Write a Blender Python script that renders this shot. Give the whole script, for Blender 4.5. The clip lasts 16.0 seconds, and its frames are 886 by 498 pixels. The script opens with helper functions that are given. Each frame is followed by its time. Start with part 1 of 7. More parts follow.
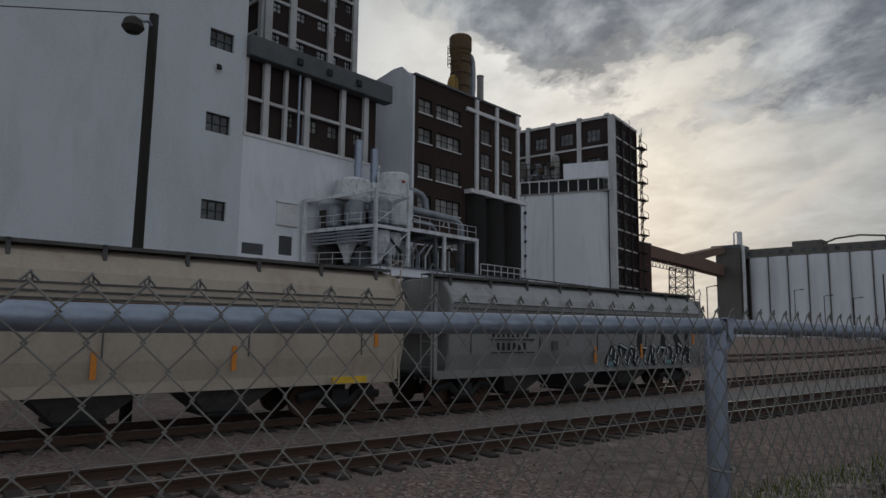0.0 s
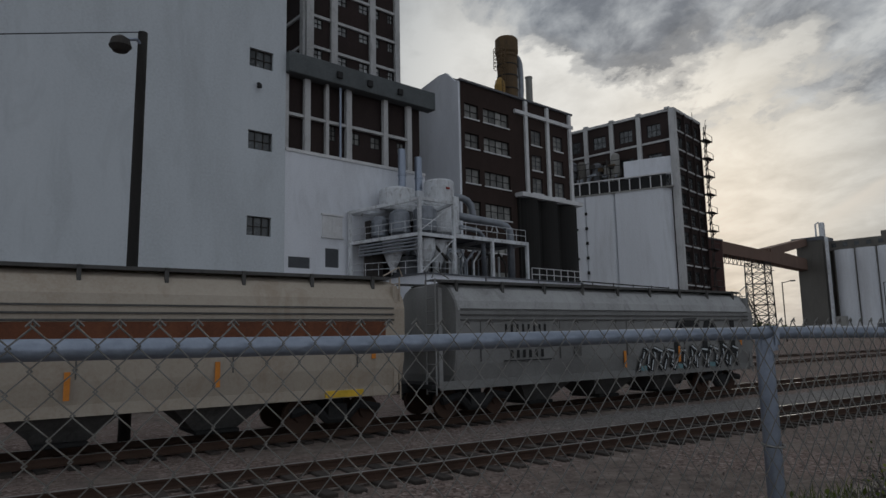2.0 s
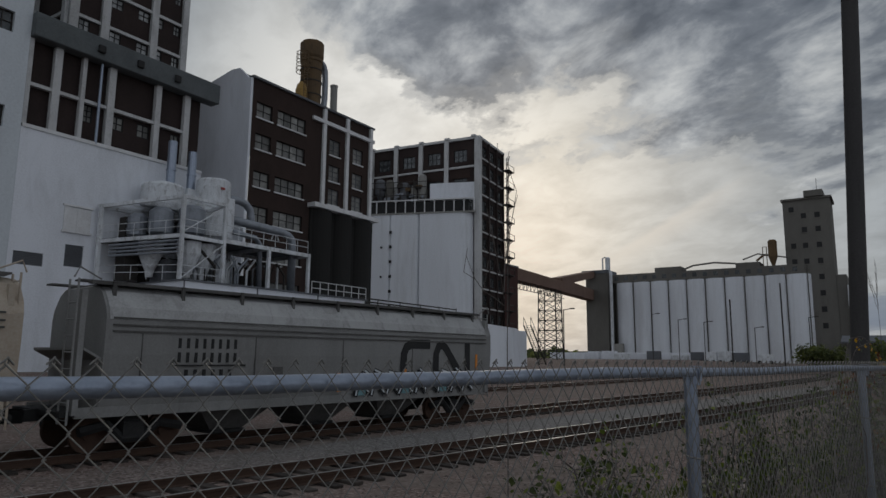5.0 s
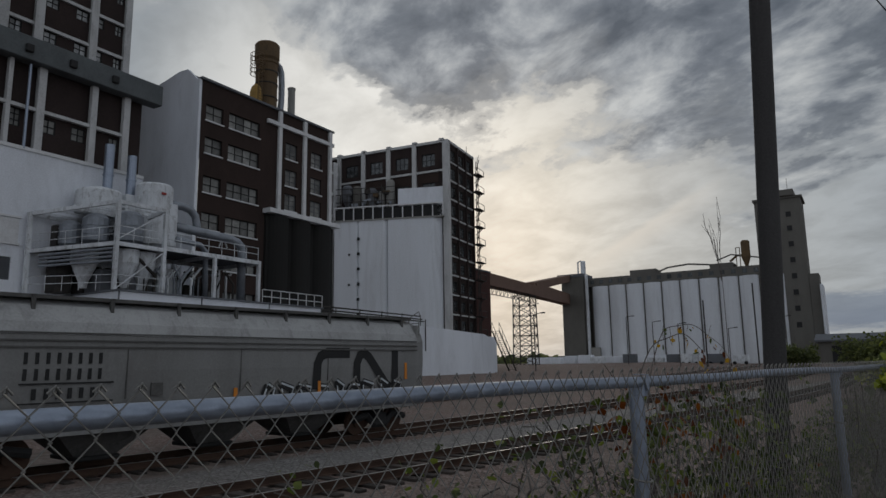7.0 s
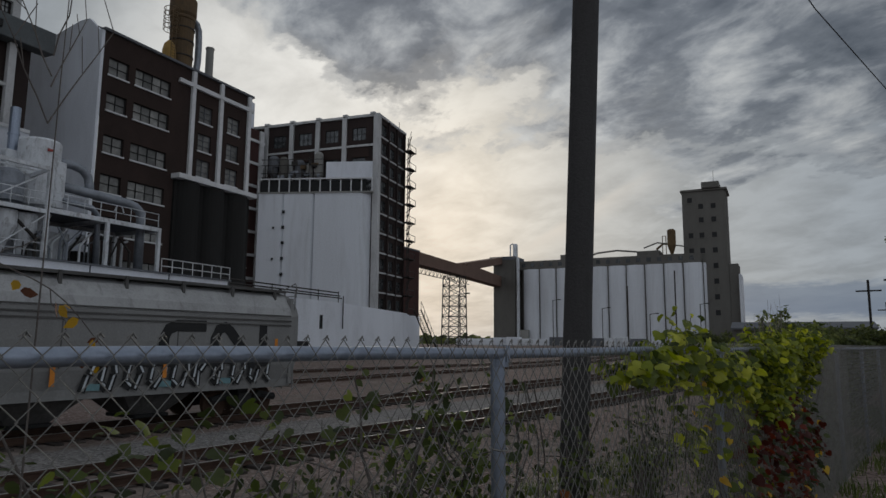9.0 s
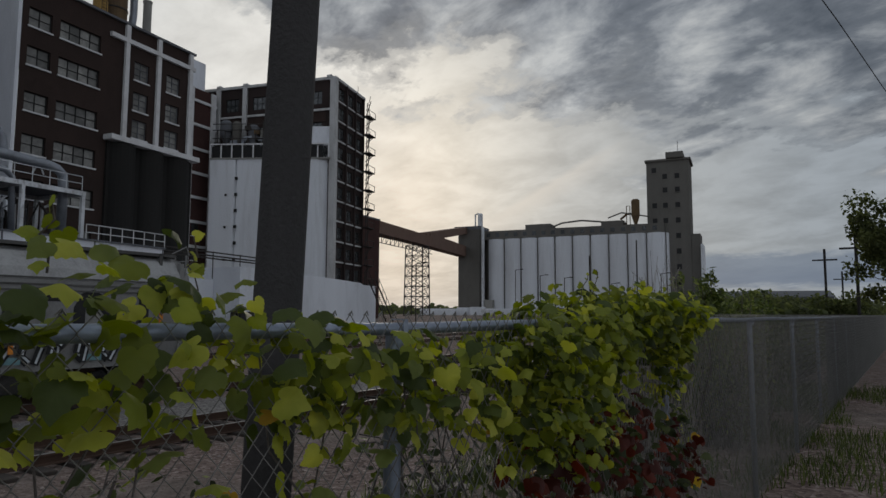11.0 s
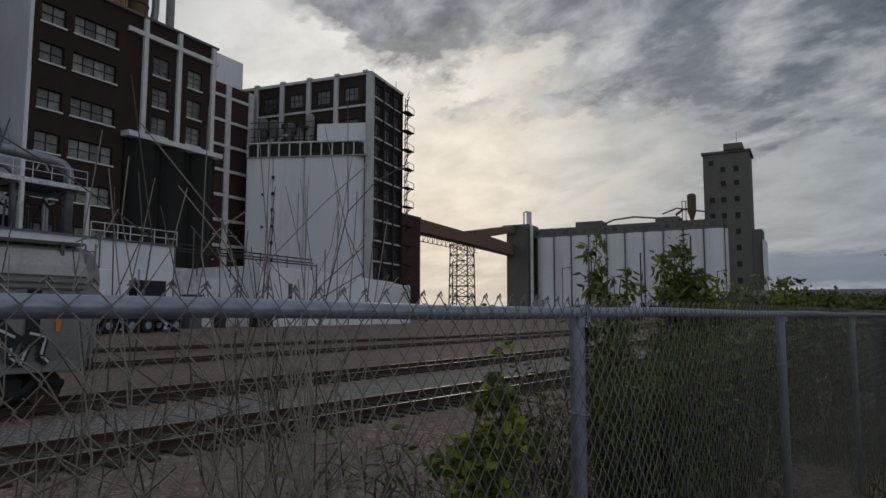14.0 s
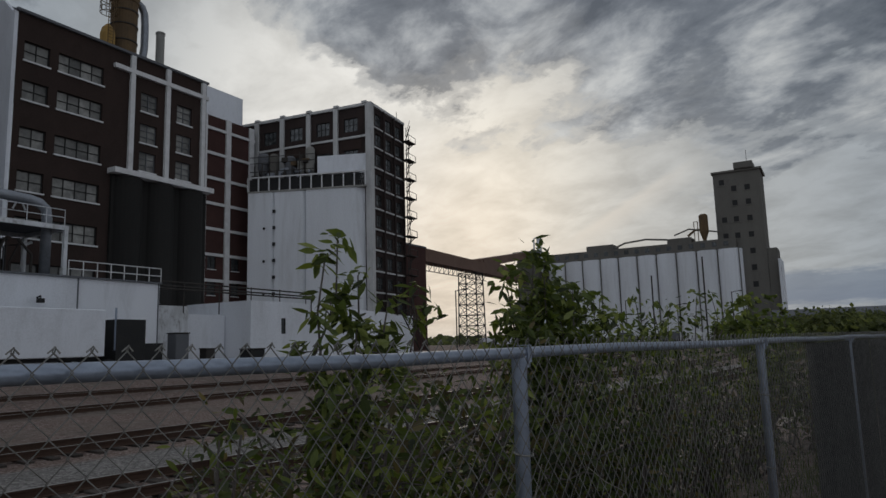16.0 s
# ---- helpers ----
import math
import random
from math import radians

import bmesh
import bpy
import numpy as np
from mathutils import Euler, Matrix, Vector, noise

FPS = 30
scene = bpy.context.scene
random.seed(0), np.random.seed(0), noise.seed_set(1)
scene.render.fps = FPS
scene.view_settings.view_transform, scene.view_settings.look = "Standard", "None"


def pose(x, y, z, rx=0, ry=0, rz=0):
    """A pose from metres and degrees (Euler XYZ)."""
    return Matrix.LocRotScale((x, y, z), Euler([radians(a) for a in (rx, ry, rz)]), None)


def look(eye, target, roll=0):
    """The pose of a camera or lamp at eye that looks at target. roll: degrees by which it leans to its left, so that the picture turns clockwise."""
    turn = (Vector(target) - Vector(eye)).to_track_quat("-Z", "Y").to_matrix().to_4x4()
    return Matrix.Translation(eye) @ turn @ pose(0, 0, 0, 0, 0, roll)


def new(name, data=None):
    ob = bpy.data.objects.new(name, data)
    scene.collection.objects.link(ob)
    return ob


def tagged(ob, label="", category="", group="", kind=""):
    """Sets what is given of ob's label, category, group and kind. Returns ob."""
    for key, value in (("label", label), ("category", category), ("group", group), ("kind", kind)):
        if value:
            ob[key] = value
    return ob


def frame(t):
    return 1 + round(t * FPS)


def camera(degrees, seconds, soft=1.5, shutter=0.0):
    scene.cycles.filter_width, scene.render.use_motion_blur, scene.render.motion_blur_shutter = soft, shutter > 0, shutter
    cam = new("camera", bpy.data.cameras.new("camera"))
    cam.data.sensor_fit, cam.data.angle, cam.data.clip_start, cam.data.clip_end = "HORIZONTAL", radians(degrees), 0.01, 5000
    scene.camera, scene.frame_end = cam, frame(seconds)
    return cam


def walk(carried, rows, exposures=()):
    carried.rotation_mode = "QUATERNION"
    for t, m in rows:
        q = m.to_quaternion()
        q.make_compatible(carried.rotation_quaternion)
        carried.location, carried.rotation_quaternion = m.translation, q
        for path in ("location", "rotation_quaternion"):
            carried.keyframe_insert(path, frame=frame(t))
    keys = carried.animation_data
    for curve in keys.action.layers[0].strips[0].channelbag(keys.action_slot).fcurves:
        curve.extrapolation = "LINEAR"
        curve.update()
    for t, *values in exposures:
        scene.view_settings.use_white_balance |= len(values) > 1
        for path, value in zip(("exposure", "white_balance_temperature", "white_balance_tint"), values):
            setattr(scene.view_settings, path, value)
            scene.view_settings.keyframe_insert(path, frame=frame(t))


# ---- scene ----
cam = camera(66.4, 16.0)
PATH = [
    (0, (-1.379, -0.837, 1.484), (-0.197, 0.758, 1.729), 0.6),
    (0.5, (-0.915, -0.936, 1.502), (0.345, 0.6, 1.732), 1.1),
    (1, (-0.397, -1.02, 1.483), (0.798, 0.575, 1.640), 0.7),
    (1.5, (0.068, -1.065, 1.494), (1.234, 0.548, 1.693), -1.8),
    (2, (0.702, -1.175, 1.501), (1.709, 0.532, 1.769), -1.2),
    (2.5, (1.435, -1.198, 1.558), (2.526, 0.443, 1.901), -0.8),
    (3, (2.151, -1.118, 1.585), (3.377, 0.438, 1.864), -3.7),
    (3.5, (2.903, -1.17, 1.588), (4.202, 0.31, 1.940), -0.8),
    (4, (3.624, -1.117, 1.551), (5.051, 0.252, 1.853), 0.8),
    (4.2, (3.887, -1.098, 1.545), (5.333, 0.249, 1.852), 0.9),
    (6.3, (6.615, -1.09, 1.556), (7.962, 0.351, 1.886), -0.4),
    (6.5, (6.929, -1.074, 1.554), (8.282, 0.361, 1.885), -0.5),
    (7, (7.719, -1.024, 1.563), (9.171, 0.31, 1.899), -0.9),
    (7.5, (8.282, -1.028, 1.544), (9.733, 0.321, 1.817), 0.3),
    (8, (8.917, -1.071, 1.528), (10.452, 0.189, 1.762), 0.6),
    (8.5, (9.604, -1.096, 1.530), (11.082, 0.219, 1.829), -0.4),
    (9, (10.331, -1.178, 1.527), (11.906, 0.024, 1.804), 0.4),
    (9.5, (11.031, -1.182, 1.518), (12.573, 0.061, 1.792), 2.2),
    (10, (11.71, -1.277, 1.542), (13.364, -0.179, 1.784), 1.5),
    (10.2, (11.979, -1.274, 1.536), (13.625, -0.155, 1.730), 0.4),
    (12.3, (15.19, -0.918, 1.539), (16.804, 0.244, 1.748), -0.1),
    (12.5, (15.445, -0.914, 1.530), (17.065, 0.24, 1.738), -2.5),
    (13, (16.073, -0.967, 1.492), (17.68, 0.205, 1.695), -1.3),
    (13.5, (16.863, -1.047, 1.499), (18.452, 0.147, 1.728), -1.6),
    (14, (17.665, -0.982, 1.493), (19.201, 0.283, 1.685), 0.1),
    (14.5, (18.354, -0.975, 1.501), (19.912, 0.263, 1.703), -1),
    (15, (18.851, -1.046, 1.511), (20.314, 0.307, 1.684), -0.4),
    (15.5, (19.472, -1.162, 1.537), (20.942, 0.17, 1.790), -3),
    (16, (20.231, -1.183, 1.530), (21.731, 0.11, 1.810), -1.6),
]
walk(cam, [(t, look(e, g, r)) for t, e, g, r in PATH])


# ---- sky and light ----
def nd(tree, kind, at=None, **sets):
    n = tree.nodes.new(kind)
    for k, v in (at or {}).items():
        n.inputs[k].default_value = v
    if "operation" in sets:
        n.operation = sets["operation"]
    if "data_type" in sets:
        n.data_type = sets["data_type"]
    if "blend_type" in sets:
        n.blend_type = sets["blend_type"]
    if "sky_type" in sets:
        n.sky_type, n.sun_disc, n.sun_elevation, n.sun_rotation = sets["sky_type"], sets["sun_disc"], sets["sun_elevation"], sets["sun_rotation"]
        n.altitude, n.air_density, n.dust_density = sets["altitude"], sets["air_density"], sets["dust_density"]
    return n


def ramp(tree, stops, interpolation="EASE"):
    r = tree.nodes.new("ShaderNodeValToRGB")
    r.color_ramp.interpolation = interpolation
    e = r.color_ramp.elements
    while len(e) < len(stops):
        e.new(0.5)
    for el, (p, c) in zip(e, stops):
        el.position, el.color = p, (*c, 1)
    return r


SUN_AZ, SUN_EL = radians(39), radians(13.5)      # from +x towards +y


def toward(az, el):
    az, el = radians(az), radians(el)
    return Vector((math.cos(el) * math.cos(az), math.cos(el) * math.sin(az), math.sin(el)))


SUN_DIR = toward(39, 13.5)
# lower edge of the cloud deck: azimuth and elevation in degrees
DECK_EDGE = ((-30, 20), (-10, 13), (4, 13), (12, 14.5), (18, 15.5), (24, 18), (29, 20), (36, 20.6), (44, 20.4), (48, 22.5), (52, 26), (58, 29), (75, 29), (90, 22))
SKY_STRENGTH = 1.0


def build_world():
    w = bpy.data.worlds.new("evening_sky")
    w.use_nodes = True
    scene.world = w
    t = w.node_tree
    t.nodes.clear()
    L = t.links.new
    co = nd(t, "ShaderNodeTexCoord")
    way = co.outputs["Generated"]

    def math2(op, a, b=None, c=None):
        n = nd(t, "ShaderNodeMath", operation=op)
        for i, v in enumerate((a, b, c)):
            if v is None:
                continue
            if isinstance(v, (int, float)):
                n.inputs[i].default_value = v
            else:
                L(v, n.inputs[i])
        return n.outputs[0]

    def along(v):
        n = nd(t, "ShaderNodeVectorMath", {1: tuple(v)}, operation="DOT_PRODUCT")
        L(way, n.inputs[0])
        return n.outputs["Value"]

    def span(v, a, b, c=0.0, d=1.0):
        n = nd(t, "ShaderNodeMapRange", {1: a, 2: b, 3: c, 4: d})
        L(v, n.inputs[0])
        return n.outputs[0]

    def lobe(az, el, wide):
        """1 at a direction, falling smoothly to 0 at wide degrees from it."""
        return math2("POWER", span(along(toward(az, el)), math.cos(radians(wide)), 1.0), 1.5)

    def blend(k, a, b, kind="MIX"):
        n = nd(t, "ShaderNodeMix", data_type="RGBA", blend_type=kind)
        for i, v in ((0, k), (6, a), (7, b)):
            if isinstance(v, float):
                n.inputs[i].default_value = v
            elif isinstance(v, tuple):
                n.inputs[i].default_value = (*v, 1)
            else:
                L(v, n.inputs[i])
        return n.outputs[2]

    sky = nd(t, "ShaderNodeTexSky", sky_type="NISHITA", sun_disc=False, sun_elevation=SUN_EL,
             sun_rotation=math.pi / 2 - SUN_AZ, altitude=200, air_density=1.2, dust_density=2.5)
    sep = nd(t, "ShaderNodeSeparateXYZ")
    L(way, sep.inputs[0])
    z = sep.outputs["Z"]
    el = math2("MULTIPLY", math2("ARCSINE", z), 180 / math.pi)
    az = math2("MULTIPLY", math2("ARCTAN2", sep.outputs["Y"], sep.outputs["X"]), 180 / math.pi)
    # direction laid on a flat cloud deck, drawn out along the wind
    high = math2("MAXIMUM", math2("ADD", z, 0.20), 0.04)
    wind = radians(66)
    pa = math2("DIVIDE", along((math.cos(wind), math.sin(wind), 0)), high)
    pb = math2("DIVIDE", along((-math.sin(wind), math.cos(wind), 0)), high)
    deck = nd(t, "ShaderNodeCombineXYZ")
    L(math2("MULTIPLY_ADD", pa, 0.92, 3.3), deck.inputs[0])
    L(math2("MULTIPLY_ADD", pb, 1.18, 1.15), deck.inputs[1])

    def cloud_noise(scale, detail, rough, bend):
        n = nd(t, "ShaderNodeTexNoise", {"Scale": scale, "Detail": detail, "Roughness": rough, "Distortion": bend})
        L(deck.outputs[0], n.inputs["Vector"])
        return n.outputs[0]

    n1 = cloud_noise(2.3, 10.0, 0.55, 0.2)
    n2 = cloud_noise(7.5, 9.0, 0.6, 0.25)
    n3 = cloud_noise(4.6, 10.0, 0.58, 0.25)
    edge = ramp(t, [((a + 30) / 120, (e / 30,) * 3) for a, e in DECK_EDGE], "LINEAR")
    L(span(az, -30, 90), edge.inputs[0])
    over = math2("SUBTRACT", el, math2("MULTIPLY", edge.outputs[0], 30.0))
    bias = span(over, -9.0, 9.0, -0.30, 0.30)
    dens = math2("ADD", math2("MULTIPLY_ADD", n1, 1.0, bias), math2("MULTIPLY", n2, 0.45))
    dens = math2("ADD", dens, math2("MULTIPLY", lobe(50, 18, 10), -0.16))
    dens = math2("ADD", dens, math2("MULTIPLY", lobe(44.5, 23.2, 7), 0.10))
    dens = math2("ADD", dens, math2("MULTIPLY", lobe(28, 23, 8), 0.07))
    mask = ramp(t, [(0.66, (0, 0, 0)), (0.735, (0.45, 0.45, 0.45)), (0.80, (0.86, 0.86, 0.86)), (0.92, (1, 1, 1))])
    L(dens, mask.inputs[0])
    cover = math2("MULTIPLY", mask.outputs[0], span(z, 0.48, 0.75, 1.0, 0.25))
    # brightness of the veil from the far side of the sky round to the hidden sun
    half = span(along(SUN_DIR), -1.0, 1.0)
    veil = ramp(t, [(0.0, (0.74, 0.80, 0.90)), (0.42, (0.69, 0.745, 0.83)), (0.64, (0.60, 0.64, 0.70)), (0.77, (0.42, 0.46, 0.52)), (0.84, (0.34, 0.385, 0.44)), (0.92, (0.37, 0.41, 0.45)), (0.965, (0.455, 0.48, 0.495)), (0.985, (0.59, 0.595, 0.58)), (0.995, (0.80, 0.775, 0.715)), (1.0, (0.95, 0.90, 0.80))], "LINEAR")
    L(half, veil.inputs[0])
    # the lit gap under the deck, and low pink light
    lit = blend(math2("MULTIPLY", lobe(51, 19.3, 17), 1.0), veil.outputs[0], (0.92, 0.91, 0.87))
    lit = blend(math2("MULTIPLY", lobe(40, 7, 12), 0.45), lit, (0.80, 0.70, 0.60))
    # thin high streaks in the open sky
    thin = span(n3, 0.38, 0.64, 1.10, 0.86)
    wisp = nd(t, "ShaderNodeVectorMath", operation="SCALE")
    L(lit, wisp.inputs[0]); L(thin, wisp.inputs["Scale"])
    # one bright slanting streak of high cloud
    a, b = toward(31.5, 7.6), toward(21, 13.6)
    side = a.cross(b).normalized()
    off = math2("ADD", along(side), math2("MULTIPLY_ADD", n2, 0.012, -0.006))
    belt = math2("MULTIPLY", span(off, -0.004, 0.004), span(off, 0.034, 0.006))
    run = math2("MULTIPLY", span(along(a), math.cos(radians(14)), math.cos(radians(3))), span(z, 0.10, 0.16))
    beam = blend(math2("MULTIPLY", math2("MULTIPLY", belt, run), 0.85), wisp.outputs[0], (0.78, 0.74, 0.68))
    # the deck itself: slate bellies, pale torn edges
    tone = ramp(t, [(0.32, (0.08, 0.098, 0.125)), (0.45, (0.15, 0.172, 0.205)), (0.55, (0.29, 0.315, 0.345)), (0.68, (0.50, 0.52, 0.53))], "LINEAR")
    L(n3, tone.inputs[0])
    glow = nd(t, "ShaderNodeVectorMath", operation="SCALE")
    L(tone.outputs[0], glow.inputs[0]); L(span(half, 0.90, 1.0, 1.0, 1.35), glow.inputs["Scale"])
    clouds = blend(cover, beam, glow.outputs[0])
    # a low blue-grey cloud bank over the horizon, away from the sun
    zz = math2("MULTIPLY_ADD", n2, 1.6, el)
    low = ramp(t, [(0.0, (0, 0, 0)), (0.30, (0, 0, 0)), (0.40, (0.9, 0.9, 0.9)), (0.60, (0.75, 0.75, 0.75)), (0.68, (0, 0, 0))])
    L(span(zz, 0.0, 8.5), low.inputs[0])
    bank = blend(math2("MULTIPLY", low.outputs[0], span(az, 24, 14, 0.0, 0.9)), clouds, (0.155, 0.21, 0.30))
    # a share of clear-sky light through the veil
    lift = blend(0.04, bank, blend(1.0, sky.outputs[0], (0.07, 0.07, 0.07), "MULTIPLY"))
    bg = nd(t, "ShaderNodeBackground", {"Strength": SKY_STRENGTH})
    L(lift, bg.inputs[0])
    out = nd(t, "ShaderNodeOutputWorld")
    L(bg.outputs[0], out.inputs[0])


build_world()
sun = new("sun", bpy.data.lights.new("sun", "SUN"))
sun.data.energy, sun.data.angle, sun.data.color = 0.45, radians(14), (1.0, 0.9, 0.77)
sun.matrix_world = look((0, 0, 60), Vector((0, 0, 60)) - SUN_DIR)
scene.view_settings.exposure = -0.3


# ---- materials ----
def material(name, base, rough=0.8, metal=0.0, dark=None, light=None, scale=0.5, fine=30.0, bump=0.15, amount=0.6,
             streak=1.0, per_object=0.0, spec=0.3, grime=0.0):
    """A surface in three tones: patches at one scale, grain at another, relief from the grain. streak stretches the patches down the wall."""
    m = bpy.data.materials.new(name)
    m.use_nodes = True
    t = m.node_tree
    L = t.links.new
    b = t.nodes["Principled BSDF"]
    b.inputs["Roughness"].default_value, b.inputs["Metallic"].default_value = rough, metal
    b.inputs["Specular IOR Level"].default_value = spec
    dark = dark or tuple(c * 0.6 for c in base)
    light = light or tuple(min(c * 1.25, 0.9) for c in base)
    co = nd(t, "ShaderNodeTexCoord")
    mp = nd(t, "ShaderNodeMapping", {"Scale": (1, 1, 1 / streak)})
    L(co.outputs["Object"], mp.inputs[0])
    big = nd(t, "ShaderNodeTexNoise", {"Scale": scale, "Detail": 8.0, "Roughness": 0.62, "Distortion": 0.3})
    L(mp.outputs[0], big.inputs["Vector"])
    small = nd(t, "ShaderNodeTexNoise", {"Scale": fine, "Detail": 4.0, "Roughness": 0.6})
    L(co.outputs["Object"], small.inputs["Vector"])
    r = ramp(t, [(0.32, dark), (0.52, base), (0.72, light)], "LINEAR")
    add = nd(t, "ShaderNodeMix", {0: 0.35}, data_type="FLOAT")
    L(big.outputs[0], add.inputs[2]); L(small.outputs[0], add.inputs[3])
    L(add.outputs[0], r.inputs[0])
    mx = nd(t, "ShaderNodeMix", {0: amount, 6: (*base, 1)}, data_type="RGBA")
    L(r.outputs[0], mx.inputs[7])
    col = mx.outputs[2]
    if per_object:
        info = nd(t, "ShaderNodeObjectInfo")
        geo = nd(t, "ShaderNodeNewGeometry")
        sm = nd(t, "ShaderNodeMath", operation="ADD")
        L(info.outputs["Random"], sm.inputs[0]); L(geo.outputs["Random Per Island"], sm.inputs[1])
        fr = nd(t, "ShaderNodeMath", operation="FRACT")
        L(sm.outputs[0], fr.inputs[0])
        mr = nd(t, "ShaderNodeMapRange", {3: 1 - per_object, 4: 1 + per_object})
        L(fr.outputs[0], mr.inputs[0])
        hs = nd(t, "ShaderNodeHueSaturation")
        L(col, hs.inputs["Color"]); L(mr.outputs[0], hs.inputs["Value"])
        col = hs.outputs[0]
    if grime:
        g = nd(t, "ShaderNodeTexNoise", {"Scale": scale * 3.1, "Detail": 10.0, "Roughness": 0.7, "Distortion": 0.8})
        L(mp.outputs[0], g.inputs["Vector"])
        gr = ramp(t, [(0.5, (0, 0, 0)), (0.68, (1, 1, 1))])
        L(g.outputs[0], gr.inputs[0])
        gm = nd(t, "ShaderNodeMath", {1: grime}, operation="MULTIPLY")
        L(gr.outputs[0], gm.inputs[0])
        mg = nd(t, "ShaderNodeMix", {7: (*dark, 1)}, data_type="RGBA")
        L(gm.outputs[0], mg.inputs[0]); L(col, mg.inputs[6])
        col = mg.outputs[2]
    L(col, b.inputs["Base Color"])
    bp = nd(t, "ShaderNodeBump", {"Strength": bump, "Distance": 0.02})
    L(small.outputs[0], bp.inputs["Height"])
    L(bp.outputs[0], b.inputs["Normal"])
    rr = nd(t, "ShaderNodeMapRange", {3: max(rough - 0.12, 0.05), 4: min(rough + 0.12, 1)})
    L(big.outputs[0], rr.inputs[0]); L(rr.outputs[0], b.inputs["Roughness"])
    return m


M = {}
M["white_wall"] = material("white_wall", (0.70, 0.72, 0.76), 0.85, dark=(0.50, 0.51, 0.53), light=(0.76, 0.78, 0.82), scale=0.22, fine=9, streak=3, grime=0.38, amount=0.75)
M["mill_wall"] = material("mill_wall", (0.55, 0.585, 0.61), 0.88, dark=(0.40, 0.425, 0.44), light=(0.62, 0.65, 0.675), scale=0.16, fine=6, streak=4, grime=0.3, amount=0.8)
M["white_steel"] = material("white_steel", (0.62, 0.64, 0.66), 0.6, dark=(0.20, 0.19, 0.18), light=(0.76, 0.78, 0.8), scale=0.9, fine=14, streak=2, grime=0.65)
M["white_trim"] = material("white_trim", (0.62, 0.62, 0.62), 0.8, dark=(0.4, 0.38, 0.37), scale=0.8, fine=10, grime=0.25)
M["pier_grey"] = material("pier_grey", (0.49, 0.49, 0.485), 0.85, dark=(0.22, 0.21, 0.20), light=(0.52, 0.52, 0.51), scale=0.5, fine=8, streak=3, grime=0.4)
M["brick"] = material("brick", (0.043, 0.030, 0.026), 0.9, dark=(0.024, 0.018, 0.016), light=(0.07, 0.044, 0.038), scale=0.35, fine=7, streak=1.5, grime=0.3, spec=0.1)
M["brick_dark"] = material("brick_dark", (0.040, 0.030, 0.028), 0.92, dark=(0.02, 0.017, 0.016), light=(0.065, 0.046, 0.042), scale=0.3, fine=7, streak=2, spec=0.08)
M["brick_red"] = material("brick_red", (0.066, 0.036, 0.032), 0.9, dark=(0.042, 0.022, 0.02), light=(0.11, 0.055, 0.048), scale=0.4, fine=7, spec=0.1)
M["tar"] = material("tar", (0.023, 0.022, 0.0205), 0.85, dark=(0.012, 0.012, 0.012), light=(0.038, 0.037, 0.035), scale=0.3, fine=8, streak=6, spec=0.15)
M["concrete"] = material("concrete", (0.27, 0.265, 0.245), 0.9, dark=(0.17, 0.165, 0.15), light=(0.34, 0.33, 0.31), scale=0.25, fine=12, streak=3, grime=0.3)
M["concrete_dark"] = material("concrete_dark", (0.135, 0.128, 0.115), 0.92, dark=(0.08, 0.075, 0.067), light=(0.19, 0.18, 0.165), scale=0.12, fine=6, streak=3, grime=0.3, spec=0.1)
M["silo_white"] = material("silo_white", (0.66, 0.68, 0.71), 0.85, dark=(0.42, 0.42, 0.42), light=(0.74, 0.76, 0.79), scale=0.12, fine=5, streak=9, grime=0.35)
M["roof_grey"] = material("roof_grey", (0.12, 0.125, 0.135), 0.8, scale=0.4, fine=10)
M["roof_beam"] = material("roof_beam", (0.105, 0.115, 0.118), 0.85, dark=(0.06, 0.065, 0.066), light=(0.15, 0.16, 0.165), scale=0.5, fine=9, grime=0.3)
M["glass_dark"] = material("glass_dark", (0.045, 0.05, 0.052), 0.25, dark=(0.02, 0.022, 0.024), light=(0.13, 0.14, 0.14), scale=0.9, fine=3, bump=0.03, amount=0.9, per_object=0.5, spec=0.5)
M["glass_pale"] = material("glass_pale", (0.17, 0.168, 0.155), 0.5, dark=(0.06, 0.06, 0.058), light=(0.30, 0.30, 0.275), scale=0.8, fine=3, bump=0.03, amount=0.9, per_object=0.45, spec=0.5)
M["glass_bright"] = material("glass_bright", (0.30, 0.31, 0.31), 0.5, dark=(0.10, 0.10, 0.10), light=(0.46, 0.47, 0.46), scale=1.6, fine=4, bump=0.03, amount=0.9, per_object=0.4, spec=0.5)
M["galv"] = material("galv", (0.30, 0.34, 0.41), 0.45, 0.75, dark=(0.18, 0.21, 0.26), light=(0.42, 0.46, 0.54), scale=9, fine=60, bump=0.08, grime=0.2)
M["wire"] = material("wire", (0.22, 0.215, 0.20), 0.5, 0.5, dark=(0.085, 0.07, 0.056), light=(0.36, 0.345, 0.32), scale=14, fine=80, bump=0.05)
M["steel_dark"] = material("steel_dark", (0.045, 0.04, 0.036), 0.7, 0.2, dark=(0.02, 0.02, 0.02), light=(0.09, 0.07, 0.055), scale=2, fine=25, grime=0.3)
M["rail_side"] = material("rail_side", (0.075, 0.045, 0.032), 0.85, 0.2, dark=(0.04, 0.026, 0.02), light=(0.12, 0.07, 0.05), scale=2.5, fine=40)
M["rail_head"] = material("rail_head", (0.30, 0.285, 0.27), 0.48, 0.85, dark=(0.3, 0.27, 0.24), light=(0.5, 0.49, 0.48), scale=1.5, fine=40, bump=0.03)
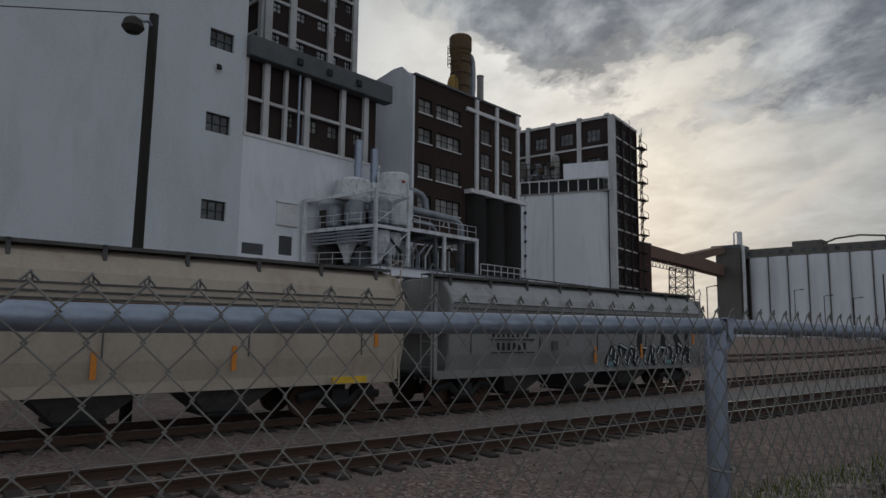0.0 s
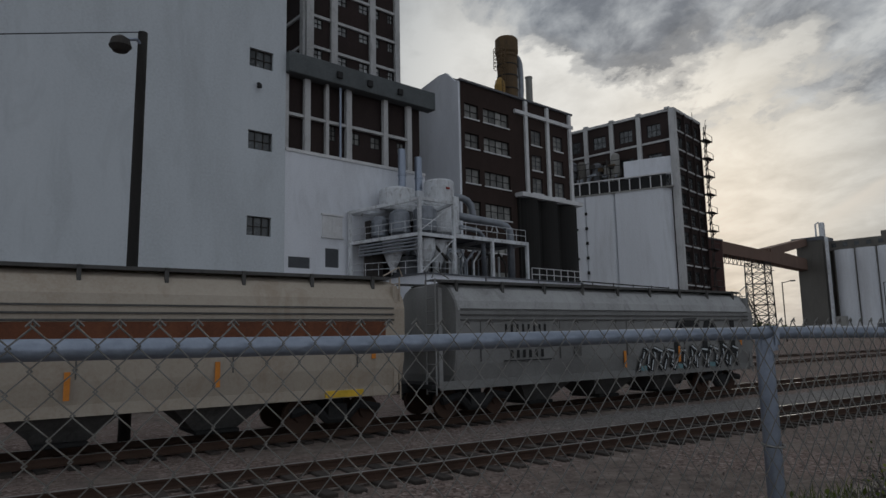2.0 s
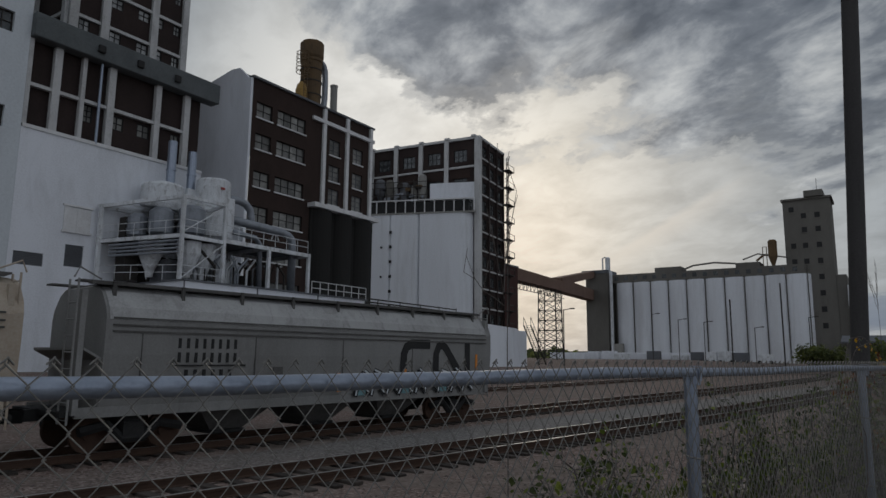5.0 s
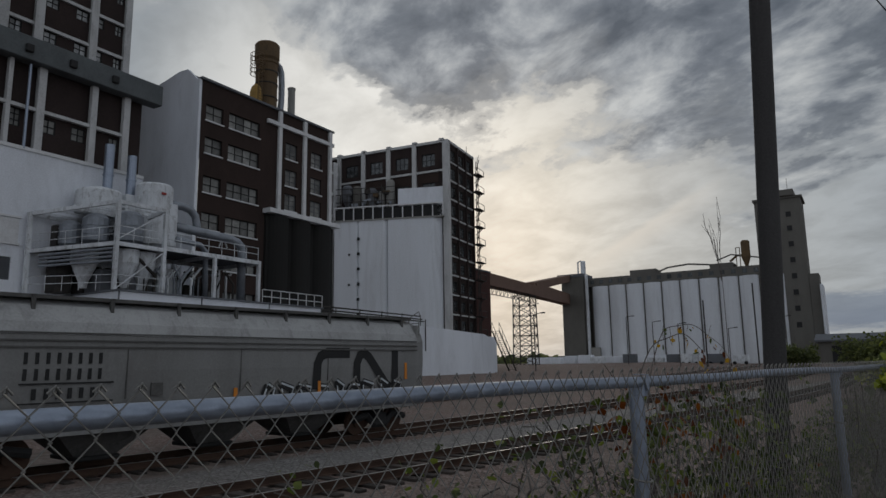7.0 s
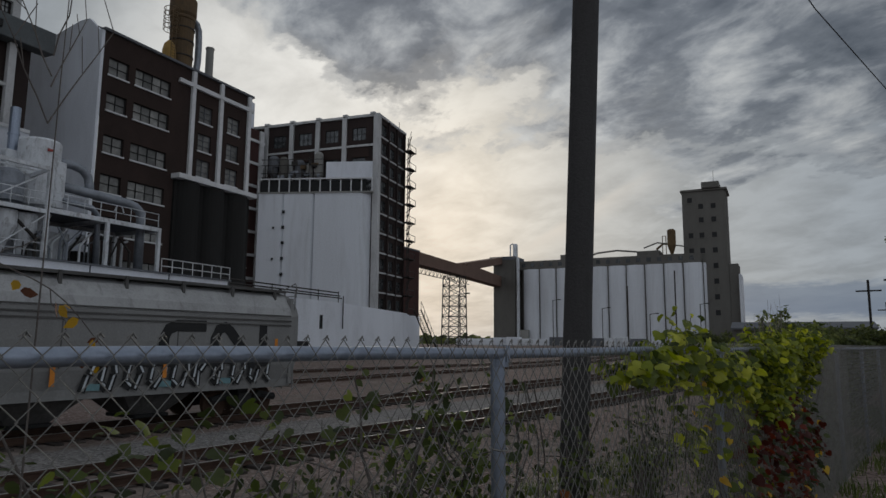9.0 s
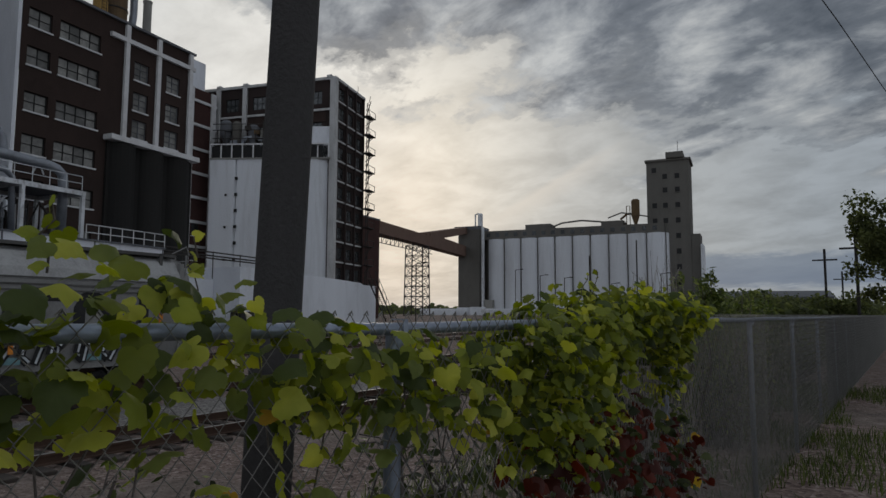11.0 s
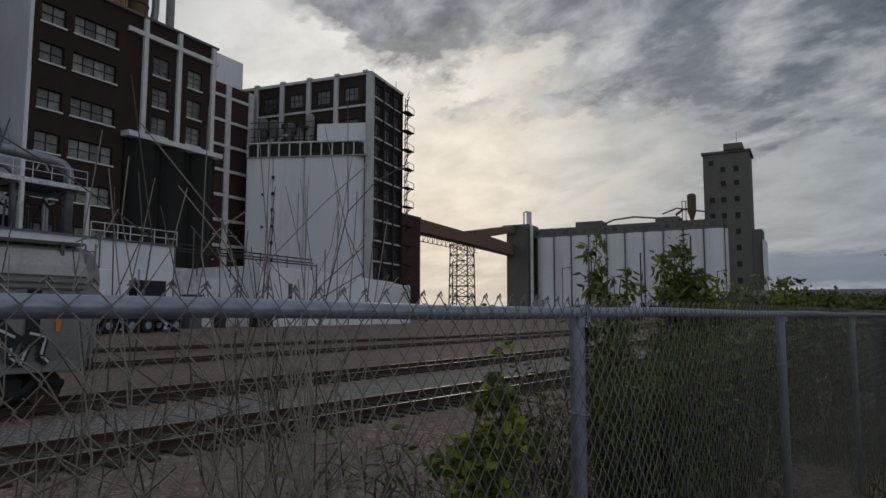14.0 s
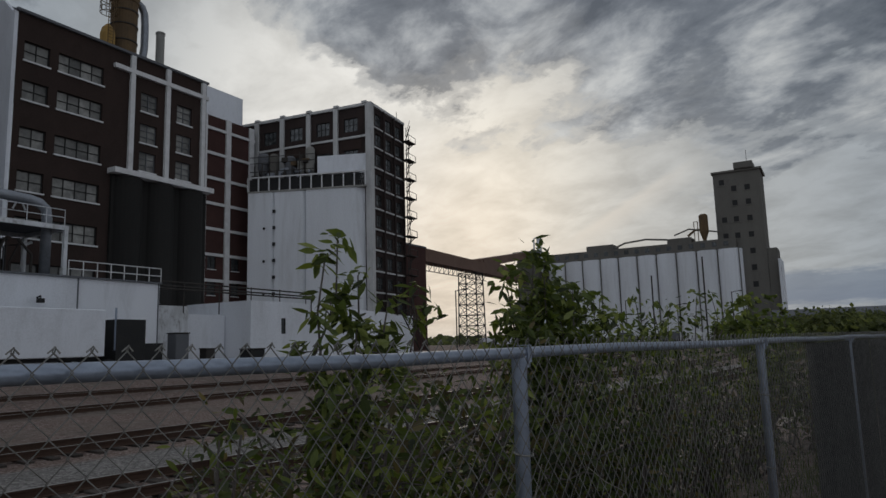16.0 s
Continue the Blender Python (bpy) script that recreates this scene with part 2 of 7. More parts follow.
M["tie"] = material("tie", (0.050, 0.041, 0.035), 0.95, dark=(0.025, 0.022, 0.02), light=(0.085, 0.07, 0.06), scale=1.5, fine=25, bump=0.4, per_object=0.35)
M["rust_ochre"] = material("rust_ochre", (0.125, 0.082, 0.042), 0.8, 0.1, dark=(0.035, 0.028, 0.023), light=(0.21, 0.13, 0.055), scale=0.7, fine=12, streak=2, grime=0.4)
M["ochre"] = material("ochre", (0.34, 0.21, 0.06), 0.7, 0.1, dark=(0.12, 0.075, 0.03), light=(0.46, 0.30, 0.09), scale=0.8, fine=12, streak=2, grime=0.4)
M["rust"] = material("rust", (0.17, 0.065, 0.035), 0.9, 0.1, dark=(0.08, 0.035, 0.022), light=(0.27, 0.12, 0.06), scale=1.6, fine=20, streak=2, grime=0.5)
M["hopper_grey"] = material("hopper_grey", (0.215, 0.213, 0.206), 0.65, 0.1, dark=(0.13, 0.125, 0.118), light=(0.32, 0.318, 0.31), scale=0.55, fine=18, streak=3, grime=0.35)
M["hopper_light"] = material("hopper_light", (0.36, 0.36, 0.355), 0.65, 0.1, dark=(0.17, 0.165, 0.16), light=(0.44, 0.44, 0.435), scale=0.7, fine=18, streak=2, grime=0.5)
M["duct_grey"] = material("duct_grey", (0.27, 0.29, 0.32), 0.5, 0.5, dark=(0.13, 0.135, 0.14), light=(0.36, 0.38, 0.41), scale=1.2, fine=18, grime=0.35)
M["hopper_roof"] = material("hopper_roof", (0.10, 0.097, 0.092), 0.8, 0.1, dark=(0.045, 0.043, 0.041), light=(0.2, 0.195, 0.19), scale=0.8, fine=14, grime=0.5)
M["hopper_beige"] = material("hopper_beige", (0.40, 0.345, 0.28), 0.7, 0.05, dark=(0.25, 0.175, 0.115), light=(0.48, 0.43, 0.36), scale=0.5, fine=16, streak=3, grime=0.35)
M["black"] = material("black", (0.022, 0.022, 0.022), 0.75, dark=(0.012, 0.012, 0.012), light=(0.045, 0.043, 0.04), scale=1.5, fine=20)
M["paint_white"] = material("paint_white", (0.52, 0.55, 0.57), 0.6, scale=3, fine=20)
M["paint_teal"] = material("paint_teal", (0.15, 0.27, 0.29), 0.6, scale=3, fine=20)
M["orange"] = material("orange", (0.62, 0.22, 0.03), 0.5, scale=3, fine=20)
M["yellow"] = material("yellow", (0.66, 0.42, 0.04), 0.5, scale=3, fine=20)
M["red"] = material("red", (0.35, 0.05, 0.04), 0.6, scale=3, fine=20)
M["pole_wood"] = material("pole_wood", (0.026, 0.024, 0.022), 0.92, dark=(0.014, 0.013, 0.012), light=(0.045, 0.042, 0.039), scale=2.2, fine=45, streak=8, bump=0.5)
M["pole_grey"] = material("pole_grey", (0.06, 0.057, 0.056), 0.92, dark=(0.032, 0.03, 0.029), light=(0.10, 0.095, 0.092), scale=2.2, fine=45, streak=8, bump=0.5)
M["bark"] = material("bark", (0.11, 0.095, 0.085), 0.95, dark=(0.06, 0.05, 0.045), light=(0.2, 0.18, 0.165), scale=5, fine=50, streak=3, bump=0.5)
M["dry_stem"] = material("dry_stem", (0.27, 0.24, 0.21), 0.9, dark=(0.14, 0.12, 0.1), light=(0.38, 0.35, 0.31), scale=6, fine=40)
M["sidewalk"] = material("sidewalk", (0.42, 0.41, 0.39), 0.9, scale=0.9, fine=35, grime=0.3)
M["bridge_rust"] = material("bridge_rust", (0.16, 0.10, 0.075), 0.9, dark=(0.09, 0.055, 0.042), light=(0.22, 0.15, 0.12), scale=0.2, fine=5, grime=0.3)
M["tyre"] = material("tyre", (0.018, 0.018, 0.018), 0.85, scale=4, fine=40)


def leaf_material(name, base, tip, rough=0.5):
    m = bpy.data.materials.new(name)
    m.use_nodes = True
    t = m.node_tree
    L = t.links.new
    b = t.nodes["Principled BSDF"]
    geo = nd(t, "ShaderNodeNewGeometry")
    r = ramp(t, [(0.0, tuple(c * 0.4 for c in base)), (0.5, base), (1.0, tip)], "LINEAR")
    co = nd(t, "ShaderNodeTexCoord")
    n = nd(t, "ShaderNodeTexNoise", {"Scale": 22.0, "Detail": 4.0})
    L(co.outputs["Object"], n.inputs["Vector"])
    mx = nd(t, "ShaderNodeMix", {0: 0.3}, data_type="FLOAT")
    L(geo.outputs["Random Per Island"], mx.inputs[2]); L(n.outputs[0], mx.inputs[3])
    L(mx.outputs[0], r.inputs[0])
    L(r.outputs[0], b.inputs["Base Color"])
    b.inputs["Roughness"].default_value = rough
    b.inputs["Specular IOR Level"].default_value = 0.25
    tr = nd(t, "ShaderNodeBsdfTranslucent")
    hs = nd(t, "ShaderNodeHueSaturation", {"Saturation": 1.15, "Value": 1.5})
    L(r.outputs[0], hs.inputs["Color"]); L(hs.outputs[0], tr.inputs[0])
    ms = nd(t, "ShaderNodeMixShader", {0: 0.44})
    L(b.outputs[0], ms.inputs[1]); L(tr.outputs[0], ms.inputs[2])
    bp = nd(t, "ShaderNodeBump", {"Strength": 0.25, "Distance": 0.01})
    L(n.outputs[0], bp.inputs["Height"]); L(bp.outputs[0], b.inputs["Normal"])
    L(ms.outputs[0], t.nodes["Material Output"].inputs[0])
    return m


M["vine_leaf"] = leaf_material("vine_leaf", (0.22, 0.255, 0.032), (0.60, 0.58, 0.10))
M["shrub_leaf"] = leaf_material("shrub_leaf", (0.075, 0.10, 0.025), (0.22, 0.25, 0.06))
M["sapling_leaf"] = leaf_material("sapling_leaf", (0.10, 0.13, 0.04), (0.30, 0.33, 0.11))
M["brown_leaf"] = leaf_material("brown_leaf", (0.085, 0.07, 0.032), (0.19, 0.155, 0.07))
M["dark_leaf"] = leaf_material("dark_leaf", (0.04, 0.052, 0.02), (0.10, 0.12, 0.042))
M["autumn_leaf"] = leaf_material("autumn_leaf", (0.11, 0.038, 0.016), (0.24, 0.095, 0.022))
M["red_leaf"] = leaf_material("red_leaf", (0.075, 0.018, 0.012), (0.17, 0.035, 0.02))
M["yellow_leaf"] = leaf_material("yellow_leaf", (0.45, 0.27, 0.03), (0.6, 0.42, 0.06))
M["grass"] = leaf_material("grass", (0.065, 0.09, 0.025), (0.17, 0.19, 0.06), 0.7)
M["tree_leaf"] = leaf_material("tree_leaf", (0.075, 0.09, 0.035), (0.17, 0.185, 0.065), 0.7)


def ground_material():
    m = bpy.data.materials.new("yard_ground")
    m.use_nodes = True
    t = m.node_tree
    L = t.links.new
    b = t.nodes["Principled BSDF"]
    b.inputs["Roughness"].default_value = 0.95
    b.inputs["Specular IOR Level"].default_value = 0.15
    co = nd(t, "ShaderNodeTexCoord")
    vor = nd(t, "ShaderNodeTexVoronoi", {"Scale": 17.0, "Randomness": 1.0})
    big = nd(t, "ShaderNodeTexNoise", {"Scale": 0.22, "Detail": 8.0, "Roughness": 0.65})
    mid = nd(t, "ShaderNodeTexNoise", {"Scale": 2.6, "Detail": 6.0, "Roughness": 0.6})
    for n in (vor, big, mid):
        L(co.outputs["Object"], n.inputs["Vector"])
    stones = ramp(t, [(0.0, (0.062, 0.045, 0.040)), (0.35, (0.145, 0.104, 0.089)), (0.7, (0.235, 0.176, 0.153)), (1.0, (0.40, 0.34, 0.305))], "LINEAR")
    L(vor.outputs["Color"], stones.inputs[0])
    dirt = ramp(t, [(0.3, (0.10, 0.079, 0.068)), (0.6, (0.20, 0.163, 0.141)), (0.8, (0.34, 0.29, 0.252))], "LINEAR")
    L(mid.outputs[0], dirt.inputs[0])
    k = ramp(t, [(0.44, (0, 0, 0)), (0.60, (1, 1, 1))])
    L(big.outputs[0], k.inputs[0])
    mx = nd(t, "ShaderNodeMix", data_type="RGBA")
    L(k.outputs[0], mx.inputs[0]); L(stones.outputs[0], mx.inputs[6]); L(dirt.outputs[0], mx.inputs[7])
    # a worn path of pale dust beside the first track
    sp = nd(t, "ShaderNodeSeparateXYZ")
    L(co.outputs["Object"], sp.inputs[0])
    wv = nd(t, "ShaderNodeMath", {1: 2.6}, operation="MULTIPLY_ADD")
    wv.inputs[1].default_value = 2.4
    L(big.outputs[0], wv.inputs[0]); L(sp.outputs["Y"], wv.inputs[2])
    band = ramp(t, [(0.40, (0, 0, 0)), (0.46, (1, 1, 1)), (0.55, (1, 1, 1)), (0.62, (0, 0, 0))])
    br = nd(t, "ShaderNodeMapRange", {1: 0.0, 2: 10.0})
    L(wv.outputs[0], br.inputs[0]); L(br.outputs[0], band.inputs[0])
    bm2 = nd(t, "ShaderNodeMath", operation="MULTIPLY")
    L(band.outputs[0], bm2.inputs[0]); L(mid.outputs[0], bm2.inputs[1])
    pth = nd(t, "ShaderNodeMix", {7: (0.40, 0.35, 0.305, 1)}, data_type="RGBA")
    L(bm2.outputs[0], pth.inputs[0]); L(mx.outputs[2], pth.inputs[6])
    # grey crushed stone between the first two tracks
    lane = nd(t, "ShaderNodeMath", operation="MULTIPLY_ADD")
    lane.inputs[1].default_value = -0.06
    L(sp.outputs["X"], lane.inputs[0]); L(sp.outputs["Y"], lane.inputs[2])
    lwob = nd(t, "ShaderNodeMath", operation="MULTIPLY_ADD")
    lwob.inputs[1].default_value = 0.9
    L(mid.outputs[0], lwob.inputs[0]); L(lane.outputs[0], lwob.inputs[2])
    lr = nd(t, "ShaderNodeMapRange", {1: 10.0, 2: 16.0})
    lb = ramp(t, [(0.24, (0, 0, 0)), (0.34, (1, 1, 1)), (0.68, (1, 1, 1)), (0.78, (0, 0, 0))])
    L(lwob.outputs[0], lr.inputs[0]); L(lr.outputs[0], lb.inputs[0])
    lx = nd(t, "ShaderNodeMapRange", {1: 8.0, 2: 18.0, 3: 0.1, 4: 0.9})
    L(sp.outputs["X"], lx.inputs[0])
    lk = nd(t, "ShaderNodeMath", operation="MULTIPLY")
    L(lb.outputs[0], lk.inputs[0]); L(lx.outputs[0], lk.inputs[1])
    grit = ramp(t, [(0.0, (0.075, 0.073, 0.07)), (0.5, (0.185, 0.178, 0.17)), (1.0, (0.34, 0.33, 0.315))], "LINEAR")
    L(vor.outputs["Color"], grit.inputs[0])
    lm = nd(t, "ShaderNodeMix", data_type="RGBA")
    L(lk.outputs[0], lm.inputs[0]); L(pth.outputs[2], lm.inputs[6]); L(grit.outputs[0], lm.inputs[7])
    L(lm.outputs[2], b.inputs["Base Color"])
    bp = nd(t, "ShaderNodeBump", {"Strength": 0.7, "Distance": 0.05})
    L(vor.outputs["Distance"], bp.inputs["Height"]); L(bp.outputs[0], b.inputs["Normal"])
    return m


M["ground"] = ground_material()

# ---- mesh helpers ----
AXIS = radians(11)                                # the mill stands at this angle to the fence
MILL = Matrix.Rotation(AXIS, 4, "Z")
BASE = {}


def thing(name, at, label, category, group="", turn=MILL, kind=""):
    """An Empty at a thing's base. at: place in the turned frame, in which the parts are written."""
    ob = new(name)
    ob.empty_display_size = 0.3
    ob.matrix_world = turn @ Matrix.Translation(at)
    BASE[ob] = Matrix.Translation(-Vector(at))
    return tagged(ob, label, category, group, kind)


def solid(name, bm, mat, smooth=False):
    me = bpy.data.meshes.new(name)
    bm.normal_update()
    bm.to_mesh(me)
    bm.free()
    me.materials.append(M[mat] if isinstance(mat, str) else mat)
    if smooth:
        for p in me.polygons:
            p.use_smooth = True
    return me


def part(name, bm, mat, parent, label="", smooth=False):
    top = parent
    while top.parent:
        top = top.parent
    if top in BASE:
        bm.transform(BASE[top])
    ob = new(name, solid(name, bm, mat, smooth))
    ob.parent = parent
    return tagged(ob, label) if label else ob


def whole(name, bm, mat, label, category, group="", kind="", turn=None, smooth=False, at=None):
    """A thing of one mesh."""
    if at is not None:
        bm.transform(Matrix.Translation(-Vector(at)))
    ob = new(name, solid(name, bm, mat, smooth))
    ob.matrix_world = (turn or Matrix()) @ Matrix.Translation(at or (0, 0, 0))
    return tagged(ob, label, category, group, kind)


def B():
    return bmesh.new()


def box(bm, a, b):
    x0, y0, z0 = a
    x1, y1, z1 = b
    v = [bm.verts.new(p) for p in ((x0, y0, z0), (x1, y0, z0), (x1, y1, z0), (x0, y1, z0), (x0, y0, z1), (x1, y0, z1), (x1, y1, z1), (x0, y1, z1))]
    for f in ((3, 2, 1, 0), (4, 5, 6, 7), (0, 1, 5, 4), (1, 2, 6, 5), (2, 3, 7, 6), (3, 0, 4, 7)):
        bm.faces.new([v[i] for i in f])
    return bm


def bbox(a, b, bevel=0.0):
    bm = box(B(), a, b)
    if bevel:
        bmesh.ops.bevel(bm, geom=list(bm.edges), offset=bevel, segments=1, affect="EDGES")
    return bm


def tube(bm, pts, radius, seg=8, cap=True, radii=None):
    """A round bar along points."""
    pts = [Vector(p) for p in pts]
    rings = []
    side = None
    for i, p in enumerate(pts):
        d = (pts[min(i + 1, len(pts) - 1)] - pts[max(i - 1, 0)]).normalized()
        if side is None:
            side = d.cross(Vector((0, 0, 1)) if abs(d.z) < 0.95 else Vector((0, 1, 0)))
        side = (side - d * side.dot(d)).normalized()
        other = side.cross(d).normalized()
        r = radii[i] if radii else radius
        rings.append([bm.verts.new(p + (side * math.cos(a) + other * math.sin(a)) * r) for a in (2 * math.pi * k / seg for k in range(seg))])
    for a, b in zip(rings, rings[1:]):
        for k in range(seg):
            bm.faces.new((a[k], a[(k + 1) % seg], b[(k + 1) % seg], b[k]))
    if cap:
        bm.faces.new(rings[0][::-1])
        bm.faces.new(rings[-1])
    return bm


def prism(bm, outline, z0, z1):
    lo = [bm.verts.new((x, y, z0)) for x, y in outline]
    hi = [bm.verts.new((x, y, z1)) for x, y in outline]
    n = len(outline)
    for i in range(n):
        bm.faces.new((lo[i], lo[(i + 1) % n], hi[(i + 1) % n], hi[i]))
    bm.faces.new(lo[::-1])
    bm.faces.new(hi)
    return bm


def lathe(bm, cx, cy, profile, seg=24):
    """A turned body: profile of (radius, z)."""
    rings = [[bm.verts.new((cx + r * math.cos(2 * math.pi * k / seg), cy + r * math.sin(2 * math.pi * k / seg), z)) for k in range(seg)] for r, z in profile]
    for a, b in zip(rings, rings[1:]):
        for k in range(seg):
            bm.faces.new((a[k], a[(k + 1) % seg], b[(k + 1) % seg], b[k]))
    bm.faces.new(rings[0][::-1])
    bm.faces.new(rings[-1])
    return bm


# ---- ground ----
def smooth(a, b, x):
    k = min(max((x - a) / (b - a), 0), 1)
    return k * k * (3 - 2 * k)


def ground_z(x, y):
    u, v = x * math.cos(AXIS) + y * math.sin(AXIS), -x * math.sin(AXIS) + y * math.cos(AXIS)
    z = -0.88 * smooth(0.8, 6.0, y)
    z += 1.25 * smooth(22, 36, v) * smooth(-5, 5, y)
    z += 0.9 * smooth(90, 190, u) * smooth(5, 20, y)
    return z


def build_ground():
    bm = B()
    xs = [-900, -300, -120, -60, -40, -30] + [-24 + 1.5 * i for i in range(64)] + [80, 95, 110, 130, 150, 180, 220, 300, 500, 900, 2200]
    ys = [-900, -200, -60, -20, -8, -4, -2.6, -2.2, -1.2, -0.8, -0.3] + [0.2 + 0.7 * i for i in range(12)] + [9.5 + 1.6 * i for i in range(26)] + [56, 66, 80, 100, 140, 200, 300, 600, 2200]
    grid = [[bm.verts.new((x, y, ground_z(x, y) - (0.06 if -2.6 < y < -0.9 else 0) + (noise.noise((x * 0.7, y * 0.7, 0)) * 0.05 if 0 < y < 60 and abs(x) < 90 else 0))) for x in xs] for y in ys]
    for r, q in zip(grid, grid[1:]):
        for i in range(len(xs) - 1):
            bm.faces.new((r[i], r[i + 1], q[i + 1], q[i]))
    whole("ground", bm, "ground", "brown gravel and dirt of the rail yard", "ground", kind="structure", smooth=True)
    walk_bm = B()
    for i in range(-6, 46):
        box(walk_bm, (i * 1.5 + 0.01, -2.5, -0.1), (i * 1.5 + 1.49, -1.0, 0.0))
    whole("pavement", walk_bm, "sidewalk", "grey concrete pavement slabs beside the fence", "pavement", kind="structure")


build_ground()


def scatter_stones():
    """Loose ballast and rubble between the fence and the tracks."""
    rng = random.Random(17)
    verts, faces = [], []
    for k in range(16000):
        x = rng.uniform(-4, 34)
        y = 0.4 + 9.0 * rng.random() ** 1.3
        if noise.noise((x * 0.8, y * 0.8, 2)) < -0.15 and rng.random() < 0.8:
            continue
        r = 0.014 + 0.03 * rng.random() ** 3
        z = ground_z(x, y) + r * 0.35
        a = rng.uniform(0, 6.28)
        n = len(verts)
        for q in range(5):
            rr = r * rng.uniform(0.75, 1.25)
            verts.append((x + rr * math.cos(a + q * 1.257), y + rr * math.sin(a + q * 1.257), z - r * rng.uniform(0.1, 0.5)))
        verts.append((x + rng.uniform(-0.4, 0.4) * r, y + rng.uniform(-0.4, 0.4) * r, z + r * rng.uniform(0.3, 0.8)))
        faces += [(n + q, n + (q + 1) % 5, n + 5) for q in range(5)]
    me = bpy.data.meshes.new("gravel")
    me.from_pydata(verts, [], faces)
    me.materials.append(M["stone"])
    tagged(new("gravel", me), "loose brown and grey stones scattered over the yard", "gravel", kind="stuff")


M["stone"] = material("stone", (0.19, 0.155, 0.137), 0.92, dark=(0.08, 0.063, 0.056), light=(0.33, 0.29, 0.265), scale=2.0, fine=40, amount=0.8, per_object=0.55, spec=0.15)
scatter_stones()


# ---- railway tracks ----
def track_line(x0, y0, slope, bend, far):
    """Points along a track's middle; bend turns it gently away from the fence."""
    pts = []
    for i in range(int((far + 30) / 2.0) + 1):
        x = -30 + i * 2.0
        pts.append((x, y0 + slope * x + bend * max(x - x0, 0) ** 2))
    return pts


RAIL_Z = -0.66


def build_track(name, pts, label, lift=0.0, ties=True):
    tr = thing(name, (0, 0, 0), label, "railway track", "tracks of the yard", turn=Matrix())
    P = [Vector((x, y, 0)) for x, y in pts]
    nor = []
    for i in range(len(P)):
        d = (P[min(i + 1, len(P) - 1)] - P[max(i - 1, 0)]).normalized()
        nor.append(Vector((-d.y, d.x, 0)))

    def level(p):
        return max(RAIL_Z, ground_z(p.x, p.y) + 0.2) + lift

    section = [(-0.065, -0.17), (-0.065, -0.155), (-0.012, -0.14), (-0.012, -0.045), (-0.036, -0.035), (-0.036, 0.0), (0.036, 0.0), (0.036, -0.035), (0.012, -0.045), (0.012, -0.14), (0.065, -0.155), (0.065, -0.17)]
    for sgn in (-1, 1):
        bm, hm = B(), B()
        rings, heads = [], []
        for p, n in zip(P, nor):
            q = p + n * sgn * 0.7525
            z = level(p)
            rings.append([bm.verts.new((q.x + n.x * a, q.y + n.y * a, z + h)) for a, h in section])
            heads.append([hm.verts.new((q.x + n.x * a, q.y + n.y * a, z + h)) for a, h in ((-0.034, 0.002), (-0.03, 0.006), (0.03, 0.006), (0.034, 0.002))])
        for a, b in zip(rings, rings[1:]):
            for k in range(len(section) - 1):
                bm.faces.new((a[k], b[k], b[k + 1], a[k + 1]))
        for a, b in zip(heads, heads[1:]):
            for k in range(3):
                hm.faces.new((a[k], b[k], b[k + 1], a[k + 1]))
        rail = part("rail", bm, "rail_side", tr, "rust-brown steel rail")
        part("rail_head", hm, "rail_head", rail, "bright worn running surface")
    if ties:
        me = solid("tie", bbox((-0.11, -1.28, -0.09), (0.11, 1.28, 0.0), 0.012), "tie")
        run = 0.0
        count = 0
        rest = B()
        rng = random.Random(len(pts) + int(pts[0][1] * 10))
        for i in range(len(P) - 1):
            seg = (P[i + 1] - P[i]).length
            while run < seg:
                p = P[i].lerp(P[i + 1], run / seg)
                m = Matrix.Translation((p.x, p.y, level(p) - 0.165)) @ Matrix.Rotation(math.atan2(-nor[i].x, nor[i].y) + rng.uniform(-0.03, 0.03), 4, "Z")
                if -4 < p.x < 60 and count < 110:
                    ob = new("tie", me)
                    ob.parent = tr
                    ob.matrix_world = m
                    count += 1
                elif p.x < 120:
                    before = len(rest.verts)
                    box(rest, (-0.11, -1.28, -0.09), (0.11, 1.28, 0.0))
                    rest.verts.ensure_lookup_table()
                    for vert in rest.verts[before:]:
                        vert.co = m @ vert.co
                run += 0.55
            run -= seg
        tagged(part("far_ties", rest, "tie", tr), kind="stuff")
    return tr


TRACKS = [("track", track_line(30, 10.3, 0.03, 0.0012, 150), "track with rusty rails on dark timber ties", 0.0),
          ("track", track_line(40, 15.5, 0.08, 0.0006, 150), "track that carries the hopper cars", 0.0),
          ("track", track_line(60, 25.5, 0.13, 0.0004, 170), "yard track with rusty rails before the mill", 0.0),
          ("track", track_line(60, 30.0, 0.13, 0.0004, 170), "second yard track with rusty rails before the mill", 0.0)]
for args in TRACKS:
    build_track(*args, ties=args[1][0][1] < 20)


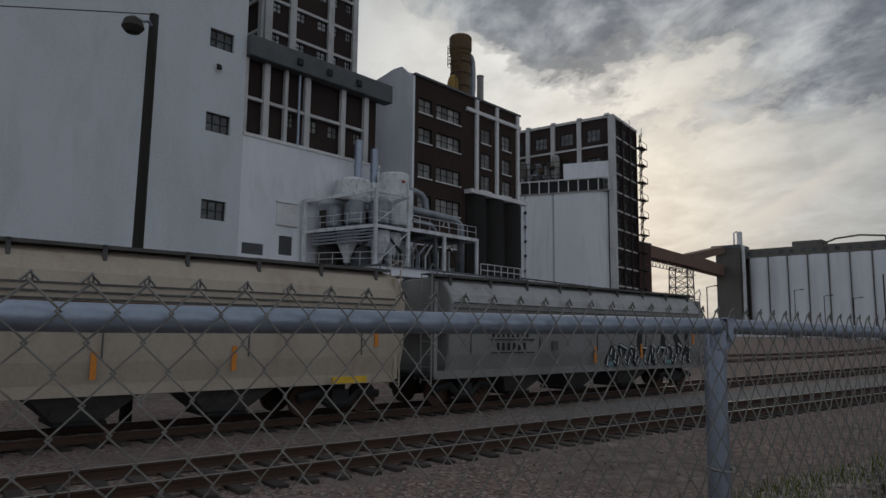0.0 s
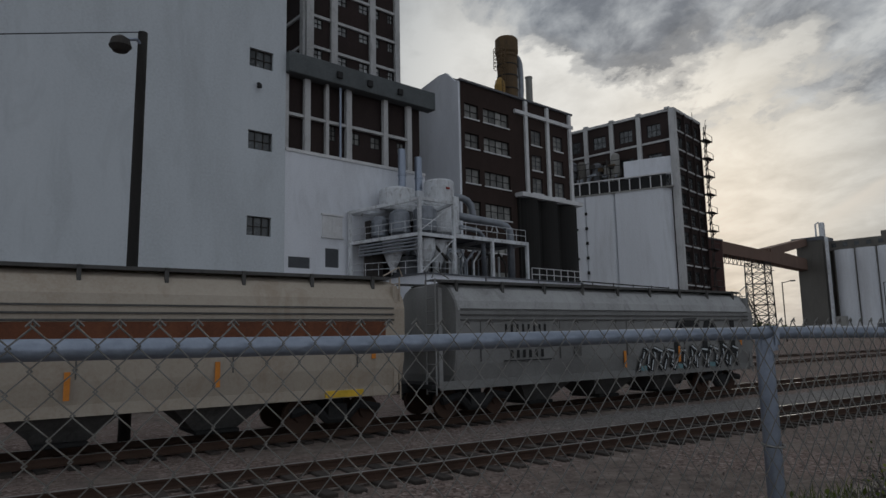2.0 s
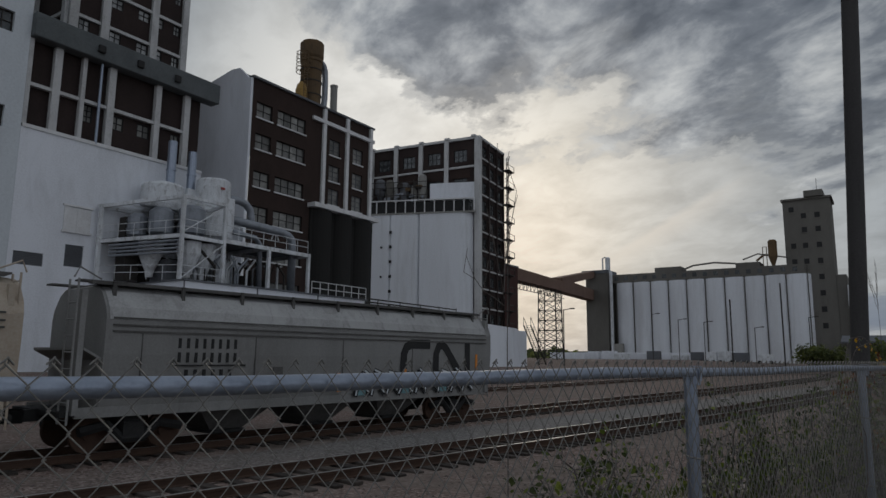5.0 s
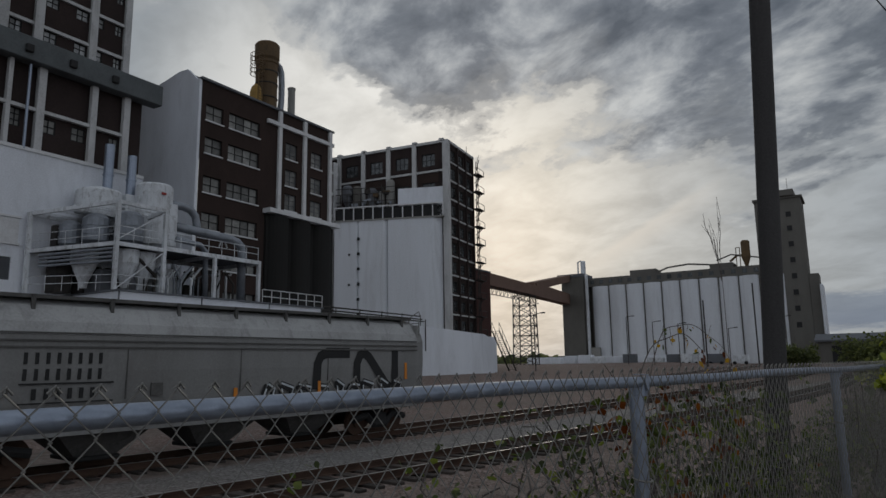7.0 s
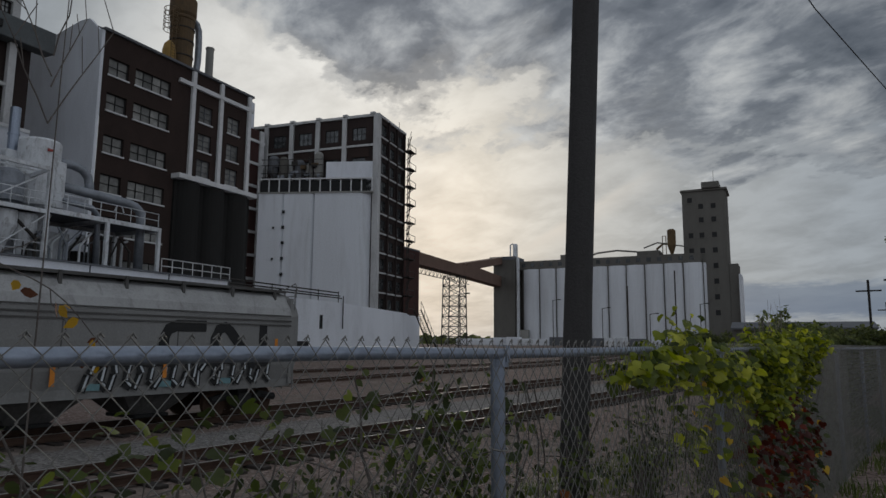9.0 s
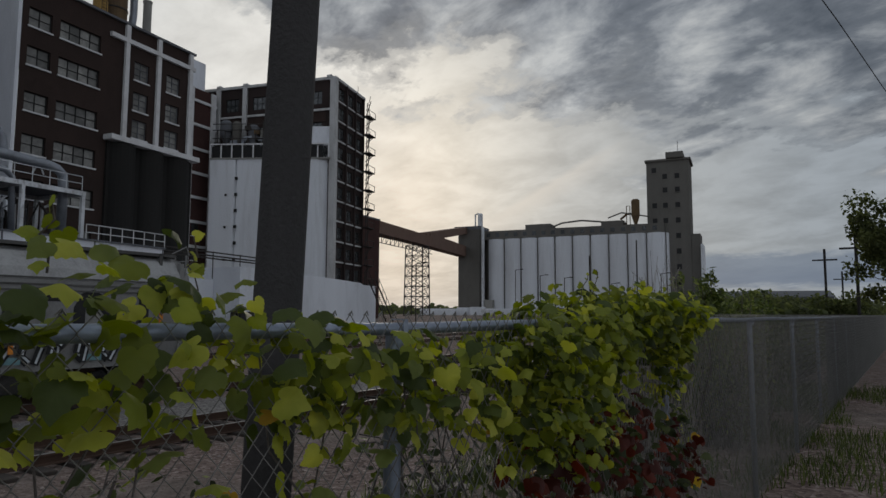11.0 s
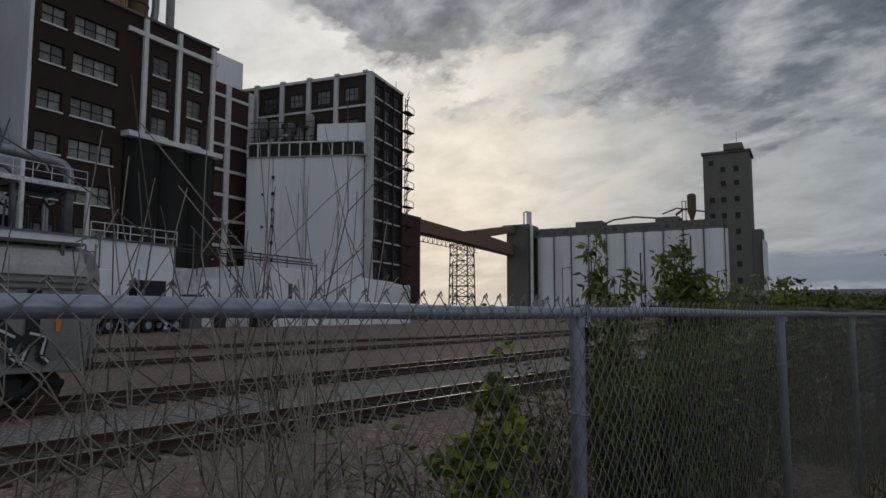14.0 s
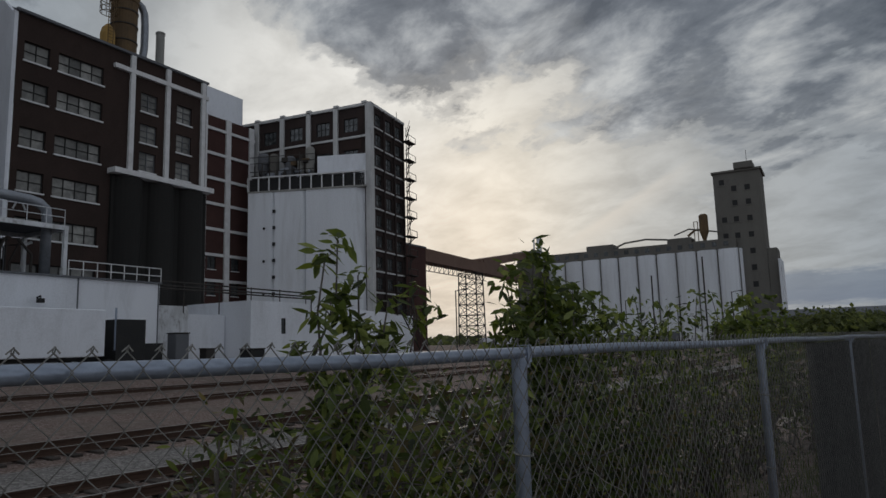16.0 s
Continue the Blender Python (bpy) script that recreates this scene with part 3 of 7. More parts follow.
# ---- facades ----
def facade(bm, place, a0, a1, z0, z1, holes, deep=0.3):
    """A wall face with holes and their reveals. place(a, z, depth) gives the point; holes: (a0, a1, z0, z1)."""
    A = sorted({a0, a1, *[h[0] for h in holes], *[h[1] for h in holes]})
    Z = sorted({z0, z1, *[h[2] for h in holes], *[h[3] for h in holes]})
    A, Z = [a for a in A if a0 <= a <= a1], [z for z in Z if z0 <= z <= z1]

    def quad(*p):
        bm.faces.new([bm.verts.new(place(*q)) for q in p])

    for i in range(len(A) - 1):
        for j in range(len(Z) - 1):
            a, z = (A[i] + A[i + 1]) / 2, (Z[j] + Z[j + 1]) / 2
            if not any(h[0] < a < h[1] and h[2] < z < h[3] for h in holes):
                quad((A[i], Z[j], 0), (A[i + 1], Z[j], 0), (A[i + 1], Z[j + 1], 0), (A[i], Z[j + 1], 0))
    for x0, x1, y0, y1 in holes:
        quad((x0, y0, 0), (x0, y0, deep), (x1, y0, deep), (x1, y0, 0))
        quad((x0, y1, 0), (x1, y1, 0), (x1, y1, deep), (x0, y1, deep))
        quad((x0, y0, 0), (x0, y1, 0), (x0, y1, deep), (x0, y0, deep))
        quad((x1, y0, 0), (x1, y0, deep), (x1, y1, deep), (x1, y1, 0))
    return bm


def slab(bm, place, a0, a1, z0, z1, d0, d1):
    """A box on a facade, from depth d0 (negative: proud) to d1."""
    p = [bm.verts.new(place(a, z, d)) for d in (d0, d1) for z in (z0, z1) for a in (a0, a1)]
    for f in ((0, 1, 3, 2), (5, 4, 6, 7), (4, 0, 2, 6), (1, 5, 7, 3), (2, 3, 7, 6), (4, 5, 1, 0)):
        bm.faces.new([p[i] for i in f])
    return bm


def window(parent, place, a0, a1, z0, z1, cols=2, rows=2, deep=0.22, sill=True, glass="glass_dark", bars="steel_dark", sillmat="white_trim"):
    bm = B()
    w = 0.07
    ca, cz = (a1 - a0) / cols, (z1 - z0) / rows
    cells = [(a0 + ca * i + (w if i == 0 else 0.03), a0 + ca * (i + 1) - (w if i == cols - 1 else 0.03), z0 + cz * j + (w if j == 0 else 0.025), z0 + cz * (j + 1) - (w if j == rows - 1 else 0.025)) for i in range(cols) for j in range(rows)]
    facade(bm, lambda a, z, d: place(a, z, d + deep - 0.07), a0, a1, z0, z1, cells, 0.06)
    bmesh.ops.remove_doubles(bm, verts=list(bm.verts), dist=0.001)
    win = part("window", bm, bars, parent)
    for i in range(cols):
        pb = B()
        slab(pb, place, a0 + ca * i + 0.01, a0 + ca * (i + 1) - 0.01, z0 + 0.02, z1 - 0.02, deep + 0.005, deep + 0.03)
        part("pane", pb, glass, win)
    if sill:
        sb = B()
        slab(sb, place, a0 - 0.08, a1 + 0.08, z0 - 0.13, z0, -0.1, 0.1)
        part("sill", sb, sillmat, win, "pale stone sill")
    return win


def front(v):
    return lambda a, z, d: (a, v + d, z)


def left(u):
    return lambda a, z, d: (u + d, a, z)


def shell(bm, u0, u1, v0, v1, z0, z1):
    """Sides, back and roof of a block, without its front."""
    q = lambda *p: bm.faces.new([bm.verts.new(c) for c in p])
    q((u0, v1, z0), (u0, v0, z0), (u0, v0, z1), (u0, v1, z1))
    q((u1, v0, z0), (u1, v1, z0), (u1, v1, z1), (u1, v0, z1))
    q((u1, v1, z0), (u0, v1, z0), (u0, v1, z1), (u1, v1, z1))
    q((u0, v0, z1), (u1, v0, z1), (u1, v1, z1), (u0, v1, z1))
    return bm


# ---- white mill ----
def build_white_mill():
    b = thing("white_mill", (24.7, 44, 0), "tall white-painted mill with small dark windows and an open loft", "mill building")
    F = front(44.0)
    wins = [(21.75, 23.68, z, z + 1.42) for z in (9.33, 15.75, 22.1, 28.4)]
    low = [(25.1, 26.95, 7.15, 8.0), (28.3, 29.55, 7.35, 8.85)]
    bm = B()
    facade(bm, F, -45, 24.75, 0, 40, wins, 0.35)
    shell(bm, -45, 24.75, 44, 62, 0, 40)
    part("wall", bm, "mill_wall", b, "white-painted masonry, streaked grey")
    bm = B()
    facade(bm, F, 24.76, 38.6, 0, 16.1, low, 0.25)
    shell(bm, 24.76, 38.6, 44, 62, 0, 16.1)
    part("wall", bm, "white_wall", b, "lower white-painted wall")
    for a0, a1, z0, z1 in wins:
        window(b, F, a0, a1, z0, z1, 3, 2, 0.3, sill=False)
    for a0, a1, z0, z1 in low:
        v = B()
        n = int((z1 - z0) / 0.11)
        for i in range(n):
            slab(v, F, a0, a1, z0 + i * 0.11, z0 + i * 0.11 + 0.07, 0.06, 0.12)
        slab(v, F, a0, a1, z0, z1, 0.14, 0.2)
        part("louvre", v, "roof_grey", b, "grey metal louvre")
    d = B()
    for a, c in ((28.0, 28.9), (28.95, 29.85)):
        slab(d, F, a, c, 9.8, 11.4, -0.06, 0.02)
    slab(d, F, 28.88, 28.97, 9.8, 11.4, -0.075, 0.02)
    slab(d, F, 27.9, 29.95, 11.45, 11.58, -0.12, 0.02)
    slab(d, F, 27.9, 29.95, 9.65, 9.78, -0.15, 0.02)
    part("hoist_door", d, "white_trim", b, "white-painted double hatch")
    # loft: brick panels between concrete columns
    LB = front(44.62)
    lights = [(28.9, 29.62, 17.8, 19.1, 2, 3), (31.0, 32.0, 17.85, 18.9, 2, 2), (33.1, 34.12, 17.85, 18.9, 2, 2), (35.95, 36.72, 17.85, 18.9, 2, 2)]
    bm = B()
    facade(bm, LB, 24.78, 38.55, 16.1, 22.8, [w[:4] for w in lights], 0.2)
    part("loft_wall", bm, "brick_dark", b, "dark brick panels of the loft")
    for a0, a1, z0, z1, cols, rows in lights:
        window(b, LB, a0, a1, z0, z1, cols, rows, 0.1, sill=False, glass="glass_pale", bars="black")
    for u0, u1 in ((24.78, 25.1), (26.5, 27.02), (28.42, 28.72), (30.38, 30.92), (34.18, 34.66), (36.75, 37.28)):
        part("column", bbox((u0, 44.1, 16.36), (u1, 44.5, 22.3), 0.03), "pier_grey", b, "pale concrete column")
    dp = B()
    tube(dp, [(29.7, 44.0, 16.2), (29.7, 44.0, 22.2)], 0.1, 8)
    part("down_pipe", dp, "galv", b, "grey downpipe")
    for u0, u1 in ((25.1, 26.5), (27.02, 28.42), (28.72, 30.38), (30.92, 34.18), (34.66, 36.75)):
        part("loft_beam", bbox((u0, 44.2, 19.08), (u1, 44.5, 19.32)), "pier_grey", b, "pale concrete cross beam")
    part("loft_edge", bbox((24.8, 43.92, 16.1), (38.6, 44.3, 16.35)), "white_trim", b)
    part("roof_beam", bbox((24.76, 43.5, 22.3), (39.6, 44.6, 23.95), 0.05), "roof_beam", b, "slate-grey roof edge beam")
    for u in (29.0, 32.0, 35.2):
        part("bracket", bbox((u, 43.25, 22.75), (u + 0.5, 43.49, 23.3), 0.04), "black", b)
    # small lamp on the white wall
    lm = B()
    box(lm, (22.35, 43.75, 20.75), (22.5, 44.0, 20.85))
    lathe(lm, 22.43, 43.7, [(0.05, 20.8), (0.16, 20.7), (0.2, 20.45)], 12)
    part("wall_lamp", lm, "black", b)
    return b


def build_brick_tower():
    b = thing("brick_tower", (35, 52, 0), "high brick tower with pale concrete grid and small paired windows", "tower building")
    F, S = front(50.2), left(30.0)
    piers = ((29.95, 30.68), (32.55, 33.24), (36.95, 37.6), (40.0, 40.6))
    floors = [22.3 + 3.0 * i for i in range(8)]
    sets = ((30.85, 31.75), (33.4, 34.42), (35.82, 36.88), (37.75, 38.25), (39.25, 39.9))
    holes = [(a0, a1, z - 1.12, z - 0.18) for z in floors for a0, a1 in sets]
    bm = B()
    facade(bm, F, 30.0, 40.55, 16.2, 45, holes, 0.2)
    q = lambda *p: bm.faces.new([bm.verts.new(c) for c in p])
    q((40.55, 50.2, 16.2), (40.55, 62.5, 16.2), (40.55, 62.5, 45), (40.55, 50.2, 45))
    q((40.55, 62.5, 16.2), (30.0, 62.5, 16.2), (30.0, 62.5, 45), (40.55, 62.5, 45))
    q((30.0, 62.5, 16.2), (30.0, 50.2, 16.2), (30.0, 50.2, 45), (30.0, 62.5, 45))
    q((30.0, 50.2, 45), (40.55, 50.2, 45), (40.55, 62.5, 45), (30.0, 62.5, 45))
    part("wall", bm, "brick_dark", b, "dark brown brick")
    for h in holes:
        window(b, F, *h, cols=2 if h[1] - h[0] > 0.6 else 1, rows=2, deep=0.12, sill=False, glass="glass_bright", bars="black")
    for u0, u1 in piers:
        part("pier", bbox((u0, 49.9, 16.2), (u1, 50.19, 45)), "pier_grey", b, "pale concrete pier")
    part("pier", bbox((29.7, 50.2, 16.2), (29.99, 50.75, 45)), "pier_grey", b, "pale concrete pier")
    part("pier", bbox((29.7, 55.0, 16.2), (29.99, 55.7, 45)), "pier_grey", b, "pale concrete pier")
    for z in floors:
        part("band", bbox((30.68, 50.0, z - 0.16), (40.0, 50.185, z + 0.1)), "pier_grey", b, "pale concrete band")
        part("band", bbox((29.8, 50.75, z - 0.16), (29.985, 62.4, z + 0.1)), "pier_grey", b, "pale concrete band")


def build_brick_block():
    b = thing("brick_mill_block", (55, 47.2, 0), "dark brick mill block with white grid over black bins", "mill building")
    F = front(47.2)
    sills = [24.2, 21.05, 17.35, 13.95, 10.4, 6.9]
    holes = []
    for z in sills:
        holes += [(46.75, 48.75, z, z + 1.55), (49.45, 53.35, z, z + 1.55)]
    bays = [(56.3, 59.4), (60.0, 63.4)]
    holes2 = []
    for a, c in bays:
        for z in (23.0, 20.1, 17.5):
            m = (a + c) / 2
            holes2.append((m - 0.85, m + 0.85, z + 0.1, z + 1.85))
    bm = B()
    facade(bm, F, 46.2, 64.3, 0, 27.9, holes + holes2, 0.3)
    q = lambda *p: bm.faces.new([bm.verts.new(c) for c in p])
    q((64.3, 47.2, 0), (64.3, 66, 0), (64.3, 66, 27.9), (64.3, 47.2, 27.9))
    part("wall", bm, "brick", b, "dark red-brown brick")
    part("roof", bbox((46.3, 47.5, 27.3), (64.2, 66, 27.88)), "roof_grey", b)
    for a0, a1, z0, z1 in holes:
        window(b, F, a0, a1, z0, z1, 2 if a1 - a0 < 3 else 4, 2, 0.25, glass="glass_pale", bars="black")
    for h in holes2:
        window(b, F, *h, cols=2, rows=3, deep=0.25, glass="glass_pale", bars="roof_grey")
    # white side wall with a stepped gable
    sm = B()
    outline = [(47.22, 0), (66, 0), (66, 28.6), (56.5, 28.3), (53.2, 28.7), (50.2, 29.3), (49.0, 29.25), (47.6, 27.95), (47.22, 27.9)]
    lo = [sm.verts.new((45.9, v, z)) for v, z in outline]
    hi = [sm.verts.new((46.19, v, z)) for v, z in outline]
    n = len(outline)
    sm.faces.new(lo)
    sm.faces.new(hi[::-1])
    for i in range(n):
        sm.faces.new((lo[i], hi[i], hi[(i + 1) % n], lo[(i + 1) % n]))
    part("side_wall", sm, "white_wall", b, "white-painted side wall")
    part("penthouse", bbox((46.5, 49.2, 27.9), (54, 60, 29.1), 0.05), "roof_grey", b)
    part("coping", bbox((46.0, 46.95, 27.9), (64.4, 47.5, 28.12)), "roof_grey", b)
    # white grid
    for u, z1 in ((56.0, 27.85), (59.7, 27.85), (63.8, 27.85)):
        part("pier", bbox((u - 0.22, 46.92, 17.2), (u + 0.22, 47.19, z1)), "white_trim", b, "white concrete pier")
    part("band", bbox((54.2, 46.9, 26.2), (64.35, 47.18, 26.6)), "white_trim", b, "white concrete band")
    part("band", bbox((54.0, 46.1, 16.7), (64.5, 47.17, 17.15)), "white_trim", b, "white concrete band")
    # black bins below the band
    for i, u in enumerate((55.95, 59.2, 62.5)):
        bn = B()
        lathe(bn, u, 47.75, [(1.6, 0), (1.6, 16.6), (1.5, 16.65)], 28)
        part("bin", bn, "tar", b, "black tarred bin", smooth=False)
    part("bin_back", bbox((54.3, 46.95, 0), (64.3, 47.19, 16.69)), "tar", b)
    return b


build_white_mill()
build_brick_tower()
build_brick_block()


def build_roof_stack():
    b = thing("dust_collector", (57.2, 51, 27.88), "ochre rusty dust collector tower on the roof", "dust collector")
    c = B()
    lathe(c, 57.6, 51, [(1.3, 27.88), (1.3, 28.8), (1.18, 29.0), (1.2, 34.6), (1.28, 34.7), (1.28, 34.9), (1.22, 35.0), (1.36, 35.3), (1.36, 36.9), (1.2, 37.1)], 28)
    part("drum", c, "rust_ochre", b)
    for z in (30.6, 32.2, 33.6):
        r = B()
        lathe(r, 57.6, 51, [(1.215, z), (1.26, z + 0.02), (1.26, z + 0.14), (1.215, z + 0.16)], 28)
        part("hoop", r, "steel_dark", b)
    e = B()
    tube(e, [(58.5, 50.8, 35.0), (58.9, 50.8, 35.2), (59.3, 50.8, 35.0), (59.6, 50.8, 34.4), (59.7, 50.8, 33.2), (59.7, 50.8, 31), (59.5, 50.8, 29.4), (59.2, 50.8, 28.6), (58.7, 50.8, 28.2)], 0.36, 12)
    part("duct", e, "duct_grey", b, "grey elbow duct", smooth=True)
    s = B()
    lathe(s, 55.6, 50.4, [(0.65, 27.88), (0.65, 30.6), (0.5, 31.2), (0.15, 31.6)], 16)
    part("side_tank", s, "ochre", b, "small ochre-painted tank")
    lad = B()
    for du in (-0.25, 0.25):
        tube(lad, [(55.3 + du, 49.5, 27.9), (55.3 + du, 49.5, 34.6)], 0.04, 5)
    for i in range(21):
        tube(lad, [(55.05, 49.5, 28.2 + 0.3 * i), (55.55, 49.5, 28.2 + 0.3 * i)], 0.025, 4)
    for z in (32.6, 33.9):
        ring = [(55.5 + 0.75 * math.cos(a), 50.2 + 0.75 * math.sin(a), z) for a in (2 * math.pi * k / 10 for k in range(11))]
        for dz in (0, 0.5, 1.0):
            tube(lad, [(p[0], p[1], p[2] + dz) for p in ring], 0.04, 4)
        for p in ring[:10]:
            tube(lad, [p, (p[0], p[1], z + 1.0)], 0.03, 4)
    part("ladder_cage", lad, "rust_ochre", b, "rusty ladder and landings")
    k = thing("roof_chimney", (62.6, 51.5, 27.88), "slim pale metal flue on the roof", "flue")
    t = B()
    lathe(t, 62.0, 51.5, [(0.42, 27.88), (0.42, 33.4), (0.47, 33.42), (0.47, 33.6)], 16)
    part("pipe", t, "concrete", k)
    r = B()
    for z in (28.3, 28.8):
        tube(r, [(62.0, 49.5, z), (64.0, 49.5, z)], 0.03, 4)
    for u in (62.0, 63.0, 64.0):
        tube(r, [(u, 49.5, 27.9), (u, 49.5, 28.8)], 0.03, 4)
    part("railing", r, "steel_dark", k)


build_roof_stack()


# ---- low white buildings along the yard ----
def build_low_block():
    b = thing("low_white_building", (43, 37.6, 0.3), "long low white shed with a flat railed roof", "shed")
    F = front(37.6)
    holes = [(49.2, 50.0, 2.3, 3.6)]
    bm = B()
    facade(bm, F, 33.1, 52.2, -0.3, 6.5, holes, 0.2)
    shell(bm, 33.1, 52.2, 37.6, 47.1, -0.3, 6.5)
    part("wall", bm, "white_wall", b, "white-painted metal wall")
    window(b, F, *holes[0], cols=1, rows=2, deep=0.15)
    part("eave", bbox((33.0, 37.45, 6.5), (52.3, 47.1, 6.62)), "roof_grey", b)
    for u in (33.1, 39.5, 46.0, 52.1):
        part("seam", bbox((u - 0.04, 37.55, 0), (u + 0.04, 37.598, 6.5)), "roof_grey", b)
    lm = B()
    tube(lm, [(43.4, 37.6, 5.1), (43.4, 37.2, 5.2), (43.3, 37.0, 5.0)], 0.05, 6)
    box(lm, (43.1, 36.8, 4.75), (43.45, 37.1, 5.02))
    part("flood_light", lm, "black", b)
    rl = B()
    posts = [45.4 + 1.0 * i for i in range(8)]
    for u in posts:
        tube(rl, [(u, 37.75, 6.6), (u, 37.75, 7.65)], 0.035, 5)
    for z in (7.1, 7.65):
        tube(rl, [(45.4, 37.75, z), (52.4, 37.75, z)], 0.035, 5)
    part("guard_rail", rl, "white_trim", b, "white pipe guard rail")

    c = thing("low_white_annex", (70, 38.5, 0.5), "low white annex with a sloping wall and pipe rack", "shed")
    F = front(38.0)
    bm = B()
    facade(bm, F, 61.6, 67.2, 0, 5.75, [(65.3, 65.9, 2.9, 4.3)], 0.2)
    shell(bm, 61.6, 67.2, 38, 46, 0, 5.75)
    part("wall", bm, "white_wall", c)
    window(c, F, 65.3, 65.9, 2.9, 4.3, 1, 2, 0.15, sill=False)
    bm = B()
    pts = [(67.2, 0), (85.5, 0), (85.5, 4.4), (83.0, 5.2), (67.2, 5.75)]
    lo = [bm.verts.new((u, 38.05, z)) for u, z in pts]
    hi = [bm.verts.new((u, 48, z)) for u, z in pts]
    bm.faces.new(lo)
    for i in range(5):
        bm.faces.new((lo[i], hi[i], hi[(i + 1) % 5], lo[(i + 1) % 5]))
    part("long_wall", bm, "white_wall", c, "long off-white wall")
    part("end_block", bbox((86.5, 41, 0), (92, 48, 5.2), 0.05), "white_wall", c)
    bm = B()
    box(bm, (53.0, 40.5, 0), (57.2, 46, 5.2))
    part("shed_bay", bm, "white_steel", c)
    bm = B()
    box(bm, (57.4, 41.0, 0), (61.5, 46, 4.6))
    part("shed_bay", bm, "white_wall", c)
    # pipe rack above the roofs
    pr = B()
    for i, z in enumerate((6.3, 6.55, 6.9)):
        tube(pr, [(52.4, 38.3 + 0.25 * i, z), (69.5, 38.3 + 0.25 * i, z - 0.1)], 0.07, 6)
    for u in (55, 58.5, 62, 65.5, 69):
        tube(pr, [(u, 38.4, 4.5), (u, 38.4, 6.9)], 0.05, 5)
    tube(pr, [(69.2, 37.9, 6.4), (69.2, 37.9, 3.0)], 0.06, 5)
    part("pipe_rack", pr, "steel_dark", c, "dark pipes on a rack")
    # steel stair at the end
    st = B()
    for dv in (0, 1.0):
        tube(st, [(83.0, 37.0 - 0 + dv - 1, 5.6), (87.5, 36.0 + dv, 0.6)], 0.09, 5)
        tube(st, [(83.0, 36.0 + dv, 6.6), (87.5, 36.0 + dv, 1.6)], 0.04, 4)
        for k in range(6):
            u = 83.0 + 0.9 * k
            tube(st, [(u, 36.0 + dv, 5.6 - 1.0 * k), (u, 36.0 + dv, 6.6 - 1.0 * k)], 0.035, 4)
    for k in range(22):
        box(st, (83.0 + 0.205 * k, 36.0, 5.5 - 0.226 * k), (83.25 + 0.205 * k, 37.0, 5.54 - 0.226 * k))
    part("stair", st, "steel_dark", c, "dark steel stair")


build_low_block()


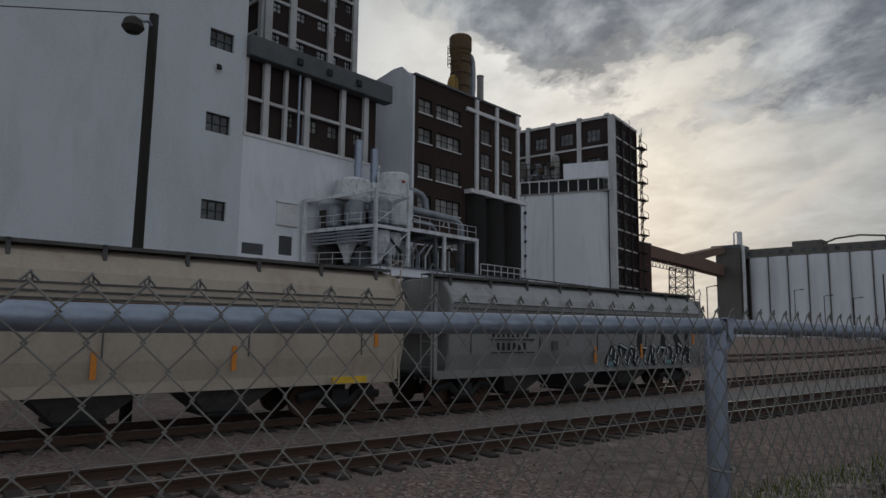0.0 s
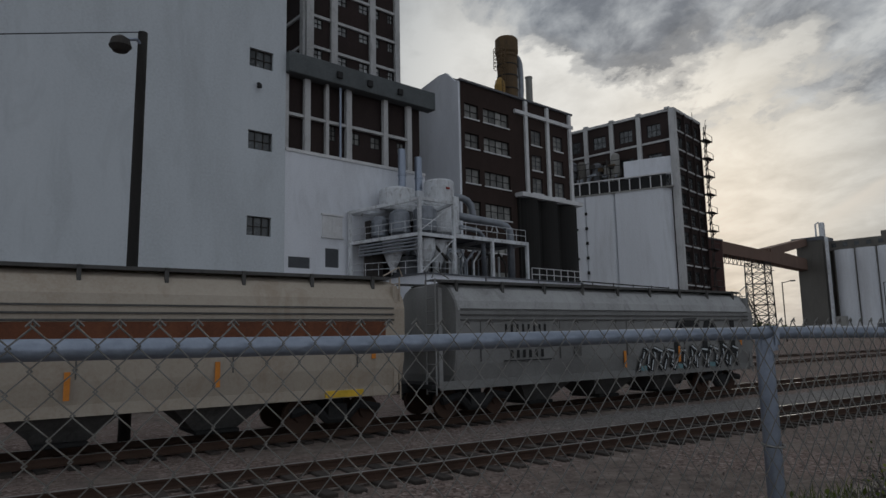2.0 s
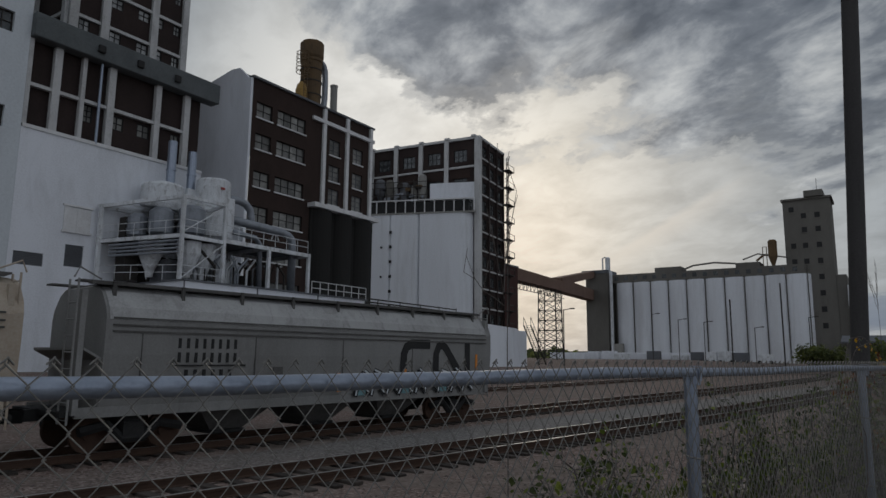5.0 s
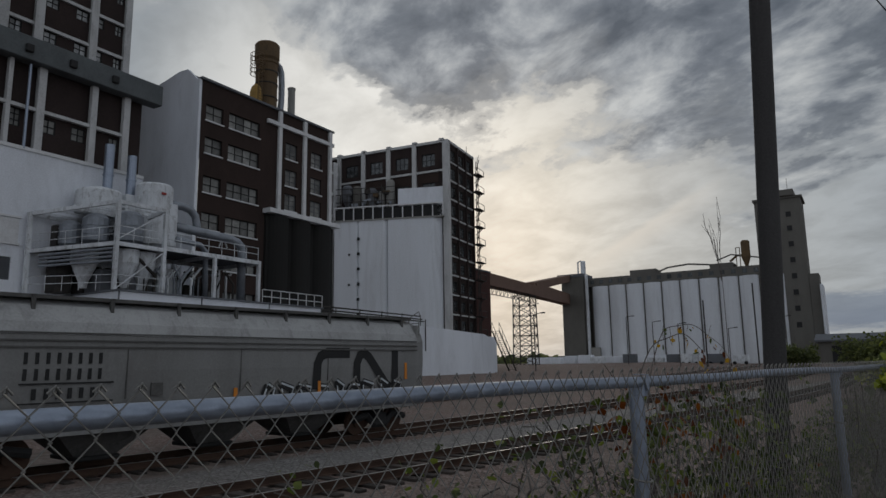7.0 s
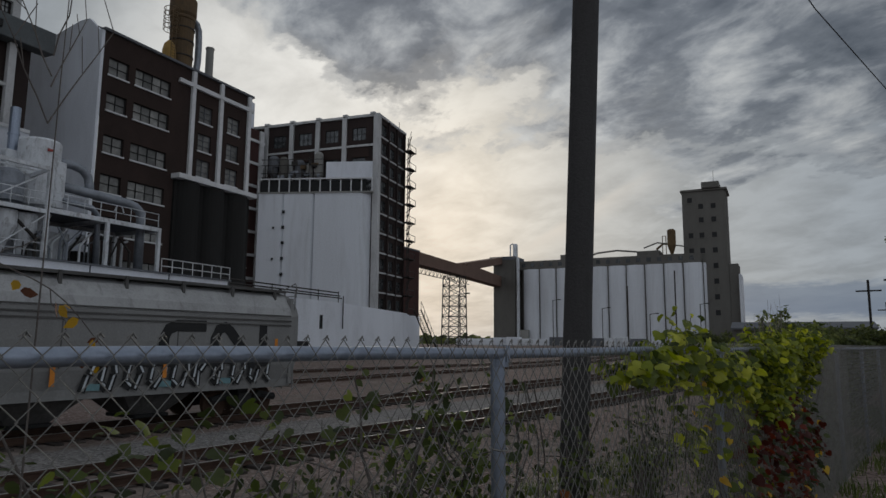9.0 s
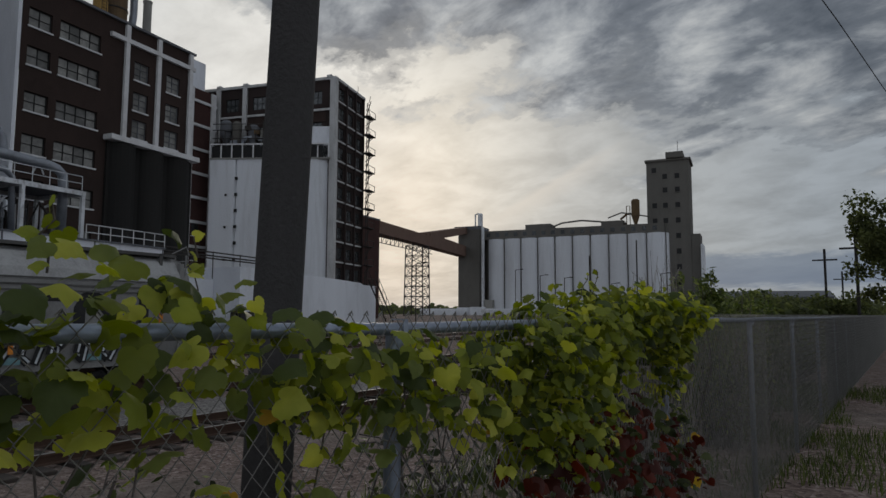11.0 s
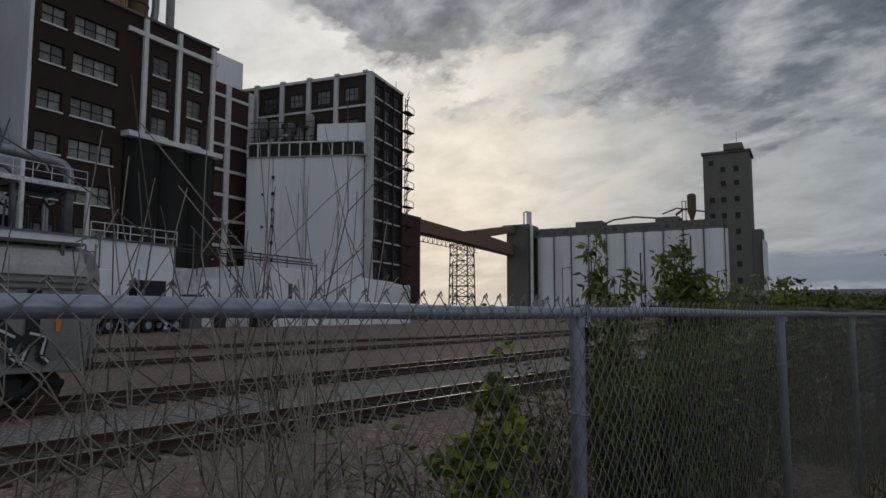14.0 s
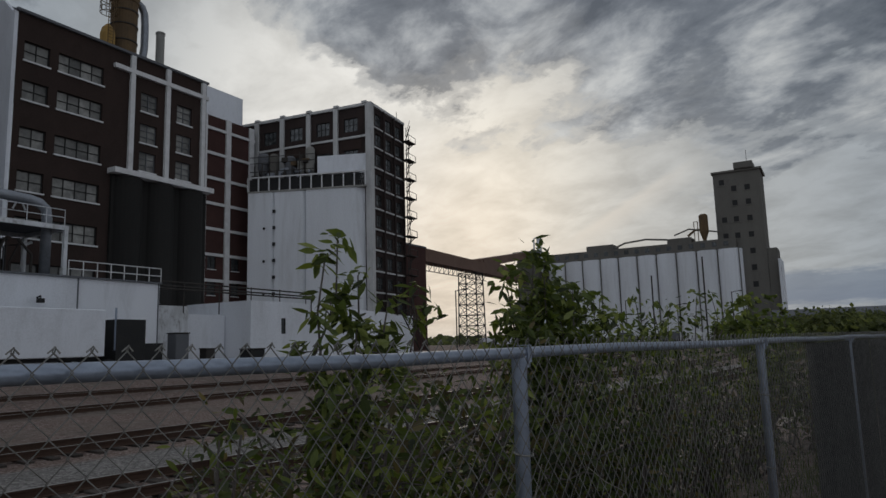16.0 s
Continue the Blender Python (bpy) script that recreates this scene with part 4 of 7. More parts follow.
# ---- process rig on the low roof ----
def build_rig():
    b = thing("process_rig", (36, 40, 6.62), "white steel process platform with tanks, ducts and pipes", "process plant")
    Z0 = 6.62
    posts = [(30.35, 43.6, 11.85), (33.1, 38.2, 12.5), (36.65, 38.2, 12.5), (36.65, 43.6, 12.2)]
    for u, v, z in posts:
        part("post", bbox((u - 0.12, v - 0.12, Z0 if u > 32.8 else 0), (u + 0.12, v + 0.12, z)), "white_steel", b, "white steel post")
    for u in (41.0, 45.35):
        for v in (38.2, 43):
            part("post", bbox((u - 0.12, v - 0.12, Z0), (u + 0.12, v + 0.12, 9.9)), "white_steel", b, "white steel post")

    def beam(p, q, w=0.12, h=0.16):
        bm = B()
        p, q = Vector(p), Vector(q)
        d = (q - p).normalized()
        s = d.cross(Vector((0, 0, 1)))
        s = s.normalized() * w if s.length > 1e-3 else Vector((w, 0, 0))
        t = s.cross(d).normalized() * h
        vs = [bm.verts.new(c + a * s + e * t) for c in (p, q) for a, e in ((-1, -1), (1, -1), (1, 1), (-1, 1))]
        for f in ((0, 1, 2, 3), (7, 6, 5, 4), (0, 4, 5, 1), (1, 5, 6, 2), (2, 6, 7, 3), (3, 7, 4, 0)):
            bm.faces.new([vs[i] for i in f])
        return bm

    # the platform is askew: its open side runs slantwise back to the mill wall
    for z0, z1 in ((9.3, 9.66), (11.8, 12.44)):
        for p, q in (((30.3, 43.85, z0), (33.1, 38.2, z1)), ((33.1, 38.2, z1), (36.7, 38.2, z1)), ((30.3, 43.7, z0), (36.7, 43.7, z0)), ((36.65, 38.2, z1), (36.65, 43.7, z0)), ((31.7, 41.0, (z0 + z1) / 2), (36.65, 41.0, (z0 + z1) / 2))):
            part("beam", beam(p, q, 0.09, 0.13), "white_steel", b, "white steel beam")
    for p, q in (((36.6, 38.2, 9.8), (45.5, 38.2, 9.8)), ((36.6, 43, 9.8), (45.5, 43, 9.8)), ((45.4, 38.2, 9.8), (45.4, 43, 9.8)), ((41, 38.2, 9.8), (41, 43, 9.8))):
        part("beam", beam(p, q, 0.1, 0.15), "white_steel", b, "white steel beam")
    dk = B()
    dl = [dk.verts.new(p) for p in ((30.4, 43.75, 9.44), (33.15, 38.3, 9.80), (36.6, 38.3, 9.80), (36.6, 43.75, 9.44))]
    dh = [dk.verts.new((v.co.x, v.co.y, v.co.z + 0.06)) for v in dl]
    dk.faces.new(dl[::-1])
    dk.faces.new(dh)
    for i in range(4):
        dk.faces.new((dl[i], dl[(i + 1) % 4], dh[(i + 1) % 4], dh[i]))
    part("deck", dk, "roof_grey", b, "steel grating deck")
    part("deck", bbox((36.7, 38.3, 9.93), (45.3, 42.9, 9.98)), "roof_grey", b, "steel grating deck")
    # open roof purlins
    for i in range(7):
        k = (i + 0.5) / 7
        ua, va, za = 30.3 + 2.8 * k, 43.85 - 5.65 * k, 11.95 + 0.62 * k
        part("purlin", beam((ua, va, za), (36.65, va, za), 0.04, 0.05), "white_steel", b)
    for p, q in (((33.1, 38.2, Z0), (36.65, 38.2, 9.5)), ((33.1, 38.2, 9.9), (36.65, 38.2, 12.3))):
        part("brace", beam(p, q, 0.03, 0.035), "white_steel", b)
    # tanks and hoppers
    for u, v, r, z0, z1 in ((32.4, 42.4, 0.7, 9.6, 11.5), (33.2, 40.8, 0.85, 9.75, 11.9), (34.9, 39.7, 0.95, 9.85, 12.2)):
        t = B()
        lathe(t, u, v, [(r * 0.5, z0), (r, z0 + 0.3), (r, z1 - 0.3), (r * 0.6, z1)], 16)
        for z in (z0 + 0.7, z0 + 1.3):
            lathe(t, u, v, [(r + 0.05, z), (r + 0.05, z + 0.08)], 16)
        part("tank", t, "duct_grey", b, "grey ribbed tank")
    for u, v in ((32.8, 41.2), (34.6, 39.4), (36.0, 39.6)):
        t = B()
        lathe(t, u, v, [(0.25, 6.9), (0.3, 7.3), (0.85, 8.6), (0.85, 9.5)], 16)
        part("cone_hopper", t, "white_steel", b, "white cone hopper")
    # big filter house with two flues
    t = B()
    lathe(t, 34.2, 42.4, [(1.45, 12.3), (1.5, 12.4), (1.5, 13.8), (1.4, 13.95), (0.6, 14.2)], 24)
    part("roof_tank", t, "white_steel", b, "short white tank above the platform")
    part("filter_base", bbox((35.7, 41.5, 12.45), (37.2, 43.5, 14.0), 0.05), "white_steel", b)
    part("filter_panel", bbox((37.95, 39.72, 10.3), (38.75, 41.9, 13.5), 0.06), "white_steel", b, "flat white filter casing")
    t = B()
    lathe(t, 37.6, 41.0, [(0.3, 8.6), (0.45, 8.9), (1.05, 9.9)], 18)
    part("drum_cone", t, "white_steel", b, "white outlet cone")
    t = B()
    lathe(t, 37.6, 41.0, [(1.0, 9.95), (1.0, 10.2), (1.3, 10.4), (1.3, 14.75), (1.15, 14.9), (0.3, 15.05)], 20)
    part("filter_drum", t, "white_steel", b, "white filter drum")
    part("sign", bbox((37.3, 39.62, 14.0), (37.62, 39.74, 14.16)), "red", b, "small red and white sign")
    for u, z1 in ((34.9, 17.6), (36.7, 17.2)):
        t = B()
        lathe(t, u, 42.6, [(0.33, 14.0), (0.33, z1), (0.3, z1 + 0.02)], 14)
        lathe(t, u, 42.6, [(0.38, 15.3), (0.38, 15.4)], 14)
        part("flue", t, "galv", b, "galvanised flue pipe")
    # ducts
    for pts, r in (([(38.6, 40.6, 13.7), (39.8, 40.6, 13.7), (40.5, 40.6, 13.55), (40.95, 40.6, 13.15), (41.1, 40.6, 12.6), (41.1, 40.5, 11.9)], 0.3),
                   ([(38.7, 40.3, 12.0), (41.5, 40.1, 11.85), (43.9, 39.9, 11.7), (44.5, 39.85, 11.55), (44.9, 39.8, 11.2), (45.0, 39.8, 10.6), (45.0, 39.8, 6.7)], 0.33),
                   ([(38.6, 39.6, 10.9), (40.6, 39.4, 10.7), (41.1, 39.4, 10.3), (41.2, 39.4, 6.7)], 0.2)):
        t = B()
        tube(t, pts, r, 14)
        part("duct", t, "duct_grey", b, "pale grey round duct", smooth=True)
    for i in range(4):
        t = B()
        tube(t, [(30.75, 42.9, 9.0 - 0.24 * i), (33.0, 38.35, 9.33 - 0.27 * i)], 0.085, 8)
        part("pipe", t, "duct_grey", b, "grey process pipe")
    for v in (40.2,):
        t = B()
        for du in (0, 0.8):
            tube(t, [(43.0 + du, v, 11.0), (43.4, v, 11.9)], 0.06, 5)
        part("duct_prop", t, "white_steel", b)
    # rails of the platform
    r = B()
    for (u0, u1, z) in ((36.8, 45.3, 10.0), (33.2, 36.5, Z0), (33.2, 36.6, 9.86)):
        n = int((u1 - u0) / 1.1)
        for i in range(n + 1):
            u = u0 + (u1 - u0) * i / n
            tube(r, [(u, 38.25, z), (u, 38.25, z + 1.0)], 0.03, 4)
        for dz in (0.5, 1.0):
            tube(r, [(u0, 38.25, z + dz), (u1, 38.25, z + dz)], 0.028, 4)
    for z0, z1 in ((9.45, 9.8), (6.62, 6.62)):
        for i in range(6):
            k = i / 5
            q = (30.5 + 2.6 * k, 43.5 - 5.2 * k, z0 + (z1 - z0) * k)
            tube(r, [q, (q[0], q[1], q[2] + 1.0)], 0.025, 4)
        for dz in (0.5, 1.0):
            tube(r, [(30.5, 43.5, z0 + dz), (33.1, 38.3, z1 + dz)], 0.024, 4)
    part("hand_rail", r, "white_steel", b)
    part("cabinet", bbox((38.2, 41, 6.62), (40.2, 43.2, 8.9), 0.03), "white_steel", b, "white equipment cabinet")
    part("cabinet", bbox((33.4, 40.2, 6.62), (34.4, 42, 8.2), 0.03), "roof_grey", b, "grey switch cabinet")
    # dark housings along the back: equipment, with the platform's shade in their colour
    for u0, u1, z0, z1, mat in ((31.5, 32.6, 6.62, 8.9, "steel_dark"), (33.3, 36.3, 6.62, 8.6, "steel_dark"), (33.9, 35.9, 9.8, 11.3, "roof_grey"), (31.6, 33.8, 9.72, 11.2, "steel_dark"), (36.0, 36.5, 9.72, 11.6, "steel_dark"), (38.6, 41.0, 6.62, 8.2, "steel_dark"), (41.5, 43.8, 6.62, 8.0, "steel_dark")):
        part("machine_housing", bbox((u0, 42.2 if z0 < 9 else 42.7, z0), (u1, 43.4, z1), 0.05), mat, b, "grimy machine housing, coloured dark for shade at the back")
    rng = random.Random(4)
    for i in range(46):
        u, v = rng.uniform(33.4, 44), rng.uniform(38.8, 42.5)
        t = B()
        z = rng.choice((9.8, 6.65)) if u < 36 else 6.65
        tube(t, [(u, v, z), (u, v, z + rng.uniform(0.8, 2.2)), (u + rng.uniform(-1.5, 1.5), v, z + 2.3)], rng.uniform(0.05, 0.12), 7)
        part("pipe", t, rng.choice(("white_steel", "duct_grey", "steel_dark", "steel_dark")), b)


build_rig()


# ---- second mill house with white bins ----
TURN3 = Matrix.Rotation(AXIS + radians(7), 4, "Z")


def to3(u, v):
    """Mill frame to the turned frame of the second house."""
    p = TURN3.inverted() @ MILL @ Vector((u, v, 0))
    return p.x, p.y


def build_second_house():
    cu, cv = to3(103.6, 55.6)
    b = thing("concrete_frame_house", (cu, cv, 0), "brick mill house in a white concrete frame", "mill building", turn=TURN3)
    F, S = front(cv), left(cu)
    W, D, TOP = 11.6, 27.0, 39.5
    rows = [3.2 + 3.3 * i for i in range(11)]
    holes = []
    for c in range(3):
        for r in rows:
            a = cu + 1.2 + c * 3.45
            holes.append((a + 0.5, a + 2.5, r + 0.5, r + 2.4))
    bm = B()
    facade(bm, F, cu, cu + W, 0, TOP, holes, 0.25)
    part("front_wall", bm, "brick_dark", b, "dark brick infill")
    for h in holes:
        window(b, F, *h, cols=2, rows=2, deep=0.2, sill=False, glass="glass_dark")
    for c in range(4):
        a = cu + (0.0, 3.9, 7.6, 11.0)[c]
        part("pier", bbox((a, cv - 0.35, 0), (a + (0.6 if c == 0 else 0.35), cv - 0.02, TOP + 0.1)), "pier_grey" if c == 0 else "brick_dark", b, "white concrete corner pier" if c == 0 else "")
    for r in rows:
        part("band", bbox((cu + 0.6, cv - 0.22, r - 0.14), (cu + W, cv - 0.015, r + 0.1)), "pier_grey", b, "white concrete band")
    sh = []
    bays = [cv + 1.0 + 5.2 * i for i in range(6)]
    for i in range(5):
        for z in (31.4, 35.6):
            sh.append((bays[i] + 1.3, bays[i] + 3.8, z, z + 2.2))
    bm = B()
    facade(bm, S, cv, cv + D, 0, TOP, sh, 0.25)
    q = lambda *p: bm.faces.new([bm.verts.new(c) for c in p])
    q((cu + W, cv, 0), (cu + W, cv + D, 0), (cu + W, cv + D, TOP), (cu + W, cv, TOP))
    q((cu, cv, TOP), (cu + W, cv, TOP), (cu + W, cv + D, TOP), (cu, cv + D, TOP))
    part("side_wall", bm, "brick_dark", b, "brown brick infill")
    for i in range(5):
        part("spandrel", bbox((cu - 0.06, bays[i] + 0.6, 32.6), (cu - 0.015, bays[i] + 4.7, 34.3)), "brick", b, "red-brown brick spandrel")
    for h in sh:
        window(b, S, *h, cols=3, rows=2, deep=0.2, sill=False, glass="glass_dark", bars="black")
    for v in bays:
        part("pier", bbox((cu - 0.35, cv - 0.35 if v == bays[0] else v - 0.4, 0 if v == bays[0] else 26), (cu - 0.02, cv + 0.7 if v == bays[0] else v + 0.4, TOP + 0.1)), "pier_grey", b, "white concrete pier")
        part("cap", bbox((cu - 0.45, v - 0.55, TOP + 0.3), (cu + 0.5, v + 0.35, TOP + 0.75), 0.06), "pier_grey", b)
    part("band", bbox((cu - 0.25, cv, 34.4), (cu - 0.03, cv + D, 34.75)), "pier_grey", b, "white concrete band")
    part("parapet", bbox((cu - 0.3, cv - 0.3, TOP), (cu + W + 0.1, cv + D, TOP + 0.45)), "pier_grey", b, "white parapet")
    # fire escape on the far edge
    fe = B()
    e0 = cu + W - 0.9
    for k in range(10):
        z = 6.5 + 3.3 * k
        box(fe, (e0 - 0.3, cv - 1.7, z), (e0 + 2.5, cv - 0.4, z + 0.14))
        tube(fe, [(e0 + 1.0, cv - 0.4, z - 1.3), (e0 + 2.4, cv - 1.2, z)], 0.07, 4)
        tube(fe, [(e0 + 2.45, cv - 1.65, z), (e0 + 2.45, cv - 1.65, z + 1.1)], 0.06, 4)
        tube(fe, [(e0 - 0.3, cv - 1.65, z + 1.1), (e0 + 2.45, cv - 1.65, z + 1.1)], 0.06, 4)
        tube(fe, [(e0 - 0.2, cv - 1.0, z), (e0 + 1.8, cv - 1.0, z + 3.3)], 0.1, 4)
        tube(fe, [(e0 - 0.2, cv - 1.0, z + 1), (e0 + 1.8, cv - 1.0, z + 4.3)], 0.05, 4)
    for u in (e0 - 0.25, e0 + 0.6):
        tube(fe, [(u, cv - 1.2, 4), (u, cv - 1.2, 38.6)], 0.07, 4)
    part("fire_escape", fe, "steel_dark", b, "dark steel fire escape")
    an = B()
    tube(an, [(cu + 8, cv + 6, TOP), (cu + 8, cv + 6, TOP + 3)], 0.05, 4)
    part("mast", an, "steel_dark", b)
    an = B()
    tube(an, [(cu + W - 0.3, cv + 1, TOP), (cu + W - 0.3, cv + 1, TOP + 2.6)], 0.05, 4)
    for z in (0.8, 1.4):
        tube(an, [(cu + W - 0.9, cv + 1, TOP + z), (cu + W + 0.2, cv + 1, TOP + z)], 0.04, 4)
    part("mast", an, "steel_dark", b)


build_second_house()


def build_white_bins():
    """Two round-cornered white bins before the second house, with a railed equipment deck."""
    turn = Matrix.Rotation(AXIS + radians(21), 4, "Z")
    p = turn.inverted() @ MILL @ Vector((102.95, 55.5, 0))
    u0, v0 = p.x, p.y
    b = thing("white_grain_bins", (u0, v0 + 9, 0), "group of smooth white grain bins with a railed deck", "grain bins", turn=turn)
    L1, TOP = 19.8, 26.2

    def bin_outline(a, c, r, deep=9.0):
        pts = []
        for k in range(9):
            th = math.pi / 2 * k / 8
            pts.append((u0 + r - r * math.sin(th), v0 + a + r - r * math.cos(th)))
        return pts + [(u0, v0 + c), (u0 + deep, v0 + c), (u0 + deep, v0 + a)]

    for a, c, r in ((0.0, 10.2, 3.0), (10.25, 15.4, 0.9), (15.45, L1, 0.6)):
        bm = B()
        o = bin_outline(a, c, r)
        prism(bm, o[::-1], 0, TOP)
        part("bin", bm, "silo_white", b, "smooth white bin wall")
    part("deck", bbox((u0 - 0.15, v0 + 0.4, TOP), (u0 + 9, v0 + L1 + 0.1, TOP + 0.25)), "concrete", b)
    rl = B()
    for i in range(12):
        v = v0 + 0.6 + i * 1.75
        box(rl, (u0 - 0.1, v - 0.08, TOP + 0.25), (u0 + 0.12, v + 0.08, TOP + 2.5))
    box(rl, (u0 - 0.1, v0 + 0.5, TOP + 2.38), (u0 + 0.12, v0 + L1, TOP + 2.58))
    part("deck_frame", rl, "white_trim", b, "white concrete post and beam rail")
    part("deck_wall", bbox((u0 + 0.5, v0 + 0.6, TOP + 0.25), (u0 + 0.7, v0 + L1, TOP + 2.3)), "black", b)
    part("plant_room", bbox((u0 + 0.7, v0 - 0.3, TOP + 2.5), (u0 + 8, v0 + 8.6, TOP + 5.5), 0.05), "white_wall", b, "white plant room")
    part("corner_wall", bbox((u0 + 0.5, v0 + 0.1, TOP + 0.25), (u0 + 1.4, v0 + 1.6, TOP + 3.6)), "white_wall", b)
    rng = random.Random(8)
    for v, r, z0, z1, mat in ((10.3, 0.75, 3.4, 7.2, "concrete"), (11.9, 0.6, 2.4, 5.2, "concrete"), (13.6, 0.9, 3.0, 5.8, "roof_grey"), (16.4, 0.8, 3.4, 6.4, "concrete_dark"), (18.2, 0.95, 4.4, 6.6, "roof_grey")):
        t = B()
        lathe(t, u0 + 2.2, v0 + v, [(r * 0.35, TOP + z0 - 1.8), (r * 0.45, TOP + z0 - 1.0), (r, TOP + z0), (r, TOP + z1), (r * 0.6, TOP + z1 + 0.4)], 12)
        part("cyclone", t, mat, b, "weathered cyclone")
    for k in range(16):
        v, z = v0 + rng.uniform(9, 19), TOP + rng.uniform(2.4, 5.4)
        part("duct_box", bbox((u0 + 1.2, v, z), (u0 + 2.0, v + rng.uniform(0.4, 1.3), z + rng.uniform(0.3, 1.0)), 0.03), rng.choice(("steel_dark", "rust_ochre", "roof_grey", "duct_grey")), b)
    t = B()
    for i in range(9):
        v = v0 + 9.0 + i * 1.25
        tube(t, [(u0 + 0.6, v, TOP + 0.3), (u0 + 0.6, v, TOP + rng.uniform(3, 7.5))], 0.09, 5)
    for z in (3.6, 5.0, 6.0):
        tube(t, [(u0 + 0.6, v0 + 9, TOP + z), (u0 + 0.6, v0 + L1, TOP + z)], 0.07, 5)
    part("pipe_frame", t, "steel_dark", b, "dark pipes and frames")
    for k in range(9):
        z = 2.0 + 2.6 * k
        part("wall_box", bbox((u0 - 0.35, v0 + 15.2, z), (u0 - 0.01, v0 + 15.6, z + 0.5), 0.03), "black", b, "dark fitting on the seam")
        if k % 2:
            part("wall_box", bbox((u0 - 0.3, v0 + 16.9, z), (u0 - 0.01, v0 + 17.2, z + 0.35), 0.03), "black", b, "dark fitting on the seam")
    w = thing("brick_wing", (90, 78, 0), "red brick wing with white piers and a penthouse", "mill building")
    F = front(77.0)
    bm = B()
    facade(bm, F, 86, 100, 0, 38.3, [(x, x + 1.6, z, z + 2.0) for x in (90.6, 95.3) for z in (6, 10, 14)], 0.2)
    shell(bm, 86, 100, 77, 90, 0, 38.3)
    part("wall", bm, "brick_red", w, "red brick")
    for x in (90.6, 95.3):
        for z in (6, 10, 14):
            window(w, F, x, x + 1.6, z, z + 2.0, 2, 2, 0.15)
    for u in (89.4, 94.2, 99.2):
        part("pier", bbox((u - 0.5, 76.7, 0), (u + 0.5, 76.98, 38.3)), "white_trim", w, "white concrete pier")
    for i in range(9):
        part("band", bbox((86, 76.75, 4 + 4 * i), (100, 76.97, 4.45 + 4 * i)), "white_trim", w, "white concrete band")
    part("penthouse", bbox((89.5, 77.5, 38.3), (97.8, 88, 43.2), 0.05), "white_wall", w, "pale penthouse")
    a = thing("brick_annex", (124, 60, 0), "tall dark brick annex at the conveyor bridge", "annex")
    part("wall", bbox((117.5, 59.8, 0), (126.5, 66, 19.4), 0.05), "brick_red", a)
    part("coping", bbox((117.4, 59.7, 19.4), (126.6, 66.1, 19.7)), "roof_grey", a)


build_white_bins()


# ---- conveyor bridge and silos ----
def build_bridge():
    b = thing("conveyor_bridge", (165, 68, 0), "rusty enclosed conveyor bridge on a lattice tower", "conveyor bridge")

    def gallery(p, q, w, h):
        bm = B()
        p, q = Vector(p), Vector(q)
        d = (q - p)
        s = d.cross(Vector((0, 0, 1))).normalized() * w / 2
        up = Vector((0, 0, h))
        vs = [bm.verts.new(c) for c in (p - s, p + s, p + s + up, p - s + up, q - s, q + s, q + s + up, q - s + up)]
        for f in ((0, 1, 2, 3), (7, 6, 5, 4), (0, 4, 5, 1), (1, 5, 6, 2), (2, 6, 7, 3), (3, 7, 4, 0)):
            bm.faces.new([vs[i] for i in f])
        return bm

    part("gallery", gallery((125, 62, 17.2), (166, 68.2, 18.3), 3.0, 2.5), "bridge_rust", b, "rust-brown gallery")
    part("gallery", gallery((164, 67.9, 18.2), (214, 78.2, 19.9), 3.0, 3.3), "bridge_rust", b, "rust-brown lower gallery")
    part("gallery", gallery((162, 67.6, 19.3), (214, 77.6, 27.3), 2.6, 2.1), "bridge_rust", b, "rising upper gallery")
    tr = B()
    n = 16
    for i in range(n):
        p = Vector((125, 60.6, 15.4)).lerp(Vector((166, 66.8, 16.4)), i / n)
        q = Vector((125, 60.6, 15.4)).lerp(Vector((166, 66.8, 16.4)), (i + 1) / n)
        tube(tr, [p, q], 0.09, 4)
        tube(tr, [p, q + Vector((0, 0, 1.8))], 0.07, 4)
        tube(tr, [p + Vector((0, 0, 1.8)), p], 0.07, 4)
    part("truss", tr, "steel_dark", b, "lattice truss")
    lt = B()
    cx, cy = 160.0, 68.0
    for z in range(7):
        w0, w1 = 2.5 - 0.04 * z, 2.46 - 0.04 * z
        za, zb = 0.8 + z * 2.45, 0.8 + (z + 1) * 2.45
        c0 = [(cx + sx * w0 / 1, cy + sy * w0, za) for sx, sy in ((-.8, -1), (.8, -1), (.8, 1), (-.8, 1))]
        c1 = [(cx + sx * w1 / 1, cy + sy * w1, zb) for sx, sy in ((-.8, -1), (.8, -1), (.8, 1), (-.8, 1))]
        for i in range(4):
            j = (i + 1) % 4
            tube(lt, [c0[i], c1[i]], 0.16, 4)
            tube(lt, [c0[i], c1[j]], 0.08, 4)
            tube(lt, [c0[j], c1[i]], 0.08, 4)
            tube(lt, [c1[i], c1[j]], 0.08, 4)
    part("lattice_tower", lt, "steel_dark", b, "dark lattice tower")


build_bridge()


